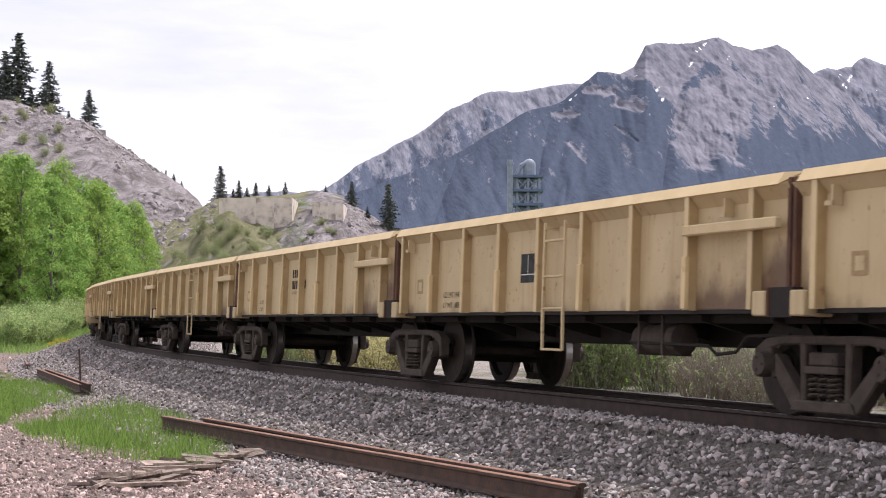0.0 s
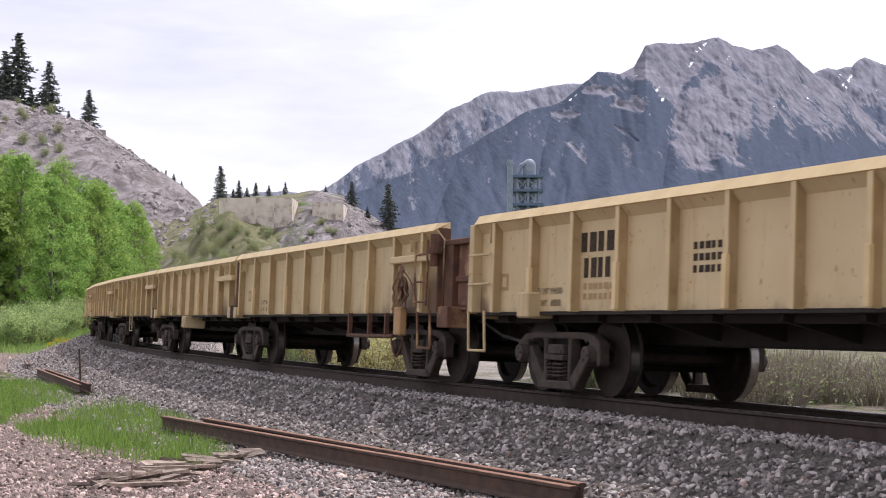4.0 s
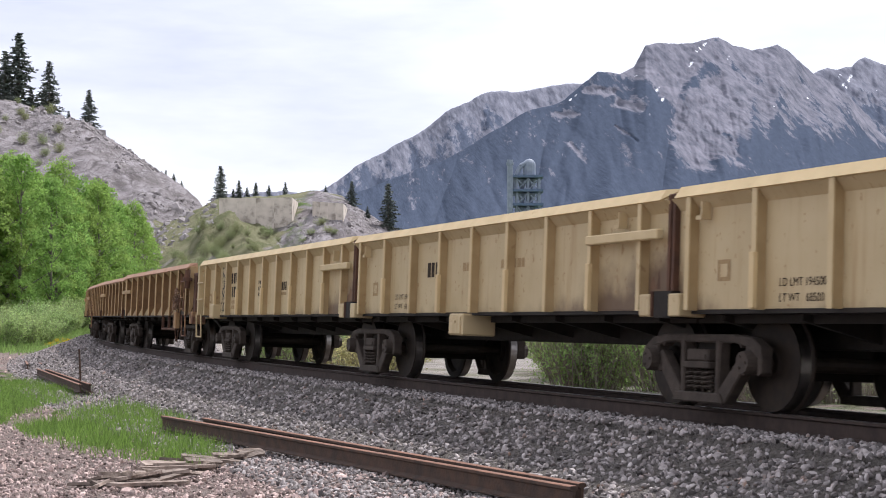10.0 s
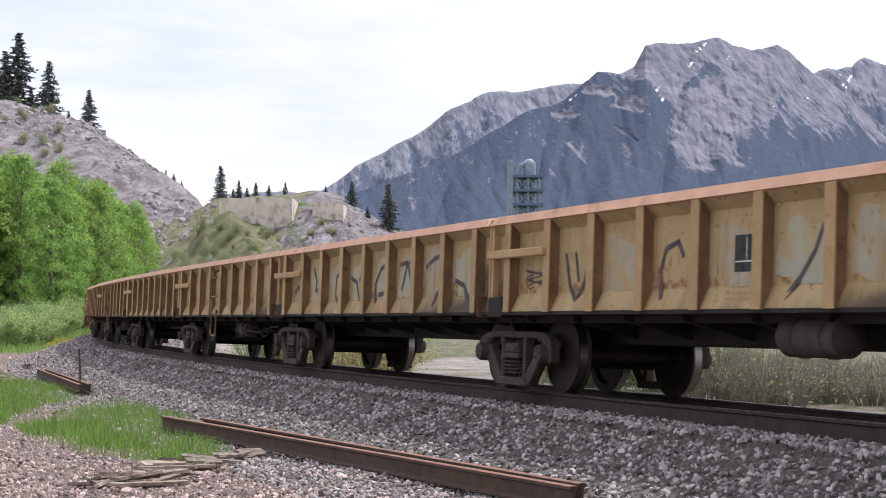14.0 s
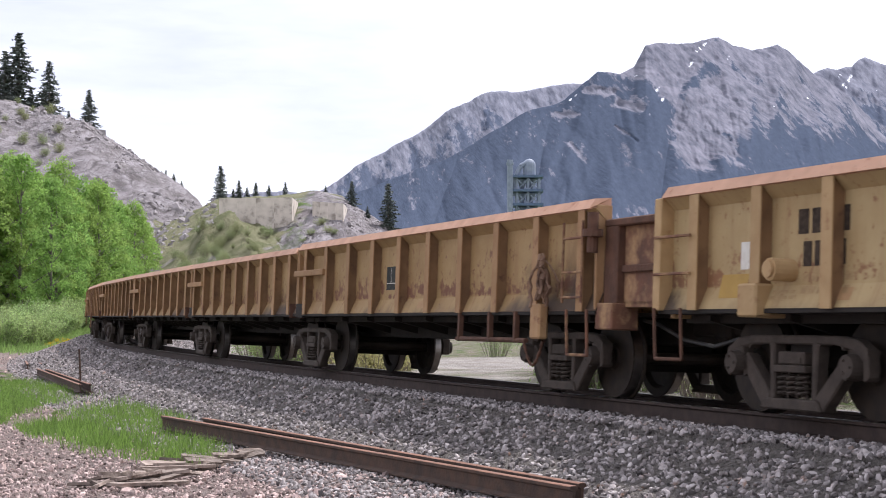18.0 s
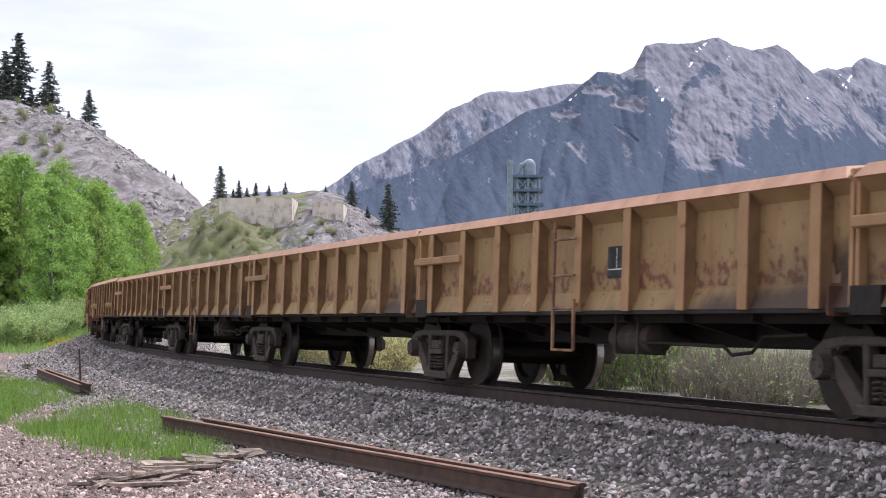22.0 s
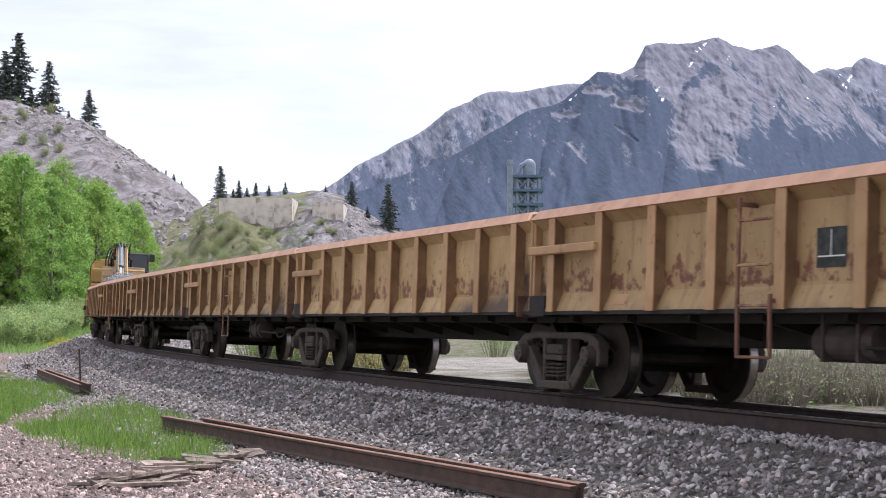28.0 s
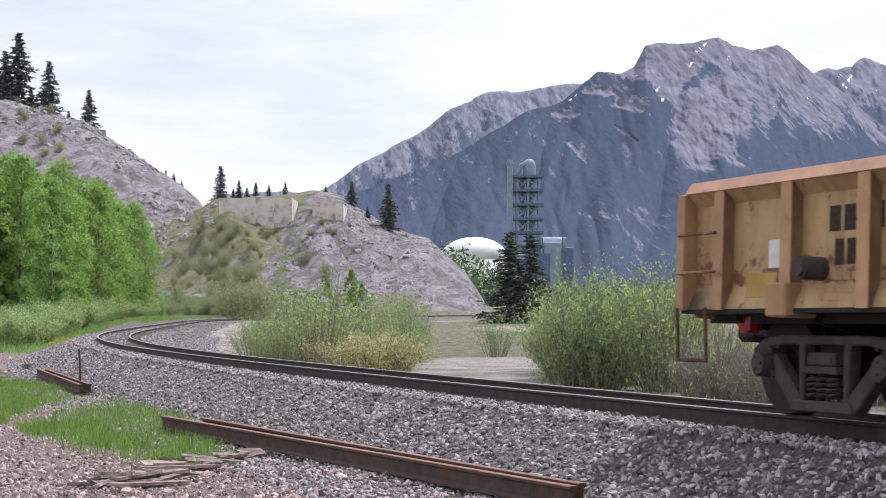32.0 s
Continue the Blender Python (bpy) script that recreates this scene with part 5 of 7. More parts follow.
    if u_rear == 239.22:
        big = part("air_tank", shared("big_air_tank", lambda bm: (lathe(bm, [(-0.47, 0.06), (-0.42, 0.18), (0.42, 0.18), (0.47, 0.06)], 22), [lathe(bm, [(y - 0.03, 0.19), (y + 0.03, 0.19)], 22) for y in (-0.22, 0.22)]), "truck"), None, car, "large rusty brown air tank")
        big.matrix_basis = Matrix.Translation((6.35, -0.95, 0.70)) @ Matrix.Rotation(math.pi / 2, 4, "Z")
    if ladder_at is not None:
        tank = part("air_tank", shared("air_tank", lambda bm: (lathe(bm, [(-0.45, 0.05), (-0.42, 0.16), (0.42, 0.16), (0.45, 0.05)], 18), [box(bm, -0.17, 0.17, y - 0.02, y + 0.02, -0.17, 0.3) for y in (-0.25, 0.25)]), "truck"), None, car, "dusty brown air tank")
        tank.matrix_basis = Matrix.Translation((ladder_at + (1.75 if cream else 0.95), -0.85, 0.66)) @ Matrix.Rotation(math.pi / 2, 4, "Z")
        part("brake_pipe", shared("brake_pipe", lambda bm: pipe(bm, [(0, -1.0, 0.62), (1.6, -1.0, 0.60), (1.75, -1.0, 0.52), (2.1, -1.0, 0.55), (2.3, -1.0, 0.70), (3.0, -1.0, 0.72)], 0.018), "under"), None, car).location = (ladder_at + 1.3, 0, 0)
    GONDOLAS.append((car, u_rear, u_front))
    # solid black for the shaded drawbar opening between the bodies, rust-brown plate before it
    if not rear_end:
        dims = (-0.25, 0.08, -WALL + 0.01, WALL - 0.01, 0.86, 1.12) if cream else (-0.06, 0.34, -WALL + 0.048, WALL - 0.048, 0.88, 1.115)
        pk = part("drawbar_pocket", shared(("drawbar_pocket", cream), lambda bm: box(bm, *dims), "under"), None, car, "black block standing for the shaded drawbar pocket at the joint")
        pk.location = (0, 0, 0)
    if not front_end:
        part("joint_plate", shared(("joint_plate", kind), lambda bm: box(bm, -0.27, -0.245, -WALL - 0.01, -WALL + 0.25, 0.87, 1.12, 0.004), "rust"), None, car, "rust-brown joint plate").location = (length, 0, 0)
        grime_patch(car, length - 0.27, seed)
    if rear_end:
        rear_end_parts(car, kind, u_rear > 520)
    if front_end:
        front_end_parts(car, length, kind)
    # the stone inside
    if u_rear > 520:
        return car
    ld = gravel_load(length, load, seed)
    LOADS.append((ld, u_rear, u_front))
    return car


def heap_shape(x, y, length, heap):
    hump = np.exp(-((x - length * 0.42) / 2.4) ** 2) if heap < 0.3 else 0.5 + 0.5 * np.exp(-((x - 2.1) / 1.7) ** 2)
    return heap * hump * np.cos(np.clip(y / 1.15, -1, 1) * math.pi / 2) ** 0.7


def gravel_load(length, heap, seed):
    key = ("load", round(length, 1), round(heap, 2), seed % 5)
    if key not in CACHE:
        x, y = np.meshgrid(np.linspace(0.12, length - 0.12, 70), np.linspace(-1.12, 1.12, 19))
        z = 1.86 + 0.11 * fractal(x, y, 1.7, 4, 40 + seed % 5) + 0.07 * np.cos(y * 1.3)
        z = z + heap_shape(x, y, length, heap)
        me = grid_mesh("gravel_load", x, y, z)
        rng = np.random.default_rng(90 + seed % 5)
        n = 700 if heap < 0.1 else 1800 if heap < 0.5 else 5200
        px, py = rng.uniform(0.2, length - 0.2, n), rng.uniform(-1.12, 0.6, n)
        pz = 1.87 + 0.11 * fractal(px, py, 1.7, 4, 40 + seed % 5) + 0.07 * np.cos(py * 1.3) + heap_shape(px, py, length, heap)
        rk = rocks_mesh("tmp", np.stack([px, py, pz], -1), rng.uniform(0.025, 0.055, n) * (1.25 if heap > 0.5 else 1.0), seed)
        bm = bmesh.new()
        bm.from_mesh(me)
        bm.from_mesh(rk)
        me2 = bpy.data.meshes.new("gravel_load")
        bm.to_mesh(me2)
        bm.free()
        me2.materials.append(M["load" if heap > 0.5 else "load_white"])
        CACHE[key] = me2
    return tagged(part("gravel_load", CACHE[key], None), "pale crushed stone heaped inside a gondola car" if heap > 0.1 else "pale crushed stone lying inside a gondola car", "gravel load", group="stone loads of the train")


# joints of the coupled sets, as distances along the train from its place at the start
SETS = [
    ("cream", None, (-25.6, -15.6, -5.58, 4.45, 14.48, 24.51, 34.54, 44.57, 54.6, 64.64), 76.6),
    ("cream", 77.8, (89.5, 99.5, 109.5, 119.47, 129.5, 139.5, 149.4, 159.36, 169.4, 179.33), 191.2),
    ("ochre", 192.45, (204.1, 211.8, 221.75, 229.5, 239.22, 249.35, 259.4, 269.1, 278.9, 288.8), 300.55),
    ("russet", 301.85, (313.5, 323.25, 333.05, 343.15, 353.1, 363.0, 372.95, 382.85, 392.9, 402.85), 414.45),
    ("rusty", 415.8, (427.7, 437.7, 447.6, 457.7, 467.85, 477.95, 488.0, 498.1, 508.2, 518.45), 530.4),
]


LADDERS = {"cream": (-5.58, 14.48, 34.54, 54.6, 109.5, 129.5, 149.4, 169.4), "ochre": (221.75, 259.4, 278.9, 288.8), "russet": (353.1, 372.95, 392.9), "rusty": (447.6, 467.85, 488.0, 508.2)}


def build_train():
    count = 0
    for kind, front, joints, rear in SETS:
        ends = ([front] if front is not None else []) + list(joints) + [rear]
        for i, (a, b) in enumerate(zip(ends, ends[1:])):
            count += 1
            lad, plate = None, None
            if b in LADDERS[kind]:
                lad = 5.25 if kind == "cream" else 4.55
                plate = (4.25 if b in (14.48, 34.54) else None) if kind == "cream" else 5.48
            if b == rear:
                lad = 6.68 if kind != "cream" else None
                plate = 5.85 if kind != "cream" else None
            if b in (221.75, 239.22, 204.1, 313.5, 427.7):
                plate = 3.60 if b == 221.75 else None if b == 204.1 else 5.42 if b == 239.22 else 4.5
            heap = 0.70 if b == 518.45 else 0.29 if b in (54.6, 64.64, 149.4, 139.5, 221.75, 239.22, 323.25, 343.15, 467.85, 488.0, 508.2) else 0.0
            car = gondola(b, a, kind, rear_end=(i == len(ends) - 2), front_end=(front is not None and i == 0), ladder_at=lad, plate=plate, seed=count, load=heap)
            adorn(car, b, b - a, kind, count)


def adorn(car, b, length, kind, seed):
    """What sets one body apart from the next: marks, boxes, sprayed characters."""
    gap = (length - 1.04) / (max(5, round((length - 0.7) / 1.16)))
    bay = [0.57 + gap * i + 0.10 for i in range(9)]
    w = gap - 0.22
    if b in (24.51, 139.5, 191.2):
        x = 6.6 if b == 191.2 else 5.32 if b == 139.5 else 4.12
        marking(car, "name_bar", x, 1.58, 0.5, 0.14, "ink", "black lettering in two lines", dashes=4)
        marking(car, "name_bar", x, 1.38, 0.92, 0.15, "ink", dashes=7)
        marking(car, "name_bar", x, 1.29, 0.9, 0.05, "faint", dashes=9)
    if b in (64.64, 179.33, 99.5):
        if b != 99.5:
            marking(car, "logo_bar", 3.05, 1.42, 0.62, 0.20, "ink", "black company mark", dashes=4)
            marking(car, "slogan_bar", 4.35, 1.47, 0.5, 0.11, "faint", dashes=4)
            marking(car, "slogan_bar", 5.6, 1.47, 0.75, 0.11, "faint", dashes=6)
        bx = part("tool_box", shared("tool_box", lambda bm: (box(bm, 0, 0.46, -WALL - 0.02, -WALL + 0.45, 0.64, 0.92, 0.02), box(bm, 0.04, 0.42, -WALL - 0.035, -WALL - 0.02, 0.66, 0.88, 0.005), box(bm, 0.18, 0.28, -WALL - 0.05, -WALL - 0.035, 0.80, 0.83)), "cream"), None, car, "cream tool box hung below the sill")
        bx.location = (4.25, 0, 0)
    if kind == "cream":
        lettering(car, "LD LMT 194500", 1.76, 1.135, 0.105, "ink", "stencilled load limit")
        lettering(car, "LT WT   68500", 1.76, 1.00, 0.105, "ink", "stencilled light weight")
    if b == 159.36:
        scribble(car, 1.62, 1.18, 0.55, 0.62, 4)
        scribble(car, 1.75, 1.25, 0.4, 0.5, 9)
        scribble(car, 1.95, 0.98, 0.3, 0.4, 2, n=10)
    if b == 191.2:
        for k in (1, 5, 8):
            scribble(car, 1.98, 1.05, 0.55, 0.8, k, n=44)
    for u, text, x in ((477.95, "6", 6.95), (488.0, "H", 6.6), (427.7, "B", 5.1), (467.85, "F", 7.05), (508.2, "J", 8.0), (530.4, "A", 8.35)):
        if b == u:
            lettering(car, text, x, 1.30 if text != "A" else 1.2, 0.42, "ink", "large black letter")
    paint = {518.45: ("tag_white", "tag_black", (2, 3, 4, 5, 6)), 457.7: ("tag_red", "tag_black", (1, 2, 3, 4, 5)), 
             288.8: ("tag_grey", "faint", (1, 2, 3, 4)), 498.1: ("tag_violet", "tag_black", (2, 3, 4, 5)), 300.55: ("tag_grey", "tag_grey", (3,)), 278.9: ("tag_grey", "tag_teal", (5, 6))}
    if b == 239.22:
        scribble(car, bay[0] + 0.1, 1.22, w * 0.8, 0.2, 3, "tag_violet", n=24)
        for i in (2, 4, 5, 6):
            faded(car, bay[i], w, i)
        for i, lines in ((1, (((0.15, 0.75), (0.30, 0.25), (0.55, 0.05), (0.75, 0.35), (0.85, 0.80)), ((0.45, 0.75), (0.55, 0.35)))), (3, (((0.55, 0.80), (0.25, 0.72), (0.12, 0.40), (0.22, 0.05)), ((0.55, 0.80), (0.66, 0.60)))),
                         (5, (((0.85, 0.85), (0.70, 0.55), (0.45, 0.25), (0.25, 0.02)),))):
            stroke(car, bay[i], w, lines, 0.026, "tag_violet")
    if b == 249.35:
        for i in range(1, 8):
            faded(car, bay[i], w, i + 20)
        for i, lines in ((0, (((0.1, 0.35), (0.45, 0.55), (0.75, 0.15)),)), (1, (((0.2, 0.95), (0.45, 0.62), (0.35, 0.40)), ((0.45, 0.45), (0.75, 0.25), (0.85, 0.05)))), (2, (((0.75, 0.85), (0.45, 0.70), (0.40, 0.30), (0.55, 0.15)),)),
                         (3, (((0.05, 0.65), (0.40, 0.55), (0.55, 0.20), (0.9, 0.1)), ((0.55, 0.60), (0.80, 0.85), (0.9, 0.55)))), (4, (((0.85, 0.90), (0.45, 0.80), (0.15, 0.50), (0.20, 0.10)), ((0.35, 0.25), (0.85, 0.30)))),
                         (5, (((0.15, 0.85), (0.85, 0.90)), ((0.50, 0.88), (0.25, 0.35)), ((0.50, 0.88), (0.75, 0.35)))), (6, (((0.1, 0.75), (0.45, 0.90), (0.85, 0.95)), ((0.85, 0.30), (0.60, 0.22), (0.55, 0.02)))),
                         (7, (((0.1, 0.45), (0.45, 0.35), (0.65, 0.10)),))):
            if bay[i] + w < length:
                stroke(car, bay[i], w, lines, 0.034, "tag_violet")
    if b in paint:
        fill, edge, bays = paint[b]
        for i in bays:
            if i >= len(bay) or bay[i] + w > length:
                continue
            graffito(car, bay[i], w, fill, edge, i - bays[0] + (0 if b > 510 else int(b)))


build_train()


# ---- excavator riding in the last body ----
def build_excavator():
    ex = tagged(new("excavator"), "yellow tracked excavator standing in the last gondola car", "excavator")

    def add(name, make, mat, label="", parent=ex):
        bm = bmesh.new()
        make(bm)
        clean(bm)
        return part(name, bm, mat, parent, label)

    for k in (-1, 1):
        y0 = k * 0.72
        tr = add("crawler_track", lambda bm: prism(bm, [(4.75, 1.2), (4.95, 0.97), (8.05, 0.97), (8.3, 1.2), (8.3, 1.45), (8.05, 1.68), (4.95, 1.68), (4.75, 1.45)], "y", y0 - 0.28, y0 + 0.28), "under", "muddy steel crawler track")
        add("sprocket", lambda bm: (tube(bm, (5.1, y0 - 0.32, 1.32), (5.1, y0 + 0.32, 1.32), 0.28, 14), tube(bm, (7.95, y0 - 0.32, 1.32), (7.95, y0 + 0.32, 1.32), 0.25, 14)), "truck", parent=tr)
    add("slew_ring", lambda bm: tube(bm, (6.5, 0, 1.3), (6.5, 0, 2.2), 0.55, 24), "under")
    # engine house: rounded skirt, tall tail, and a lower side pod in front of it
    def rounded(x0, x1, half, r_back, r_front, n=6):
        pts = []
        for cx, cy, r, a0 in ((x0 + r_back, -half + r_back, r_back, 180), (x1 - r_front, -half + r_front, r_front, 270), (x1 - r_front, half - r_front, r_front, 0), (x0 + r_back, half - r_back, r_back, 90)):
            pts += [(cx + r * math.cos(radians(a0 + 90 * k / n)), cy + r * math.sin(radians(a0 + 90 * k / n))) for k in range(n + 1)]
        return pts

    def shell(bm, outline, z0, z1, edge, seg=3):
        prism(bm, outline, "z", z0, z1)
        bmesh.ops.bevel(bm, geom=[e for e in bm.edges if abs(e.verts[0].co.z - e.verts[1].co.z) < 1e-4], offset=edge, segments=seg, affect="EDGES")
        for f in bm.faces:
            f.smooth = abs(f.normal.z) < 0.95

    add("house_skirt", lambda bm: shell(bm, rounded(4.22, 7.44, 1.25, 0.66, 0.16), 2.08, 2.40, 0.07), "yellow", "rounded yellow skirt of the house")
    # groove round the skirt as a thin band, its shade put into darker yellow
    add("skirt_band", lambda bm: shell(bm, rounded(4.20, 7.46, 1.265, 0.67, 0.16), 2.235, 2.262, 0.006, 1), "yellow_shade")
    add("body_seam", lambda bm: shell(bm, rounded(4.26, 7.40, 1.225, 0.64, 0.14), 2.398, 2.44, 0.004, 1), "under")
    add("counterweight", lambda bm: shell(bm, rounded(4.26, 6.62, 1.225, 0.64, 0.10), 2.43, 3.40, 0.09), "yellow", "rounded yellow counterweight and engine cover")
    pod = add("side_panel", lambda bm: (prism(bm, [(4.86, 2.44), (7.38, 2.44), (7.38, 2.98), (7.32, 3.04), (5.30, 3.08), (5.0, 3.04), (4.86, 2.92)], "y", -1.272, -0.5),
                                        bmesh.ops.bevel(bm, geom=list(bm.edges), offset=0.035, segments=2, affect="EDGES")), "yellow")
    add("panel_lip", lambda bm: prism(bm, [(4.96, 3.045), (5.30, 3.095), (7.34, 3.055), (7.34, 3.03), (5.30, 3.065), (5.0, 3.02)], "y", -1.285, -1.2), "yellow", parent=pod)
    add("panel_seam", lambda bm: box(bm, 6.60, 6.62, -1.276, -1.26, 2.46, 3.03), "under", parent=pod)
    add("hood_lid", lambda bm: box(bm, 4.95, 6.45, -0.85, 0.75, 3.385, 3.475, 0.03), "yellow")
    add("exhaust_pipe", lambda bm: pipe(bm, [(5.8, -0.55, 3.45), (5.8, -0.55, 3.62), (5.73, -0.55, 3.70)], 0.06, 10), "cylinder", "short grey exhaust pipe")
    add("engine_bay", lambda bm: box(bm, 6.63, 7.9, -0.49, 0.2, 2.44, 3.0), "under")
    add("decal", lambda bm: prism(bm, [(4.34, 2.48), (4.84, 2.48), (4.76, 2.66), (4.60, 2.86), (4.34, 3.0)], "y", -1.236, -0.9), "black", "black swoosh decal")
    for i in range(2):
        add("grille", lambda bm: box(bm, 5.52 + 0.13 * i, 5.62 + 0.13 * i, -1.279, -1.26, 2.66, 2.84), "under")
    add("lamp_housing", lambda bm: (box(bm, 6.98, 7.26, -1.285, -1.2, 2.58, 2.74, 0.01), box(bm, 7.02, 7.22, -1.292, -1.28, 2.61, 2.71, 0.004)), "black", "dark lamp housing in the side panel")
    cab = add("cab", lambda bm: (prism(bm, [(6.85, 2.42), (8.3, 2.42), (8.42, 2.95), (8.15, 3.88), (7.0, 3.9), (6.85, 3.6)], "y", 0.28, 1.22), bmesh.ops.bevel(bm, geom=list(bm.edges), offset=0.04, segments=1, affect="EDGES")), "black", "dark operator cab")
    add("window", lambda bm: prism(bm, [(8.345, 2.7), (8.435, 2.97), (8.20, 3.78), (8.17, 3.78), (8.33, 2.97)], "y", 0.36, 1.14), "glass", parent=cab)
    add("window", lambda bm: prism(bm, [(7.0, 2.95), (8.2, 2.95), (8.0, 3.75), (7.05, 3.75)], "y", 0.265, 0.283), "glass", parent=cab)
    # boom, stick and bucket
    boom = add("boom", lambda bm: (prism(bm, [(6.75, 2.62), (6.5, 2.98), (8.35, 3.98), (8.85, 4.08), (9.35, 4.02), (11.6, 2.86), (12.0, 2.42), (11.8, 2.26), (11.45, 2.3), (9.55, 3.16), (9.0, 3.22), (8.4, 3.08)], "y", -0.24, 0.24),
                                   bmesh.ops.bevel(bm, geom=list(bm.edges), offset=0.02, segments=1, affect="EDGES")), "yellow", "bent yellow boom")
    add("boom_pin", lambda bm: [tube(bm, (x, -0.34, z), (x, 0.34, z), r, 16) for x, z, r in ((8.95, 3.62, 0.085), (9.55, 3.62, 0.05), (11.75, 2.45, 0.11), (6.75, 2.85, 0.14))], "under", parent=boom)
    for y in (-0.42, 0.42):
        add("boom_cylinder", lambda bm: (tube(bm, (7.05, y, 2.30), (8.45, y, 3.28), 0.10, 14), tube(bm, (8.42, y, 3.26), (8.95, y, 3.62), 0.055, 12), tube(bm, (8.40, y, 3.25), (8.50, y, 3.31), 0.125, 14)), "black", "black boom cylinder")
    add("stick_cylinder", lambda bm: (tube(bm, (9.35, -0.05, 4.16), (10.95, -0.05, 3.24), 0.10, 16), tube(bm, (10.88, -0.05, 3.28), (11.04, -0.05, 3.19), 0.125, 16)), "cylinder", "grey-blue stick cylinder")
    add("stick_rod", lambda bm: tube(bm, (10.98, -0.05, 3.22), (12.25, -0.05, 2.66), 0.07, 12), "chrome", "bright chromed rod")
    add("stick", lambda bm: (prism(bm, [(12.42, 2.62), (12.25, 2.70), (11.75, 2.5), (9.9, 2.42), (9.75, 2.2), (9.9, 2.05), (11.8, 2.12), (12.38, 2.42)], "y", -0.19, 0.19), bmesh.ops.bevel(bm, geom=list(bm.edges), offset=0.02, segments=1, affect="EDGES")), "yellow")
    bk = add("bucket", lambda bm: (prism(bm, [(8.62, 2.12), (8.95, 3.06), (9.05, 3.10), (9.32, 2.86), (9.45, 2.5), (9.2, 1.95), (8.8, 1.85)], "y", -0.80, 1.0), bmesh.ops.bevel(bm, geom=list(bm.edges), offset=0.025, segments=1, affect="EDGES")), "dusty_tan", "dusty worn digging bucket")
    for i, (x, z) in enumerate(((9.10, 3.05), (9.25, 2.92), (9.38, 2.70), (9.44, 2.47), (9.34, 2.22))):
        add("wear_strip", lambda bm: box(bm, x - 0.03, x + 0.04, -0.815, 1.0, z - 0.035, z + 0.035, 0.008), "dusty_tan", parent=bk)
    for k in (-1, 1):
        add("side_cutter", lambda bm: prism(bm, [(8.60, 2.15), (8.93, 3.08), (9.02, 3.06), (8.74, 2.12)], "y", k * 0.80 - 0.02, k * 0.80 + 0.02), "dusty_tan", parent=bk)
    # hoses from the house over the boom
    rng = random.Random(12)
    for i in range(9):
        y = -0.34 + 0.085 * i
        h, q = rng.uniform(-0.03, 0.14), rng.uniform(-0.06, 0.06)
        add("hydraulic_hose", lambda bm: pipe(bm, [(7.42 + q, y * 1.3 - 0.2, 3.05), (7.36 + q, y * 1.3 - 0.2, 3.5 + h), (7.45 + q, y * 1.2 - 0.15, 3.86 + h), (7.66 + q, y * 1.1 - 0.1, 4.02 + h), (7.88 + q, y, 3.96 + h),
                                                   (8.05, y, 3.80 + h * 0.6), (8.28, y, 3.84 + h), (8.5, y, 4.02 + h), (8.8, y, 4.15 + h * 0.5), (9.15, y, 4.20)], rng.uniform(0.022, 0.036), 7), "hose" if i != 4 else "dusty_tan")
    for i in range(5):
        add("loose_hose", lambda bm: pipe(bm, [(8.1 + 0.1 * i, -0.28, 3.62 + 0.08 * i), (8.2 + 0.1 * i, -0.36, 3.78 + 0.09 * i), (8.42 + 0.1 * i, -0.34, 3.86 + 0.06 * i), (8.62 + 0.09 * i, -0.30, 3.98 + 0.03 * i)], 0.018, 5), "dusty_tan" if i % 2 else "rust")
    for i in range(4):
        y = (-0.22, -0.16, 0.12, 0.2)[i]
        add("boom_pipe", lambda bm: pipe(bm, [(8.5, y, 4.05), (8.9, y, 4.12), (9.4, y, 4.06), (11.5, y, 2.95)], 0.022, 6), "dusty_tan" if i % 2 else "hose")
    for d in (0, 0.09, 0.18):
        add("tip_hose", lambda bm: pipe(bm, [(11.3 + d, -0.27, 3.0), (11.55 + d, -0.33, 2.9), (11.7 + d, -0.33, 2.7), (11.65 + d, -0.30, 2.45)], 0.026, 6), "hose")
    for y in (-0.14, -0.02, 0.1):
        add("top_hose", lambda bm: pipe(bm, [(8.9, y, 4.15), (9.1, y, 4.28 + y * 0.4), (9.35, y, 4.26), (9.6, y, 4.10)], 0.025, 6), "hose")
    add("far_mirror", lambda bm: (box(bm, 7.62, 7.69, 1.22, 1.46, 3.42, 3.75, 0.02), pipe(bm, [(7.65, 1.34, 3.5), (7.3, 1.2, 3.45)], 0.014, 5)), "black", "black side mirror of the cab")
    add("handrail", lambda bm: (pipe(bm, [(4.78, -1.08, 3.36), (4.78, -1.08, 3.96), (5.15, -1.08, 4.02), (5.15, -1.08, 4.12), (5.3, -1.08, 4.26), (6.85, -1.0, 3.62), (6.95, -1.29, 3.1), (7.05, -1.29, 2.3)], 0.014, 6),
                                pipe(bm, [(5.15, -1.08, 4.06), (5.15, -1.08, 3.38)], 0.014, 6), pipe(bm, [(5.8, -1.1, 4.02), (5.4, -1.08, 3.38)], 0.014, 6)), "under", "thin dark handrail")
    add("mirror", lambda bm: box(bm, 5.02, 5.22, -1.14, -1.02, 3.72, 3.90, 0.03), "black")
    # number and company mark on the boom
    me = part("boom_number", bmesh.new(), "black", boom, "black unit number")
    cu = bpy.data.curves.new("boom_number", "FONT")
    cu.body, cu.size = "660", 0.30
    tmp = bpy.data.objects.new("tmp_text", cu)
    scene.collection.objects.link(tmp)
    mesh = bpy.data.meshes.new_from_object(tmp)
    bpy.data.objects.remove(tmp)
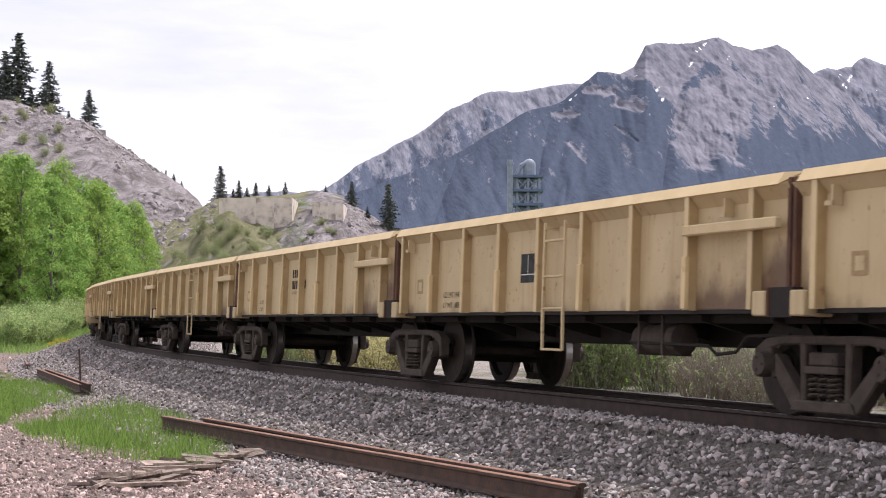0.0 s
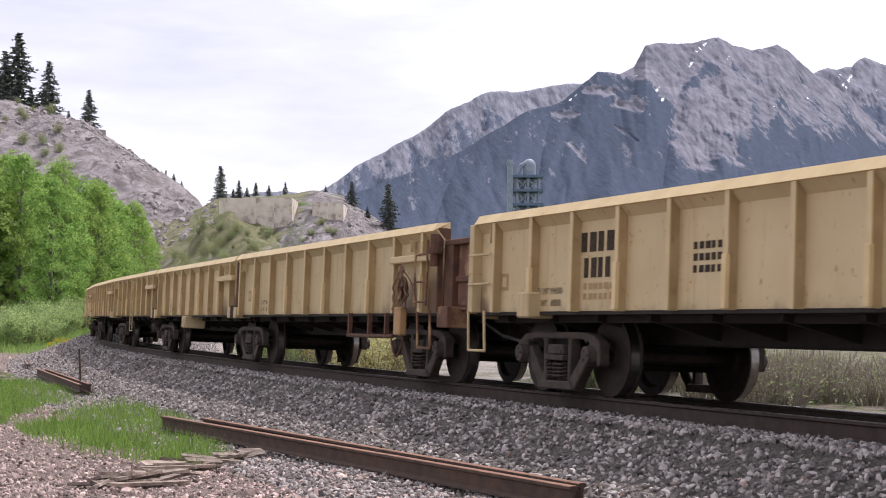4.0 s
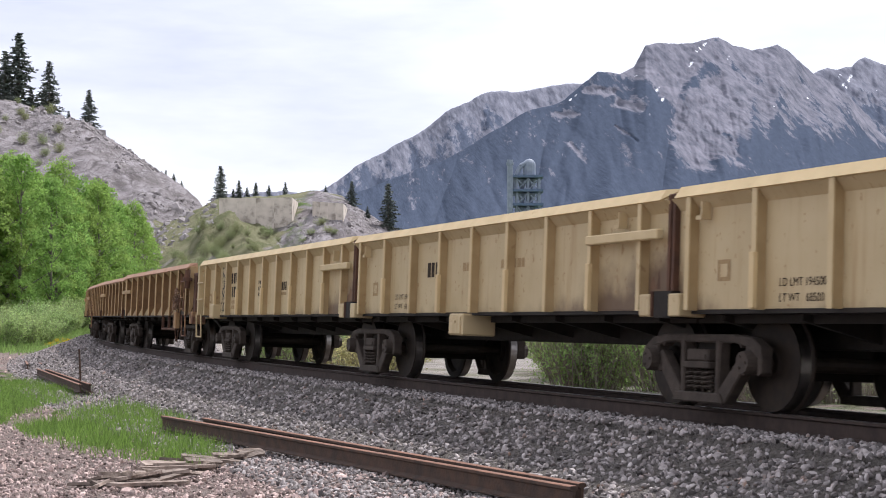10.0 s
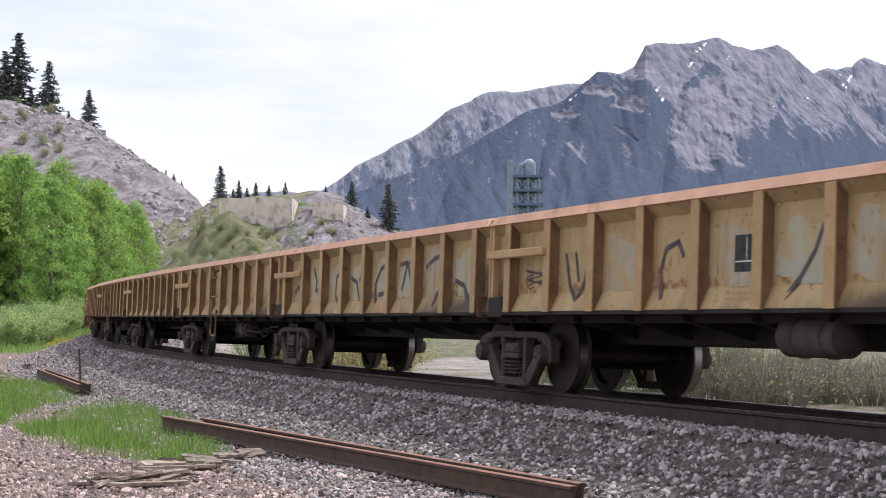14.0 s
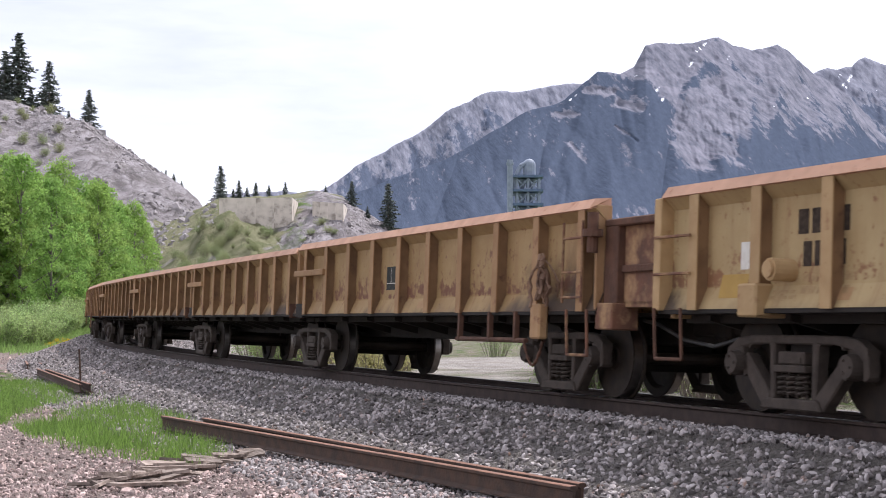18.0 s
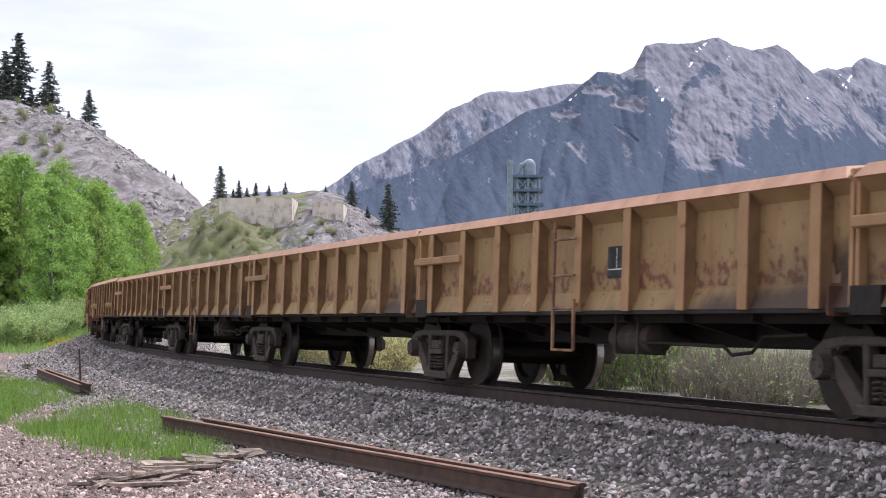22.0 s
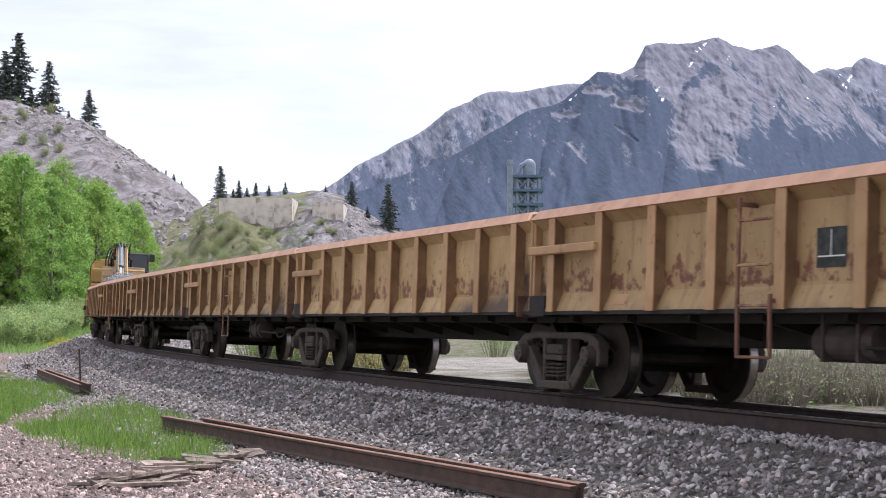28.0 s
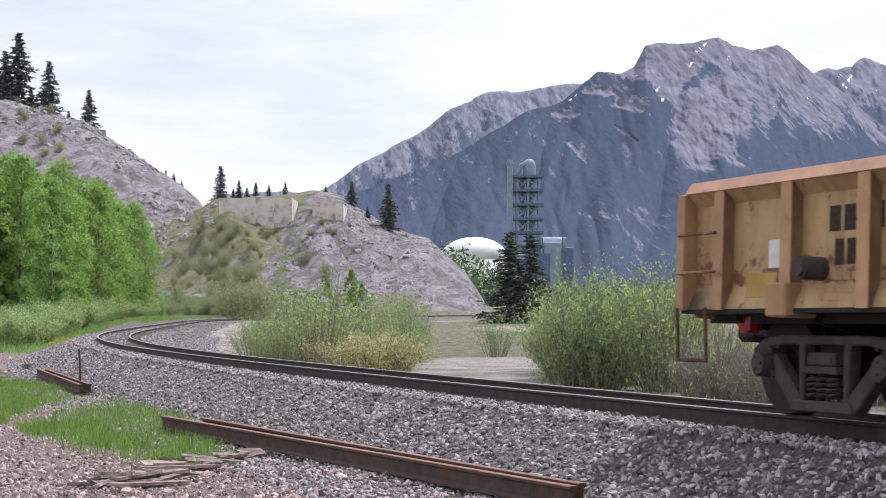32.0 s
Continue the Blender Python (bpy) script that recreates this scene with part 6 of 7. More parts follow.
    mesh.transform(Matrix.Translation((7.85, -0.246, 3.36)) @ Matrix.Rotation(math.pi / 2, 4, "X") @ Matrix.Rotation(0.30, 4, "Z"))
    mesh.materials.clear()
    mesh.materials.append(M["black"])
    me.data = mesh
    rot = Matrix.Translation((10.0, -0.247, 3.34)) @ Matrix.Rotation(0.45, 4, "Y")
    bm = bmesh.new()
    n = 24
    ring = [0.35 + (2 * math.pi - 0.9) * i / n for i in range(n + 1)]
    for a, b in zip(ring, ring[1:]):
        bm.faces.new([bm.verts.new(rot @ Vector((r * math.cos(t), 0, r * math.sin(t)))) for r, t in ((0.11, a), (0.17, a), (0.17, b), (0.11, b))])
    part("company_mark", bm, "blue_logo", boom, "blue ring-shaped company mark")
    bm = bmesh.new()
    for i in range(3):
        bm.faces.new([bm.verts.new(rot @ Vector((0.26 + 0.2 * i + dx, 0, dz))) for dx, dz in ((0, -0.1), (0.15, -0.1), (0.15, 0.07), (0, 0.07))])
    part("company_bar", bm, "steel_mark", boom)
    # the boom is folded down hard over the bucket
    fold = Matrix.Translation((-0.34, 0, -0.14)) @ Matrix.Translation((9.0, 0, 3.8)) @ Matrix.Rotation(radians(-1.0), 4, "Y") @ Matrix.Translation((-9.0, 0, -3.8))
    for ob in ex.children:
        kind = ob.name.split(".")[0]
        if kind in ("boom", "boom_cylinder", "stick", "boom_pipe", "tip_hose", "top_hose", "loose_hose"):
            ob.matrix_basis = fold
        elif kind in ("stick_cylinder", "stick_rod"):
            ob.matrix_basis = Matrix.Translation((0.04, 0, -0.07)) @ fold
        elif kind == "cab":
            ob.location = (-0.75, 0, -0.1)
        elif kind == "hydraulic_hose":
            ob.matrix_basis = Matrix.Translation((-0.36, 0, -0.10))
    RIDERS.append((ex, 530.4, 518.45))


M["yellow_shade"] = material("groove_shade_yellow", (0.30, 0.19, 0.06), (0.24, 0.15, 0.05), 3.0, 0.6)
M["steel_mark"] = material("faded_silver_mark", (0.33, 0.26, 0.14), (0.38, 0.30, 0.16), 8.0, 0.6)
build_excavator()


# ---- plants ----
M["leaf_aspen"] = leaf_material("aspen_leaves", (0.178, 0.270, 0.072), (0.315, 0.475, 0.12), 0.26)
M["leaf_willow"] = leaf_material("willow_leaves", (0.225, 0.30, 0.118), (0.32, 0.43, 0.15), 0.3)
M["leaf_grey"] = leaf_material("grey_green_leaves", (0.26, 0.345, 0.155), (0.40, 0.52, 0.20))
M["leaf_scrub"] = leaf_material("dry_olive_scrub_leaves", (0.225, 0.26, 0.13), (0.30, 0.345, 0.165))
M["leaf_yellow"] = leaf_material("yellow_leaves", (0.38, 0.345, 0.18), (0.45, 0.41, 0.20))
M["flower"] = leaf_material("yellow_flowers", (0.62, 0.46, 0.03), (0.5, 0.4, 0.03), 0.2)
M["needle"] = material("spruce_needles", (0.092, 0.112, 0.100), (0.135, 0.152, 0.128), 0.6, 0.85, island=0.5, spec=0.15)
M["bark"] = material("grey_bark", (0.20, 0.18, 0.15), (0.12, 0.105, 0.09), 4.0, 0.9, bump=0.3, bump_scale=10)
M["twig"] = material("bare_twigs", (0.17, 0.14, 0.115), (0.24, 0.205, 0.17), 6.0, 0.9)
M["grass"] = leaf_material("grass_blades", (0.128, 0.198, 0.048), (0.205, 0.315, 0.068), 0.4)


def leaves(centres, size, rng, droop=0.0):
    """Small bent leaf quads turned every way."""
    n = len(centres)
    a = rng.normal(size=(n, 3))
    a /= np.linalg.norm(a, axis=1, keepdims=True)
    a[:, 2] = a[:, 2] * (1 - droop) - droop
    b = np.cross(a, rng.normal(size=(n, 3)))
    b /= np.linalg.norm(b, axis=1, keepdims=True) + 1e-9
    c = np.cross(a, b)
    s = (size * rng.uniform(0.6, 1.3, n))[:, None]
    v = np.stack([centres - a * s, centres + b * s * 0.45 + c * s * 0.12, centres + a * s, centres - b * s * 0.45 + c * s * 0.12], 1).reshape(-1, 3)
    i = np.arange(n)[:, None] * 4
    f = np.concatenate([np.concatenate([i, i + 1, i + 2], 1), np.concatenate([i, i + 2, i + 3], 1)])
    return v, f


def limbs_mesh(name, starts_ends, mat):
    bm = bmesh.new()
    for p, q, r1, r2 in starts_ends:
        tube(bm, p, q, r1, 5, r2)
    me = bpy.data.meshes.new(name)
    bm.to_mesh(me)
    bm.free()
    me.materials.append(M[mat])
    return me


def aspen(seed, height=13.0, clumps=56):
    """Rounded crown of leafy clumps, each a shell of leaves round the end of a limb."""
    rng = np.random.default_rng(seed)
    g = height / 13.0
    limbs = [((0, 0, -0.3), (0.1, 0, height * 0.5), 0.16 * g, 0.10 * g), ((0.1, 0, height * 0.5), (0.0, 0.1, height * 0.95), 0.10 * g, 0.02 * g)]
    pts = []
    for k in range(clumps):
        t = 0.08 + 0.90 * (k + rng.random()) / clumps
        rad = 2.7 * g * math.sin(math.pi * min(1, 0.20 + 0.78 * t)) ** 0.8
        an = k * 2.4 + rng.uniform(-0.5, 0.5)
        r = rad * rng.uniform(0.35, 1.0)
        c = np.array([math.cos(an) * r, math.sin(an) * r, t * height - 0.2])
        if k % 2 == 0:
            limbs.append(((0.05, 0.05, max(0.4, c[2] - 1.6 * g)), tuple(c), 0.05 * g, 0.012 * g))
        n = int(rng.integers(6200, 8200) / clumps)
        d = rng.normal(size=(n, 3))
        d /= np.linalg.norm(d, axis=1, keepdims=True)
        d[:, 2] = np.where(d[:, 2] < -0.2, d[:, 2] * -0.5, d[:, 2])
        size = g * rng.uniform(0.75, 1.3) * (34 / clumps) ** 0.33
        pts.append(c + d * rng.uniform(0.55, 1.05, n)[:, None] * np.array([size * 0.9, size * 0.9, size * 0.95]))
    pts = np.concatenate(pts)
    pts = pts[pts[:, 2] > 0.2]
    v, f = leaves(pts, 0.142 * g ** 0.5, rng)
    return limbs_mesh("trunk", limbs, "bark"), tri_mesh("crown", v, f)


def shrub(seed, height=2.6, width=1.6, count=3000, leaf=0.055, sparse=1.0, stems=34):
    """A bush of many upright shoots with small leaves along them; the outline stays ragged."""
    rng = np.random.default_rng(seed)
    limbs, pts = [], []
    for k in range(stems):
        an, sp = rng.uniform(0, 2 * math.pi), rng.uniform(0.02, 1.0) ** 0.6
        tip = np.array([math.cos(an) * width * sp, math.sin(an) * width * sp, height * rng.uniform(0.6, 1.08) * (1.0 - 0.38 * sp * sp)])
        base = np.array([math.cos(an) * 0.32 * width * sp, math.sin(an) * 0.32 * width * sp, -0.1])
        mid = base * 0.5 + tip * 0.5 + np.array([0, 0, height * 0.08]) + rng.normal(size=3) * 0.06
        limbs += [(tuple(base), tuple(mid), 0.018, 0.011), (tuple(mid), tuple(tip), 0.011, 0.003)]
        ends = [(mid, tip)]
        for j in range(4):
            q = base + (tip - base) * rng.uniform(0.3, 0.85)
            e = q + np.array([rng.normal() * 0.24, rng.normal() * 0.24, rng.uniform(0.15, 0.55)]) * height / 2.7
            limbs.append((tuple(q), tuple(e), 0.007, 0.002))
            ends.append((q, e))
        for p, e in ends:
            n = int(count / stems / 5)
            tt = rng.uniform(0.1, 1.08, n)[:, None]
            pts.append(p + (e - p) * tt + rng.normal(size=(n, 3)) * 0.075 * sparse * height / 2.7)
        n = int(count / stems / 2.5)
        pts.append(base + (mid - base) * rng.uniform(0.05, 1, n)[:, None] + rng.normal(size=(n, 3)) * np.array([0.2, 0.2, 0.1]) * height / 2.7)
    pts = np.concatenate(pts)
    pts = pts[pts[:, 2] > 0.02]
    v, f = leaves(pts, leaf, rng)
    return limbs_mesh("stem", limbs, "twig"), tri_mesh("foliage", v, f)


def spruce(seed, height=12.0, spread=2.3):
    rng = np.random.default_rng(seed)
    limbs = [((0, 0, -0.5), (0, 0, height), 0.17, 0.02)]
    pts = []
    z = height * 0.06
    while z < height:
        t = z / height
        rad = spread * (1 - t) ** 0.85 * rng.uniform(0.55, 1.15) + 0.08
        for k in range(int(6 + 4 * (1 - t))):
            an = rng.uniform(0, 2 * math.pi)
            r = rad * rng.uniform(0.6, 1.1)
            tip = np.array([math.cos(an) * r, math.sin(an) * r, z - r * 0.28])
            if k < 3:
                limbs.append(((0, 0, z), tuple(tip), 0.03, 0.008))
            n = int(6 + 12 * r)
            tt = rng.uniform(0.15, 1.05, n)[:, None]
            pts.append(np.array([0, 0, z]) + (tip - np.array([0, 0, z])) * tt + rng.normal(size=(n, 3)) * np.array([0.10, 0.10, 0.07]))
        z += height * 0.034
    v, f = leaves(np.concatenate(pts), 0.22, rng, droop=0.25)
    return limbs_mesh("trunk", limbs, "bark"), tri_mesh("crown", v, f)


def plant(name, meshes, mats, label, category, group, x, y, scale=1.0, turn=0.0, sink=0.05, z=None, wide=1.0, names=("trunk", "crown"), tall=1.0):
    th = tagged(new(name), label, category, group=group)
    for nm, me, mt in zip(names, meshes, mats):
        ob = part(nm, me, None, th)
        if not me.materials:
            me.materials.append(M[mt])
    th.matrix_basis = Matrix.Translation((x, y, (floor_at(x, y) if z is None else z) - sink)) @ Matrix.Rotation(turn, 4, "Z") @ Matrix.Diagonal((scale * wide, scale * wide, scale * tall, 1))
    return th


def plant_everything():
    rng = random.Random(5)
    asp = [aspen(100 + i) for i in range(5)]
    n = 0
    for s0, l0, l1, num in ((112, 8.5, 18, 12), (124, 7, 16, 16), (138, 6.5, 16, 16), (152, 6, 16, 14), (168, 6, 16, 12), (182, 7, 16, 8)):
        for i in range(num):
            s, lat = s0 + rng.uniform(-6, 6), l0 + (l1 - l0) * (i + rng.random()) / num
            x, y = along(np.array([s]), np.array([lat]))
            plant("aspen_tree", asp[n % 5], ("bark", "leaf_aspen"), "fresh green aspen tree in a dense roadside stand", "tree", "aspen trees by the bend",
                  float(x[0]), float(y[0]), rng.uniform(0.80, 1.03), rng.uniform(0, 6.28))
            n += 1
    wil = [shrub(200 + i, 3.0, 1.7, 1500, 0.052, 1.3) for i in range(5)]
    grey = [shrub(230 + i, 2.3, 1.7, 3000, 0.075, 1.6) for i in range(3)]
    yel = [shrub(240, 1.5, 1.9, 3600, 0.05, 2.2)]
    bare = [shrub(250, 1.9, 1.0, 520, 0.045, 1.2, 60)]
    tall = [shrub(260 + i, 4.6, 2.4, 1900, 0.105, 2.3) for i in range(3)]
    for i in range(26):
        s, lat = 84 + 34 * (i + rng.random()) / 26, rng.uniform(4.6, 9.5)
        x, y = along(np.array([s]), np.array([lat]))
        plant("willow_shrub", grey[i % 3], ("twig", "leaf_grey"), "pale grey-green shrub at the edge of the trees", "shrub", "shrubs by the bend",
              float(x[0]), float(y[0]), rng.uniform(0.7, 1.1), rng.uniform(0, 6.28), names=("stem", "foliage"))
    # bushes on the far side of the line
    spots = []
    for i in range(64):
        y = 33 + 62 * rng.random() ** 1.1
        lo, hi = (455, 1230) if y > 52 else (1000, 1560) if y < 44 else (975, 1300)
        spots.append((rng.uniform(lo, hi), y))
    for i in range(15):
        spots.append((rng.uniform(985, 1250), rng.uniform(36, 52)))
    for i in range(14):
        spots.append((rng.uniform(445, 740), rng.uniform(60, 78)))
    k = 0
    for px, y in spots:
        x = (px - 784) / 2882 * y
        off = float(to_track(np.array([x]), np.array([y]))[3][0])
        if off > -4.2 or (740 < px < 955 and y < 100):
            continue
        h = rng.uniform(0.75, 1.2)
        if px > 1225 and y < 60:
            if rng.random() < 0.45:
                plant("bare_bush", bare[0], ("twig", "leaf_scrub"), "mostly bare grey-brown bush behind the railway line", "bush", "bare bushes", x, y, rng.uniform(0.4, 0.75), px, names=("stem", "foliage"))
            if rng.random() < 0.82:
                continue
            h *= 0.6
        plant("willow_bush", wil[k % 5], ("twig", "leaf_willow"), "leafy willow bush with bare stems behind the railway line", "bush", "willow bushes behind the line",
              x, y, h * rng.uniform(0.62, 1.12), rng.uniform(0, 6.28), names=("stem", "foliage"), wide=rng.uniform(0.72, 1.15))
        k += 1
    for px, y, sc in ((620, 53, 0.95), (665, 51, 1.0), (700, 53, 0.9)):
        plant("yellow_bush", yel[0], ("twig", "leaf_yellow"), "low yellow-leaved bush behind the railway line", "bush", "", (px - 784) / 2882 * y, y, sc, px, names=("stem", "foliage"))
    for px, y, sc in ((1265, 31, 0.95), (1235, 32, 0.8), (1300, 33, 0.9)):
        plant("bare_bush", bare[0], ("twig", "leaf_scrub"), "mostly bare grey-brown bush behind the railway line", "bush", "bare bushes", (px - 784) / 2882 * y, y, sc, px, names=("stem", "foliage"))
    plant("willow_bush", wil[1], ("twig", "leaf_willow"), "upright green bush beside the pale track", "bush", "willow bushes behind the line", (878 - 784) / 2882 * 78, 78, 0.85, 1.0, names=("stem", "foliage"))
    # scrub trees on the slopes between the hills
    small = [aspen(120 + i, 6.0, 90) for i in range(2)]
    for px, y, sc in ((622, 300, 1.15), (580, 303, 0.7), (640, 302, 0.6)):
        plant("aspen_tree", small[k % 2], ("bark", "leaf_aspen"), "young green aspen at the foot of the rock face", "tree", "", (px - 784) / 2882 * y, y, sc, k)
        k += 1
    for i in range(115):
        y = rng.uniform(250, 350)
        px = rng.uniform(300, 492) if y > 275 else rng.uniform(330, 470)
        x = (px - 784) / 2882 * y
        if float(to_track(np.array([x]), np.array([y]))[3][0]) < 5:
            continue
        plant("scrub_tree", tall[k % 3], ("twig", "leaf_scrub"), "thin scrubby tree on the rocky slope", "tree", "scrub trees on the slope", x, y, rng.uniform(0.25, 0.8), rng.uniform(0, 6.28), names=("stem", "foliage"))
        k += 1
    for px, y, sc in ((430, 214, 1.35), (455, 216, 1.3), (405, 222, 1.2), (480, 220, 1.0), (538, 330, 0.8), (575, 318, 0.8)):
        x = (px - 784) / 2882 * y
        plant("scrub_tree", tall[k % 3], ("twig", "leaf_scrub"), "thin scrubby tree on the rocky slope", "tree", "scrub trees on the slope", x, y, sc, rng.uniform(0, 6.28), names=("stem", "foliage"))
        k += 1
    for i in range(34):
        y = rng.uniform(29, 50)
        px = rng.uniform(1300, 1680)
        x = (px - 784) / 2882 * y
        if float(to_track(np.array([x]), np.array([y]))[3][0]) > -4.0:
            continue
        plant("bare_bush", bare[0], ("twig", "leaf_scrub"), "mostly bare grey-brown bush behind the railway line", "bush", "bare bushes", x, y, rng.uniform(0.35, 0.7), px, names=("stem", "foliage"), wide=1.5)
    for i in range(14):
        y = rng.uniform(405, 462)
        x = (rng.uniform(-10, 120) - 784) / 2882 * y
        plant("scrub_tree", tall[i % 3], ("twig", "leaf_scrub"), "low scrub on the bare rock hill", "shrub", "scrub on the rock hill", x, y, rng.uniform(0.4, 0.8), i, names=("stem", "foliage"))
    # undergrowth at the feet of the aspens, and dark brush on the rock face
    for i in range(44):
        x, y = along(np.array([104 + 84 * (i + rng.random()) / 44]), np.array([rng.uniform(4.8, 7.2)]))
        plant("willow_shrub", grey[i % 3], ("twig", "leaf_grey"), "pale grey-green shrub at the edge of the trees", "shrub", "shrubs by the bend",
              float(x[0]), float(y[0]), rng.uniform(0.5, 1.15), rng.uniform(0, 6.28), names=("stem", "foliage"))
    for px, y, sc in ((566, 352, 0.75), (580, 346, 0.6), (590, 350, 0.55), (600, 341, 0.7), (612, 338, 0.5), (548, 345, 0.6), (640, 330, 0.45), (536, 338, 0.5)):
        plant("scrub_tree", tall[i % 3], ("twig", "leaf_scrub"), "dark low brush clinging to the rock face", "shrub", "brush on the rock face", (px - 784) / 2882 * y, y, sc, px, names=("stem", "foliage"), tall=0.6)
    spr = [spruce(300 + i) for i in range(4)]
    # px, base height by the ground, distance, height
    for px, y, h in ((28, 470, 22.5), (4, 468, 16), (83, 470, 16.5), (50, 470, 8), (154, 470, 11.5), (118, 470, 3.4), (306, 470, 2.6), (292, 470, 2.2), (320, 470, 2.0),
                     (389, 396, 8.6), (422, 398, 5.0), (452, 398, 4.4), (475, 398, 3.4), (504, 396, 3.8), (436, 398, 3.4), (412, 398, 3.0), (622, 384, 6.2), (687, 376, 11.2), (650, 380, 3.0), (576, 394, 2.0),
                     (903, 235, 13.6), (938, 240, 13.2)):
        x = (px - 784) / 2882 * y
        plant("spruce_tree", spr[k % 4], ("bark", "needle"), "dark pointed spruce tree standing on the ridge" if y > 250 else "dark spruce tree beyond the bushes", "tree", "spruce trees",
              x, y, h / 12.0, rng.uniform(0, 6.28), sink=0.3, wide=2.3 if y < 250 else 1.9 if h > 3.6 else 2.1)
        k += 1


plant_everything()


def grass_field():
    rng = np.random.default_rng(31)
    n = 95000
    y = 16 + 30 * rng.random(n)
    x = y * rng.uniform(-0.30, -0.05, n)
    keep = rng.random(n) < np.maximum(grass_amount(x, y), 0) ** 1.4
    off = to_track(x, y)[0]
    keep &= off > 3.4
    x, y = x[keep], y[keep]
    z = ground_height(x, y)
    h = rng.uniform(0.06, 0.20, len(x))
    lean = rng.normal(size=(len(x), 2)) * 0.06
    an = rng.uniform(0, 3.14, len(x))
    w = 0.008
    p = np.stack([x, y, z - 0.01], -1)
    d = np.stack([np.cos(an) * w, np.sin(an) * w, 0 * an], -1)
    tip = p + np.stack([lean[:, 0], lean[:, 1], h], -1)
    v = np.stack([p - d, p + d, tip], 1).reshape(-1, 3)
    f = np.arange(len(v)).reshape(-1, 3)
    tagged(part("grass", tri_mesh("grass", v, f), "grass"), "fresh green grass growing through the gravel", "grass", kind="stuff")


grass_field()


def weed_verge():
    """Tall light weeds between the outer edge of the ballast and the trees."""
    rng = np.random.default_rng(35)
    n = 52000
    s = 62 + 130 * rng.random(n) ** 1.3
    lat = 3.0 + 9.0 * rng.random(n) ** 1.6
    x, y = along(s, lat)
    keep = rng.random(n) < np.clip(0.75 + 0.9 * fractal(x, y, 4.0, 3, 52), 0.05, 1) * step(2.9, 4.2, lat) * step(74, 86, s)
    x, y, lat = x[keep], y[keep], lat[keep]
    n = len(x)
    h = rng.uniform(0.12, 0.38, n) + rng.random(n) ** 3 * 0.7 * step(4.5, 7.0, lat)
    an = rng.uniform(0, 3.14, n)
    p = np.stack([x, y, ground_height(x, y) - 0.02], -1)
    d = np.stack([np.cos(an), np.sin(an), 0 * an], -1) * 0.026
    tip = p + np.stack([rng.normal(size=n) * 0.09, rng.normal(size=n) * 0.09, h], -1)
    v = np.stack([p - d, p + d, tip], 1).reshape(-1, 3)
    tagged(part("weeds", tri_mesh("weeds", v, np.arange(len(v)).reshape(-1, 3)), "weed"), "tall pale green weeds along the edge of the ballast", "weeds", kind="stuff")


M["weed"] = leaf_material("weed_blades", (0.185, 0.275, 0.092), (0.28, 0.42, 0.125), 0.35)
weed_verge()


def flower_patch():
    rng = np.random.default_rng(33)
    n = 1500
    s, lat = rng.uniform(86, 97, n), rng.uniform(2.9, 4.4, n)
    x, y = along(s, lat)
    pts = np.stack([x, y, ground_height(x, y) + rng.uniform(0.02, 0.16, n)], -1)
    v, f = leaves(pts, 0.05, rng)
    tagged(part("flower_patch", tri_mesh("flower_patch", v, f), "flower"), "low yellow flowers beside the bend of the track", "flowers", kind="stuff")


flower_patch()


# ---- broken rock on the two hills ----
def broken_rock(name, px0, px1, y0, y1, count, low, big, label, seed):
    rng = np.random.default_rng(seed)
    y = rng.uniform(y0, y1, count)
    x = (rng.uniform(px0, px1, count) - 784) / 2882 * y
    z = ground_height(x, y)
    keep = (z > low) & (fractal(x, z * 2.0, 14, 3, seed) > 0.04)
    x, y, z = x[keep], y[keep], z[keep]
    size = 0.22 + big * rng.random(len(x)) ** 4
    tagged(part(name, rocks_mesh(name, np.stack([x, y, z - size * 0.38], -1), size, seed, 0.55), "hill_rock"), label, "rocks", kind="stuff")


broken_rock("broken_rock", -20, 385, 345, 468, 3400, 14.0, 1.7, "broken grey limestone blocks on the bare hill", 81)
broken_rock("broken_rock", 470, 850, 285, 386, 2300, 3.0, 1.2, "broken grey limestone blocks on the rock face", 82)


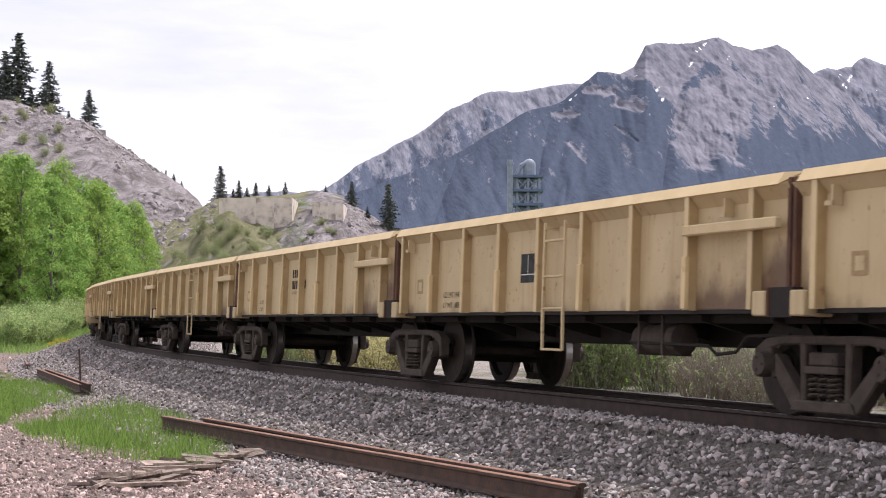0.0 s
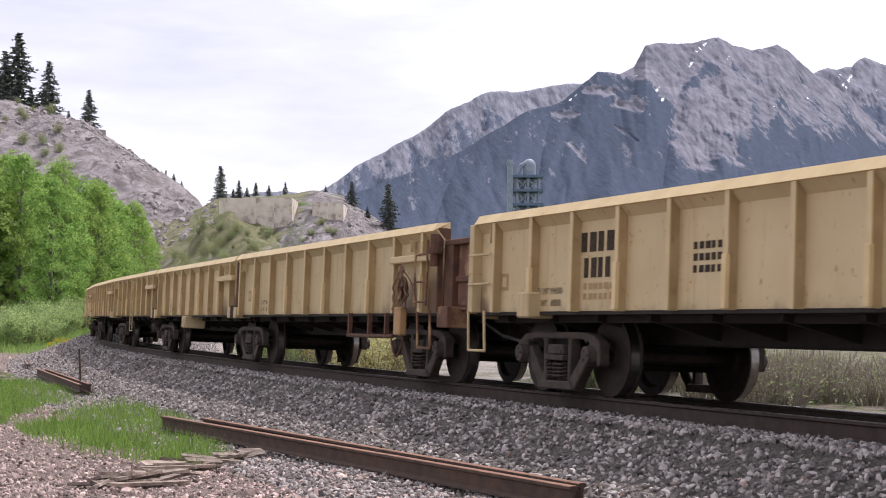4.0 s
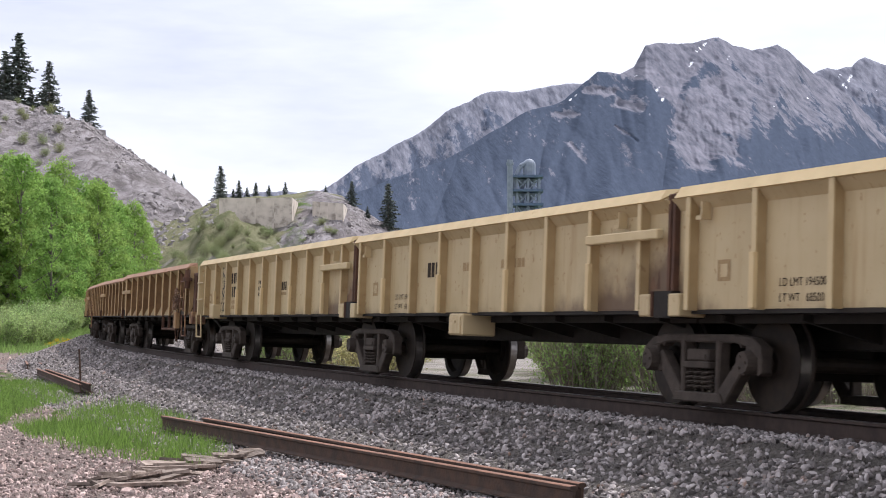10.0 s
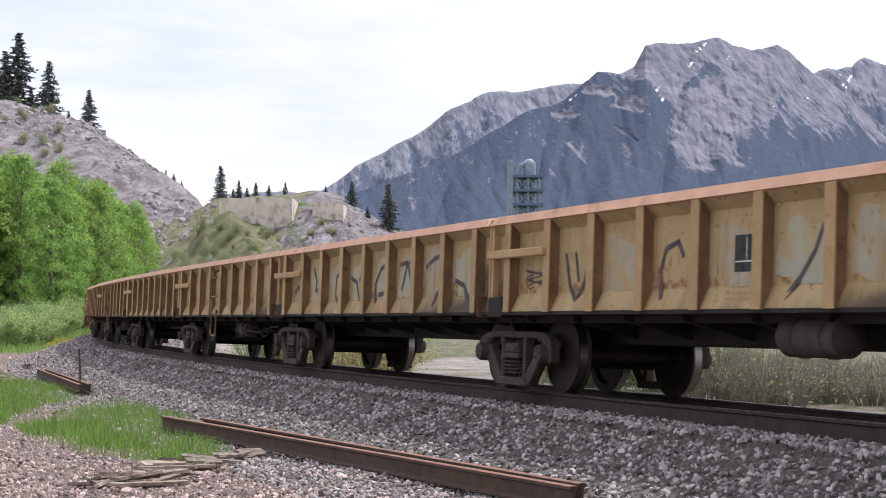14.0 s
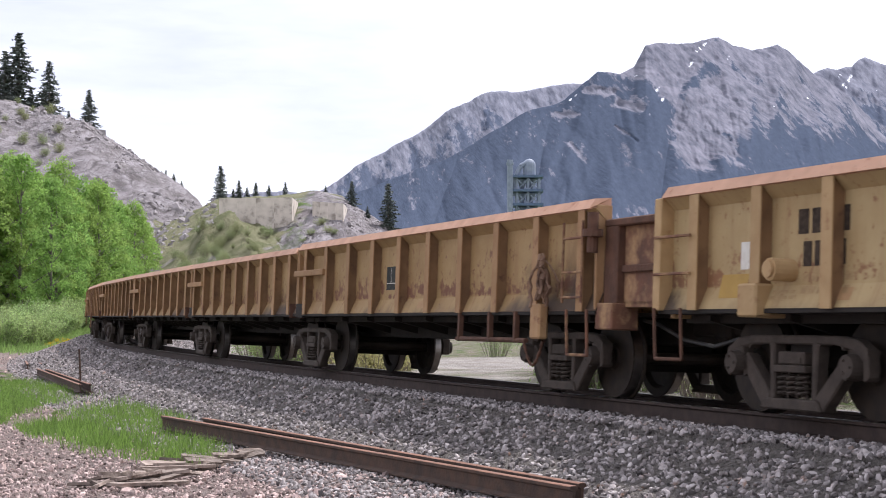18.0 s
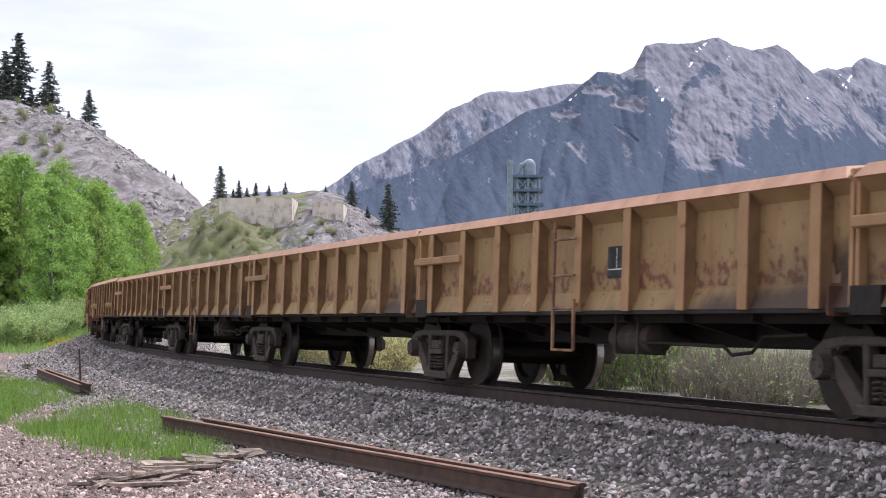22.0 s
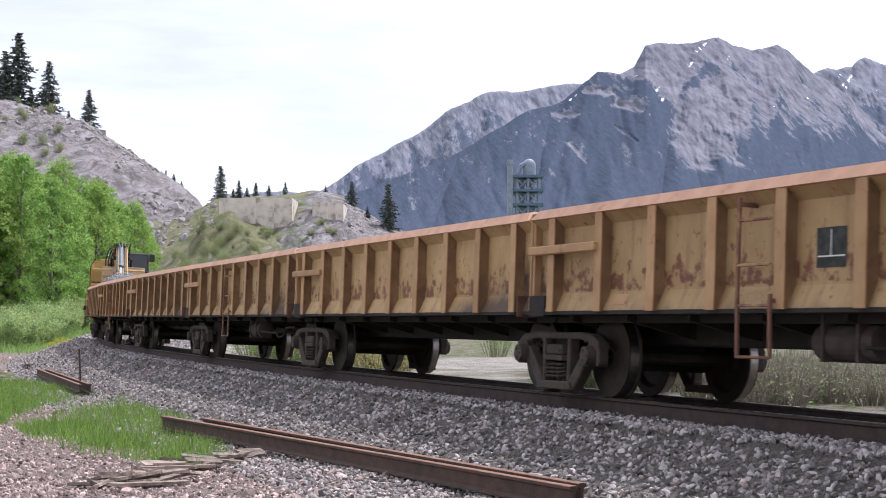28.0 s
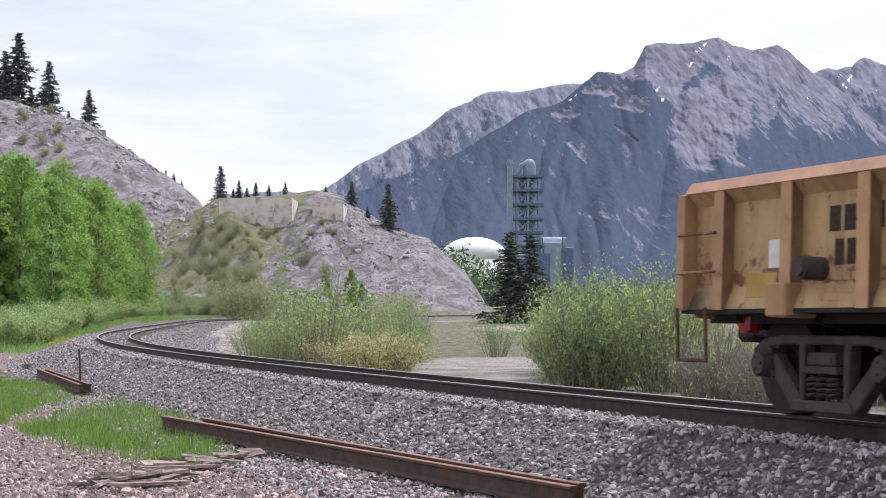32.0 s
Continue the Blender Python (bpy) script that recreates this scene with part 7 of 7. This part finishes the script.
# ---- distance ----
def mountain_material(name, forest, rock, pale, snow):
    m = bpy.data.materials.new(name)
    m.use_nodes = True
    nt = m.node_tree
    N, L = nt.nodes.new, nt.links.new
    b = nt.nodes["Principled BSDF"]
    b.inputs["Roughness"].default_value, b.inputs["Specular IOR Level"].default_value = 1.0, 0.0
    co = N("ShaderNodeTexCoord")

    def noise_tex(scale, detail, stretch=(1, 1, 1), rough=0.6):
        mp = N("ShaderNodeMapping")
        mp.inputs["Scale"].default_value = stretch
        L(co.outputs["Object"], mp.inputs["Vector"])
        n = N("ShaderNodeTexNoise")
        n.inputs["Scale"].default_value, n.inputs["Detail"].default_value, n.inputs["Roughness"].default_value = scale, detail, rough
        L(mp.outputs["Vector"], n.inputs["Vector"])
        return n.outputs["Fac"]

    def ramp(v, lo, hi, c1, c2):
        r = N("ShaderNodeValToRGB")
        r.color_ramp.elements[0].position, r.color_ramp.elements[1].position = lo, hi
        r.color_ramp.elements[0].color, r.color_ramp.elements[1].color = (*c1, 1), (*c2, 1)
        L(v, r.inputs["Fac"])
        return r.outputs["Color"]

    def mix(f, a, c):
        x = N("ShaderNodeMixRGB")
        L(f, x.inputs["Fac"])
        L(a, x.inputs["Color1"])
        L(c, x.inputs["Color2"])
        return x.outputs["Color"]

    def add_attr(name, v, gain, lo, hi):
        a = N("ShaderNodeAttribute")
        a.attribute_name = name
        ad = N("ShaderNodeMath")
        ad.operation = "MULTIPLY_ADD"
        L(v, ad.inputs[0])
        ad.inputs[1].default_value = gain
        L(a.outputs["Fac"], ad.inputs[2])
        r = N("ShaderNodeMapRange")
        r.inputs["From Min"].default_value, r.inputs["From Max"].default_value = lo, hi
        L(ad.outputs[0], r.inputs["Value"])
        return r.outputs["Result"]

    # fine texture of trees and crags, seen across the valley
    def tilted(scale, detail, deg, stretch, rough):
        turn = N("ShaderNodeMapping")
        turn.inputs["Rotation"].default_value = (0, radians(deg), 0)
        L(co.outputs["Object"], turn.inputs["Vector"])
        mp = N("ShaderNodeMapping")
        mp.inputs["Scale"].default_value = stretch
        L(turn.outputs["Vector"], mp.inputs["Vector"])
        n = N("ShaderNodeTexNoise")
        n.inputs["Scale"].default_value, n.inputs["Detail"].default_value, n.inputs["Roughness"].default_value = scale, detail, rough
        L(mp.outputs["Vector"], n.inputs["Vector"])
        return n.outputs["Fac"]

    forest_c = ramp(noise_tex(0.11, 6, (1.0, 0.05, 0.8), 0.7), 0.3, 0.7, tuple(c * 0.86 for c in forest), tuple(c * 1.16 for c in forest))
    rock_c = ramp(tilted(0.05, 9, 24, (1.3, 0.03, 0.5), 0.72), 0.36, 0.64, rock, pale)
    fine = N("ShaderNodeMath")
    L(tilted(0.020, 9, 24, (1.3, 0.03, 0.5), 0.68), fine.inputs[0])
    half = N("ShaderNodeMath")
    half.operation = "MULTIPLY"
    L(noise_tex(0.085, 7, (1.2, 0.04, 0.6), 0.7), half.inputs[0])
    half.inputs[1].default_value = 0.55
    L(half.outputs[0], fine.inputs[1])
    col = mix(add_attr("rock", fine.outputs[0], 4.6, 3.46, 3.84), forest_c, rock_c)
    sn = N("ShaderNodeRGB")
    sn.outputs[0].default_value = (*snow, 1)
    col = mix(add_attr("snow", tilted(0.075, 5, 18, (1.6, 0.04, 0.45), 0.65), 2.2, 1.86, 1.98), col, sn.outputs[0])
    L(col, b.inputs["Base Color"])
    bp = N("ShaderNodeBump")
    bp.inputs["Strength"].default_value, bp.inputs["Distance"].default_value = 0.45, 8.0
    L(tilted(0.06, 6, 24, (1.3, 0.04, 0.6), 0.6), bp.inputs["Height"])
    L(bp.outputs["Normal"], b.inputs["Normal"])
    return m


# blue distance haze is mixed into these base colours, paler for the far range
M["mountain"] = mountain_material("hazy_near_mountain", (0.066, 0.081, 0.116), (0.105, 0.110, 0.138), (0.232, 0.228, 0.270), (0.78, 0.80, 0.86))
M["hazy_far_mountain"] = mountain_material("hazy_far_mountain", (0.088, 0.104, 0.145), (0.130, 0.136, 0.172), (0.255, 0.258, 0.305), (0.78, 0.80, 0.86))


def mountain(name, px, py, dist, depth, rough, mat, label, rock_line, seed, x_lo, x_hi, snow=0.0, ravines=(), drifts=(), cols=600, rows=120, soft=130.0):
    """A range whose crest runs through a few heights across the valley; ribs, gullies and crags come from noise."""
    xs, zs = crest(px, py, dist)
    u, w = np.meshgrid(np.linspace(x_lo, x_hi, cols), np.concatenate([np.linspace(0, 0.3, 16)[:-1], np.linspace(0.3, 1, rows), np.linspace(1.03, 1.6, 12)]))
    top = np.interp(u, xs, zs) + 11.0 * fractal(u, u * 0 + 3.0, 62, 5, seed)
    w1 = np.minimum(w, 1)
    line = np.interp(u[0], xs, zs)
    reach = int(150 / (u[0, 1] - u[0, 0]))
    bell = np.exp(-np.linspace(-2, 2, 2 * reach + 1) ** 2)
    broad = np.convolve(np.pad(line, reach, mode="edge"), bell / bell.sum(), mode="valid")[None]
    top = broad + (top - broad) * np.clip(w1, 0, 1) ** 5
    z = top * (w1 ** 1.25) - np.maximum(w - 1, 0) * top * 0.9
    lx, lz = crest(*rock_line, dist)
    rock = np.clip((z - np.interp(u, lx, lz)) / soft, -0.75, 0.7)
    # wooded ravines (less than nothing: bare ribs), each a band between two points of the slope
    for pa, ya, pb, yb, wide, amount in ravines:
        (xa, xb), (za, zb) = crest((pa, pb), (ya, yb), dist)
        t = np.clip(((u - xa) * (xb - xa) + (z - za) * (zb - za)) / ((xb - xa) ** 2 + (zb - za) ** 2), 0, 1)
        far = np.hypot(u - xa - t * (xb - xa), z - za - t * (zb - za))
        rock -= amount * np.exp(-(far / wide) ** 2)
    bare = np.clip(rock * 1.5 + 0.4, 0.05, 1)
    bend = fractal(u, w * 240, 260, 3, seed + 3) * 70
    tip = u + 0.45 * z
    ribs = (1 - 2 * np.abs(fractal(u + bend - 170 * w, w * 150, 230, 4, seed + 1))) * rough + (1 - 2 * np.abs(fractal(u - bend * 0.5 + 120 * w, w * 130, 74, 3, seed + 2))) * rough * 0.40
    crags = ((1 - 2 * np.abs(fractal(tip, z * 0.45 - u * 0.2, 46, 4, seed + 6))) * 26 + (1 - 2 * np.abs(fractal(tip * 1.1 - z * 0.2, z * 0.6, 17, 3, seed + 7))) * 10) * bare
    y = dist - depth * (1 - w) + (ribs * np.clip(top / 250, 0.2, 1.4) + crags) * np.sin(np.clip(w1, 0, 0.985) * math.pi) ** 0.5
    x = u * y / dist
    me = grid_mesh(name, x, y, np.maximum(z, -4) - 2)
    attribute(me, "rock", rock + np.clip(ribs / rough, -1, 1) * 0.16 + np.clip(crags / 30, -1, 1) * 0.22)
    drift = np.zeros_like(z)
    for pa, ya, wide, high in drifts:
        (xa,), (za,) = crest((pa,), (ya,), dist)
        drift = np.maximum(drift, np.exp(-((u - xa - (z - za) * 0.35) / (wide * 1.3)) ** 2 - ((z - za) / high) ** 2) * 0.86)
    attribute(me, "snow", np.maximum(drift, np.clip(z / max(zs) - 0.4, 0, 1) * snow))
    return tagged(part(name, me, mat), label, "mountain", kind="structure")


mountain("backdrop_mountain", (560, 640, 720, 800, 868, 920, 1015, 1100, 1200), (338, 289, 243, 186, 156, 159, 146, 143, 153), 4600, 1500, 70, "hazy_far_mountain",
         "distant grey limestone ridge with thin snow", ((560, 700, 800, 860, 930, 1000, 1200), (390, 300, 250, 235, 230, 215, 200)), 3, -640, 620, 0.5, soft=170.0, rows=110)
mountain("backdrop_mountain", (1300, 1400, 1440, 1468, 1490, 1513, 1524, 1536, 1550, 1564, 1620, 1700, 1900), (190, 150, 128, 112, 116, 115, 104, 97, 101, 108, 120, 141, 111), 4500, 1500, 80, "hazy_far_mountain",
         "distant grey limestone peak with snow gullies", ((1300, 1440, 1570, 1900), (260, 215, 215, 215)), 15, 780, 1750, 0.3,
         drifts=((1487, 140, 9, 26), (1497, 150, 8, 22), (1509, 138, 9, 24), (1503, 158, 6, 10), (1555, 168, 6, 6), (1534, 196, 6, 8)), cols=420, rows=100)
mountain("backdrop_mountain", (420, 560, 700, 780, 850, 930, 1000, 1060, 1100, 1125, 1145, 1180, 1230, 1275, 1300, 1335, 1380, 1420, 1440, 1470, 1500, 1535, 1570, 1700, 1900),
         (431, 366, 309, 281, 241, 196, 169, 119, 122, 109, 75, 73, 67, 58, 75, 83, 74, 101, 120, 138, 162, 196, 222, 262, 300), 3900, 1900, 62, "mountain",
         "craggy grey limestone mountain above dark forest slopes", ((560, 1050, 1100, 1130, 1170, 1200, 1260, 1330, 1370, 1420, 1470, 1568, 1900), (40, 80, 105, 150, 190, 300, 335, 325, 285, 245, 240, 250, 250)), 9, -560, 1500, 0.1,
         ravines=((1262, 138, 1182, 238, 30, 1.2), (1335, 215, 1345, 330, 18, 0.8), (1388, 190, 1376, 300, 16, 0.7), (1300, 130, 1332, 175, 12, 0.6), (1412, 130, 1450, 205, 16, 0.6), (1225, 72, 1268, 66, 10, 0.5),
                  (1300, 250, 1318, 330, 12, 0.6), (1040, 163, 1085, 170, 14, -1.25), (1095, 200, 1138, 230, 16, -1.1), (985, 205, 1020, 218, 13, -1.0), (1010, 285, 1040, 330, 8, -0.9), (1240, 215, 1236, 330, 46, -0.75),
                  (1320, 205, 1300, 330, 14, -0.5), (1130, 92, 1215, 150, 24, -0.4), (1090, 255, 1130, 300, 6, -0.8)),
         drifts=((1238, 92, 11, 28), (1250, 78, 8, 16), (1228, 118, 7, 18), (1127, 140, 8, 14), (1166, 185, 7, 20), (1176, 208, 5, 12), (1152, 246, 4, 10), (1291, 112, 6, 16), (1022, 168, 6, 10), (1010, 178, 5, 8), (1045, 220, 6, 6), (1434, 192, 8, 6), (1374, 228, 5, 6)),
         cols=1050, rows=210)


# ---- cement works in the valley ----
M["steel_blue"] = material("blue_grey_steel", (0.105, 0.15, 0.24), (0.08, 0.115, 0.19), 0.4, 0.6)
M["steel_pale"] = material("pale_grey_steel", (0.25, 0.285, 0.36), (0.19, 0.22, 0.285), 0.3, 0.6)
M["dome"] = material("white_dome_cover", (0.72, 0.71, 0.68), (0.62, 0.6, 0.57), 0.1, 0.7)
M["far_wood"] = material("far_woodland", (0.095, 0.15, 0.068), (0.135, 0.195, 0.085), 0.2, 0.9, island=0.4)
M["concrete"] = material("weathered_concrete", (0.64, 0.57, 0.50), (0.50, 0.44, 0.38), 0.5, 0.9, stain=(0.25, 0.21, 0.18), stain_scale=0.5, stain_at=0.53, soft=0.2, bump=0.3, bump_scale=1.5)
PD = 1250.0


def at_px(px, py, d):
    return ((px - 784) / 2882 * d, d, 0.884 + (576.3 - py) / 2882 * d)


def cement_works():
    base = tagged(new("preheater_tower"), "tall blue-grey preheater tower of a cement works", "industrial tower")
    x0, _, zt = at_px(915, 300, PD)
    x1 = at_px(955, 300, PD)[0]
    for gx in (x0, (x0 + x1) / 2, x1):
        for gy in (PD, PD + 16):
            bm = bmesh.new()
            box(bm, gx - 0.9, gx + 0.9, gy - 0.9, gy + 0.9, -2, zt - 6)
            part("column", bm, "steel_pale", base)
    for py in (312, 337, 362, 388, 412, 436):
        bm = bmesh.new()
        z = at_px(915, py, PD)[2]
        box(bm, x0 - 3.5, x1 + 3.0, PD - 3, PD + 19, z - 1.0, z + 1.1)
        part("platform", bm, "steel_blue", base)
    bm = bmesh.new()
    for a, b in ((312, 337), (337, 362), (362, 388), (388, 412)):
        za, zb = at_px(0, a, PD)[2], at_px(0, b, PD)[2]
        for xa, xb in ((x0, (x0 + x1) / 2), (x1, (x0 + x1) / 2)):
            tube(bm, (xa, PD - 1, zb), (xb, PD - 1, za - 2), 0.5, 5)
            tube(bm, (xa, PD - 1, za - 2), (xb, PD - 1, zb), 0.5, 5)
    part("bracing", bm, "steel_pale", base)
    bm = bmesh.new()
    for k, px in enumerate((925, 941)):
        c = at_px(px, 0, PD)[0]
        for py in (325, 350, 375, 400):
            z = at_px(0, py, PD)[2]
            bmesh.ops.create_cone(bm, cap_ends=True, segments=14, radius1=1.2, radius2=4.0, depth=8, matrix=Matrix.Translation((c, PD + 7, z)))
    part("cyclone", bm, "steel_pale", base)
    bm = bmesh.new()
    c = at_px(938, 0, PD)[0]
    z = at_px(0, 300, PD)[2]
    tube(bm, (c, PD + 6, z - 5), (c, PD + 6, z + 4), 5.0, 16)
    bmesh.ops.create_uvsphere(bm, u_segments=14, v_segments=8, radius=5.0, matrix=Matrix.Translation((c, PD + 6, z + 4)))
    pipe(bm, [(c - 2, PD + 4, z + 6), (c - 7, PD + 3, z + 3), (c - 11, PD + 2, z - 6), (c - 12, PD + 2, z - 20)], 1.8, 10)
    part("gas_duct", bm, "steel_pale", base)
    bm = bmesh.new()
    c = at_px(903, 0, PD)[0]
    tube(bm, (c, PD - 2, -2), (c, PD - 2, at_px(0, 283, PD)[2]), 2.3, 14)
    tube(bm, (c, PD - 2, at_px(0, 292, PD)[2]), (c, PD - 2, at_px(0, 288, PD)[2]), 3.0, 14)
    part("chimney", bm, "steel_pale", base, "slim pale chimney stack")
    # storage dome
    c, r = at_px(841, 0, PD)[0], 27.0
    bm = bmesh.new()
    bmesh.ops.create_uvsphere(bm, u_segments=32, v_segments=16, radius=1.0, matrix=Matrix.Translation((c, PD + 40, 54)) @ Matrix.Diagonal((r, r, 17, 1)))
    tube(bm, (c, PD + 40, -4), (c, PD + 40, 54), r * 0.99, 32)
    for f in bm.faces:
        f.smooth = True
    tagged(part("storage_dome", bm, "dome"), "white storage dome of the cement works", "dome")
    # lower sheds
    shed = tagged(new("plant_building"), "low grey plant sheds with a pale curved roof", "industrial building")
    for row, (px0, px1, top, mt) in enumerate(((948, 972, 450, "steel_blue"), (962, 992, 430, "steel_pale"), (972, 985, 448, "steel_pale"), (990, 1014, 438, "steel_blue"), (994, 1003, 421, "steel_pale"))):
        xa, xb, z = at_px(px0, 0, PD)[0], at_px(px1, 0, PD)[0], at_px(0, top, PD)[2]
        bm = bmesh.new()
        box(bm, xa, xb, PD - 12 + row * 1.3, PD + 10 + row * 1.3, -3, z, 0.8)
        part("shed_wall", bm, mt, shed)
    bm = bmesh.new()
    tube(bm, (at_px(960, 0, PD)[0], PD - 2, at_px(0, 436, PD)[2]), (at_px(994, 0, PD)[0], PD - 2, at_px(0, 436, PD)[2]), 7, 16)
    part("curved_roof", bm, "steel_pale", shed)


cement_works()


def far_woods():
    rng = np.random.default_rng(61)
    n = 42000
    y = rng.uniform(520, 1150, n)
    px = rng.uniform(780, 1600, n)
    x = (px - 784) / 2882 * y
    h = rng.uniform(0, 1, n) * np.where(px > 960, 20, np.where(px < 900, 36, 26)) * np.clip(y / 900, 0.6, 1.1) * rng.uniform(0.6, 1.0, n)
    pts = np.stack([x, y, ground_height(x, y) + h], -1)
    v, f = leaves(pts, 0.95, rng)
    tagged(part("far_woodland", tri_mesh("far_woodland", v, f), "far_wood"), "dark green woodland on the valley floor", "woodland", kind="stuff")


far_woods()


def concrete_walls():
    for d, top, foot in ((356.0, ((388, 352), (517, 350)), ((388, 362), (470, 404), (488, 404), (517, 366))), (359.0, ((553, 357), (608, 361)), ((553, 366), (588, 388), (596, 388), (608, 374)))):
        a, b = at_px(*top[0], d), at_px(*top[1], d)
        fx, fz = crest([p for p, q in foot], [q for p, q in foot], d)
        w = tagged(new("retaining_wall"), "pale weathered concrete retaining wall on the hill", "wall")
        n = 4
        for i in range(n):
            bm = bmesh.new()
            xs = np.linspace(a[0] + (b[0] - a[0]) * i / n, a[0] + (b[0] - a[0]) * (i + 1) / n - 0.012, 4)
            up = [(x, a[2] + (b[2] - a[2]) * (x - a[0]) / (b[0] - a[0])) for x in xs]
            dn = [(x, float(np.interp(x, fx, fz)) - 3.0) for x in xs]
            prism(bm, dn + up[::-1], "y", d - 1, d + 14)
            clean(bm)
            part("wall_panel", bm, "concrete", w)


concrete_walls()

# ---- by the track ----
loose_rails("loose_rail", (-3.99, 23.3, -0.40), (1.05, 13.1, -0.40), 0.36, 0.0, "old rusted rail lying beside the track", 2, 0.75, 0.19)
loose_rails("loose_rail", (-12.1, 48.7, -0.40), (-7.9, 35.6, -0.40), 0.22, 0.0, "old rusted rail lying near the grass", 2, 0.5, 0.22)
loose_rails("loose_rail", (-15.6, 61.0, -0.44), (-14.0, 55.0, -0.42), 0.45, 0.0, "short old rusted rail at the edge of the weeds", 2, 0.6)


def stake_post():
    bm = bmesh.new()
    box(bm, -0.02, 0.02, -0.02, 0.02, -0.2, 1.0)
    ob = tagged(part("marker_stake", bm, "old_rail"), "thin rusty steel stake in the gravel", "stake")
    x, y = -8.4, 37.9
    ob.matrix_basis = Matrix.Translation((x, y, floor_at(x, y))) @ Matrix.Rotation(radians(-3), 4, "Y")


stake_post()


def splinter_mesh(seed):
    """A split board with ragged, pointed ends."""
    rng = random.Random(seed)

    def make(bm):
        n = 5
        lo = [(-0.5 + i / (n - 1) * 1.0 + rng.uniform(-0.04, 0.04), -0.06 + rng.uniform(-0.012, 0.012)) for i in range(n)]
        hi = [(0.5 - i / (n - 1) * 1.0 + rng.uniform(-0.10, 0.04), 0.06 + rng.uniform(-0.02, 0.012)) for i in range(n)]
        prism(bm, lo + [(0.5 + rng.uniform(0.02, 0.14), rng.uniform(-0.03, 0.03))] + hi, "z", -0.014, 0.014)
        clean(bm)
    return make


def plank_pile():
    rng = random.Random(8)
    for i in range(46):
        t = rng.random() ** 1.9
        x, y = -3.0 + 0.72 * t + rng.uniform(-0.27, 0.27) * (1 - 0.5 * t), 15.5 + 3.6 * t + rng.uniform(-0.45, 0.45) * (1 - 0.5 * t)
        ob = tagged(part("broken_board", shared(("broken_board", i % 6), splinter_mesh(i % 6), "wood"), None), "splintered grey-brown weathered board on the gravel", "board", group="pile of broken boards")
        ob.matrix_basis = Matrix.Translation((x, y, floor_at(x, y) + 0.025 + 0.02 * (i % 4))) @ Matrix.Rotation(rng.gauss(1.05, 0.45), 4, "Z") @ Matrix.Rotation(rng.uniform(-0.35, 0.35), 4, "X") @ Matrix.Rotation(rng.uniform(-0.16, 0.16), 4, "Y") @ Matrix.Diagonal((rng.uniform(0.3, 0.85), rng.uniform(0.5, 1.25), 1, 1))


plank_pile()


# ---- movement ----
def motions():
    times = [i * 0.25 for i in range(129)]
    for ob, rear, front in GONDOLAS + LOADS + RIDERS:
        walk(ob, [(t, carriage(rear - travelled(t), front - travelled(t))) for t in times])
    for ws, ax, u in WHEELSETS:
        rows, last = [], None
        for k in range(0, 961):
            t = k / 30
            s = u - travelled(t)
            if -8 < s < 118:
                ang = (travelled(t) - u) / WHEEL_R
                m = Matrix.Translation((ax, 0, WHEEL_R)) @ Matrix.Rotation(ang % (2 * math.pi), 4, "Y")
                if last is None and k > 0:
                    rows.append((0.0, m))
                rows.append((t, m))
                last = (t, m)
        if last is None:
            continue
        if last[0] < 31.99:
            rows.append((32.0, last[1]))
        walk(ws, rows)


motions()
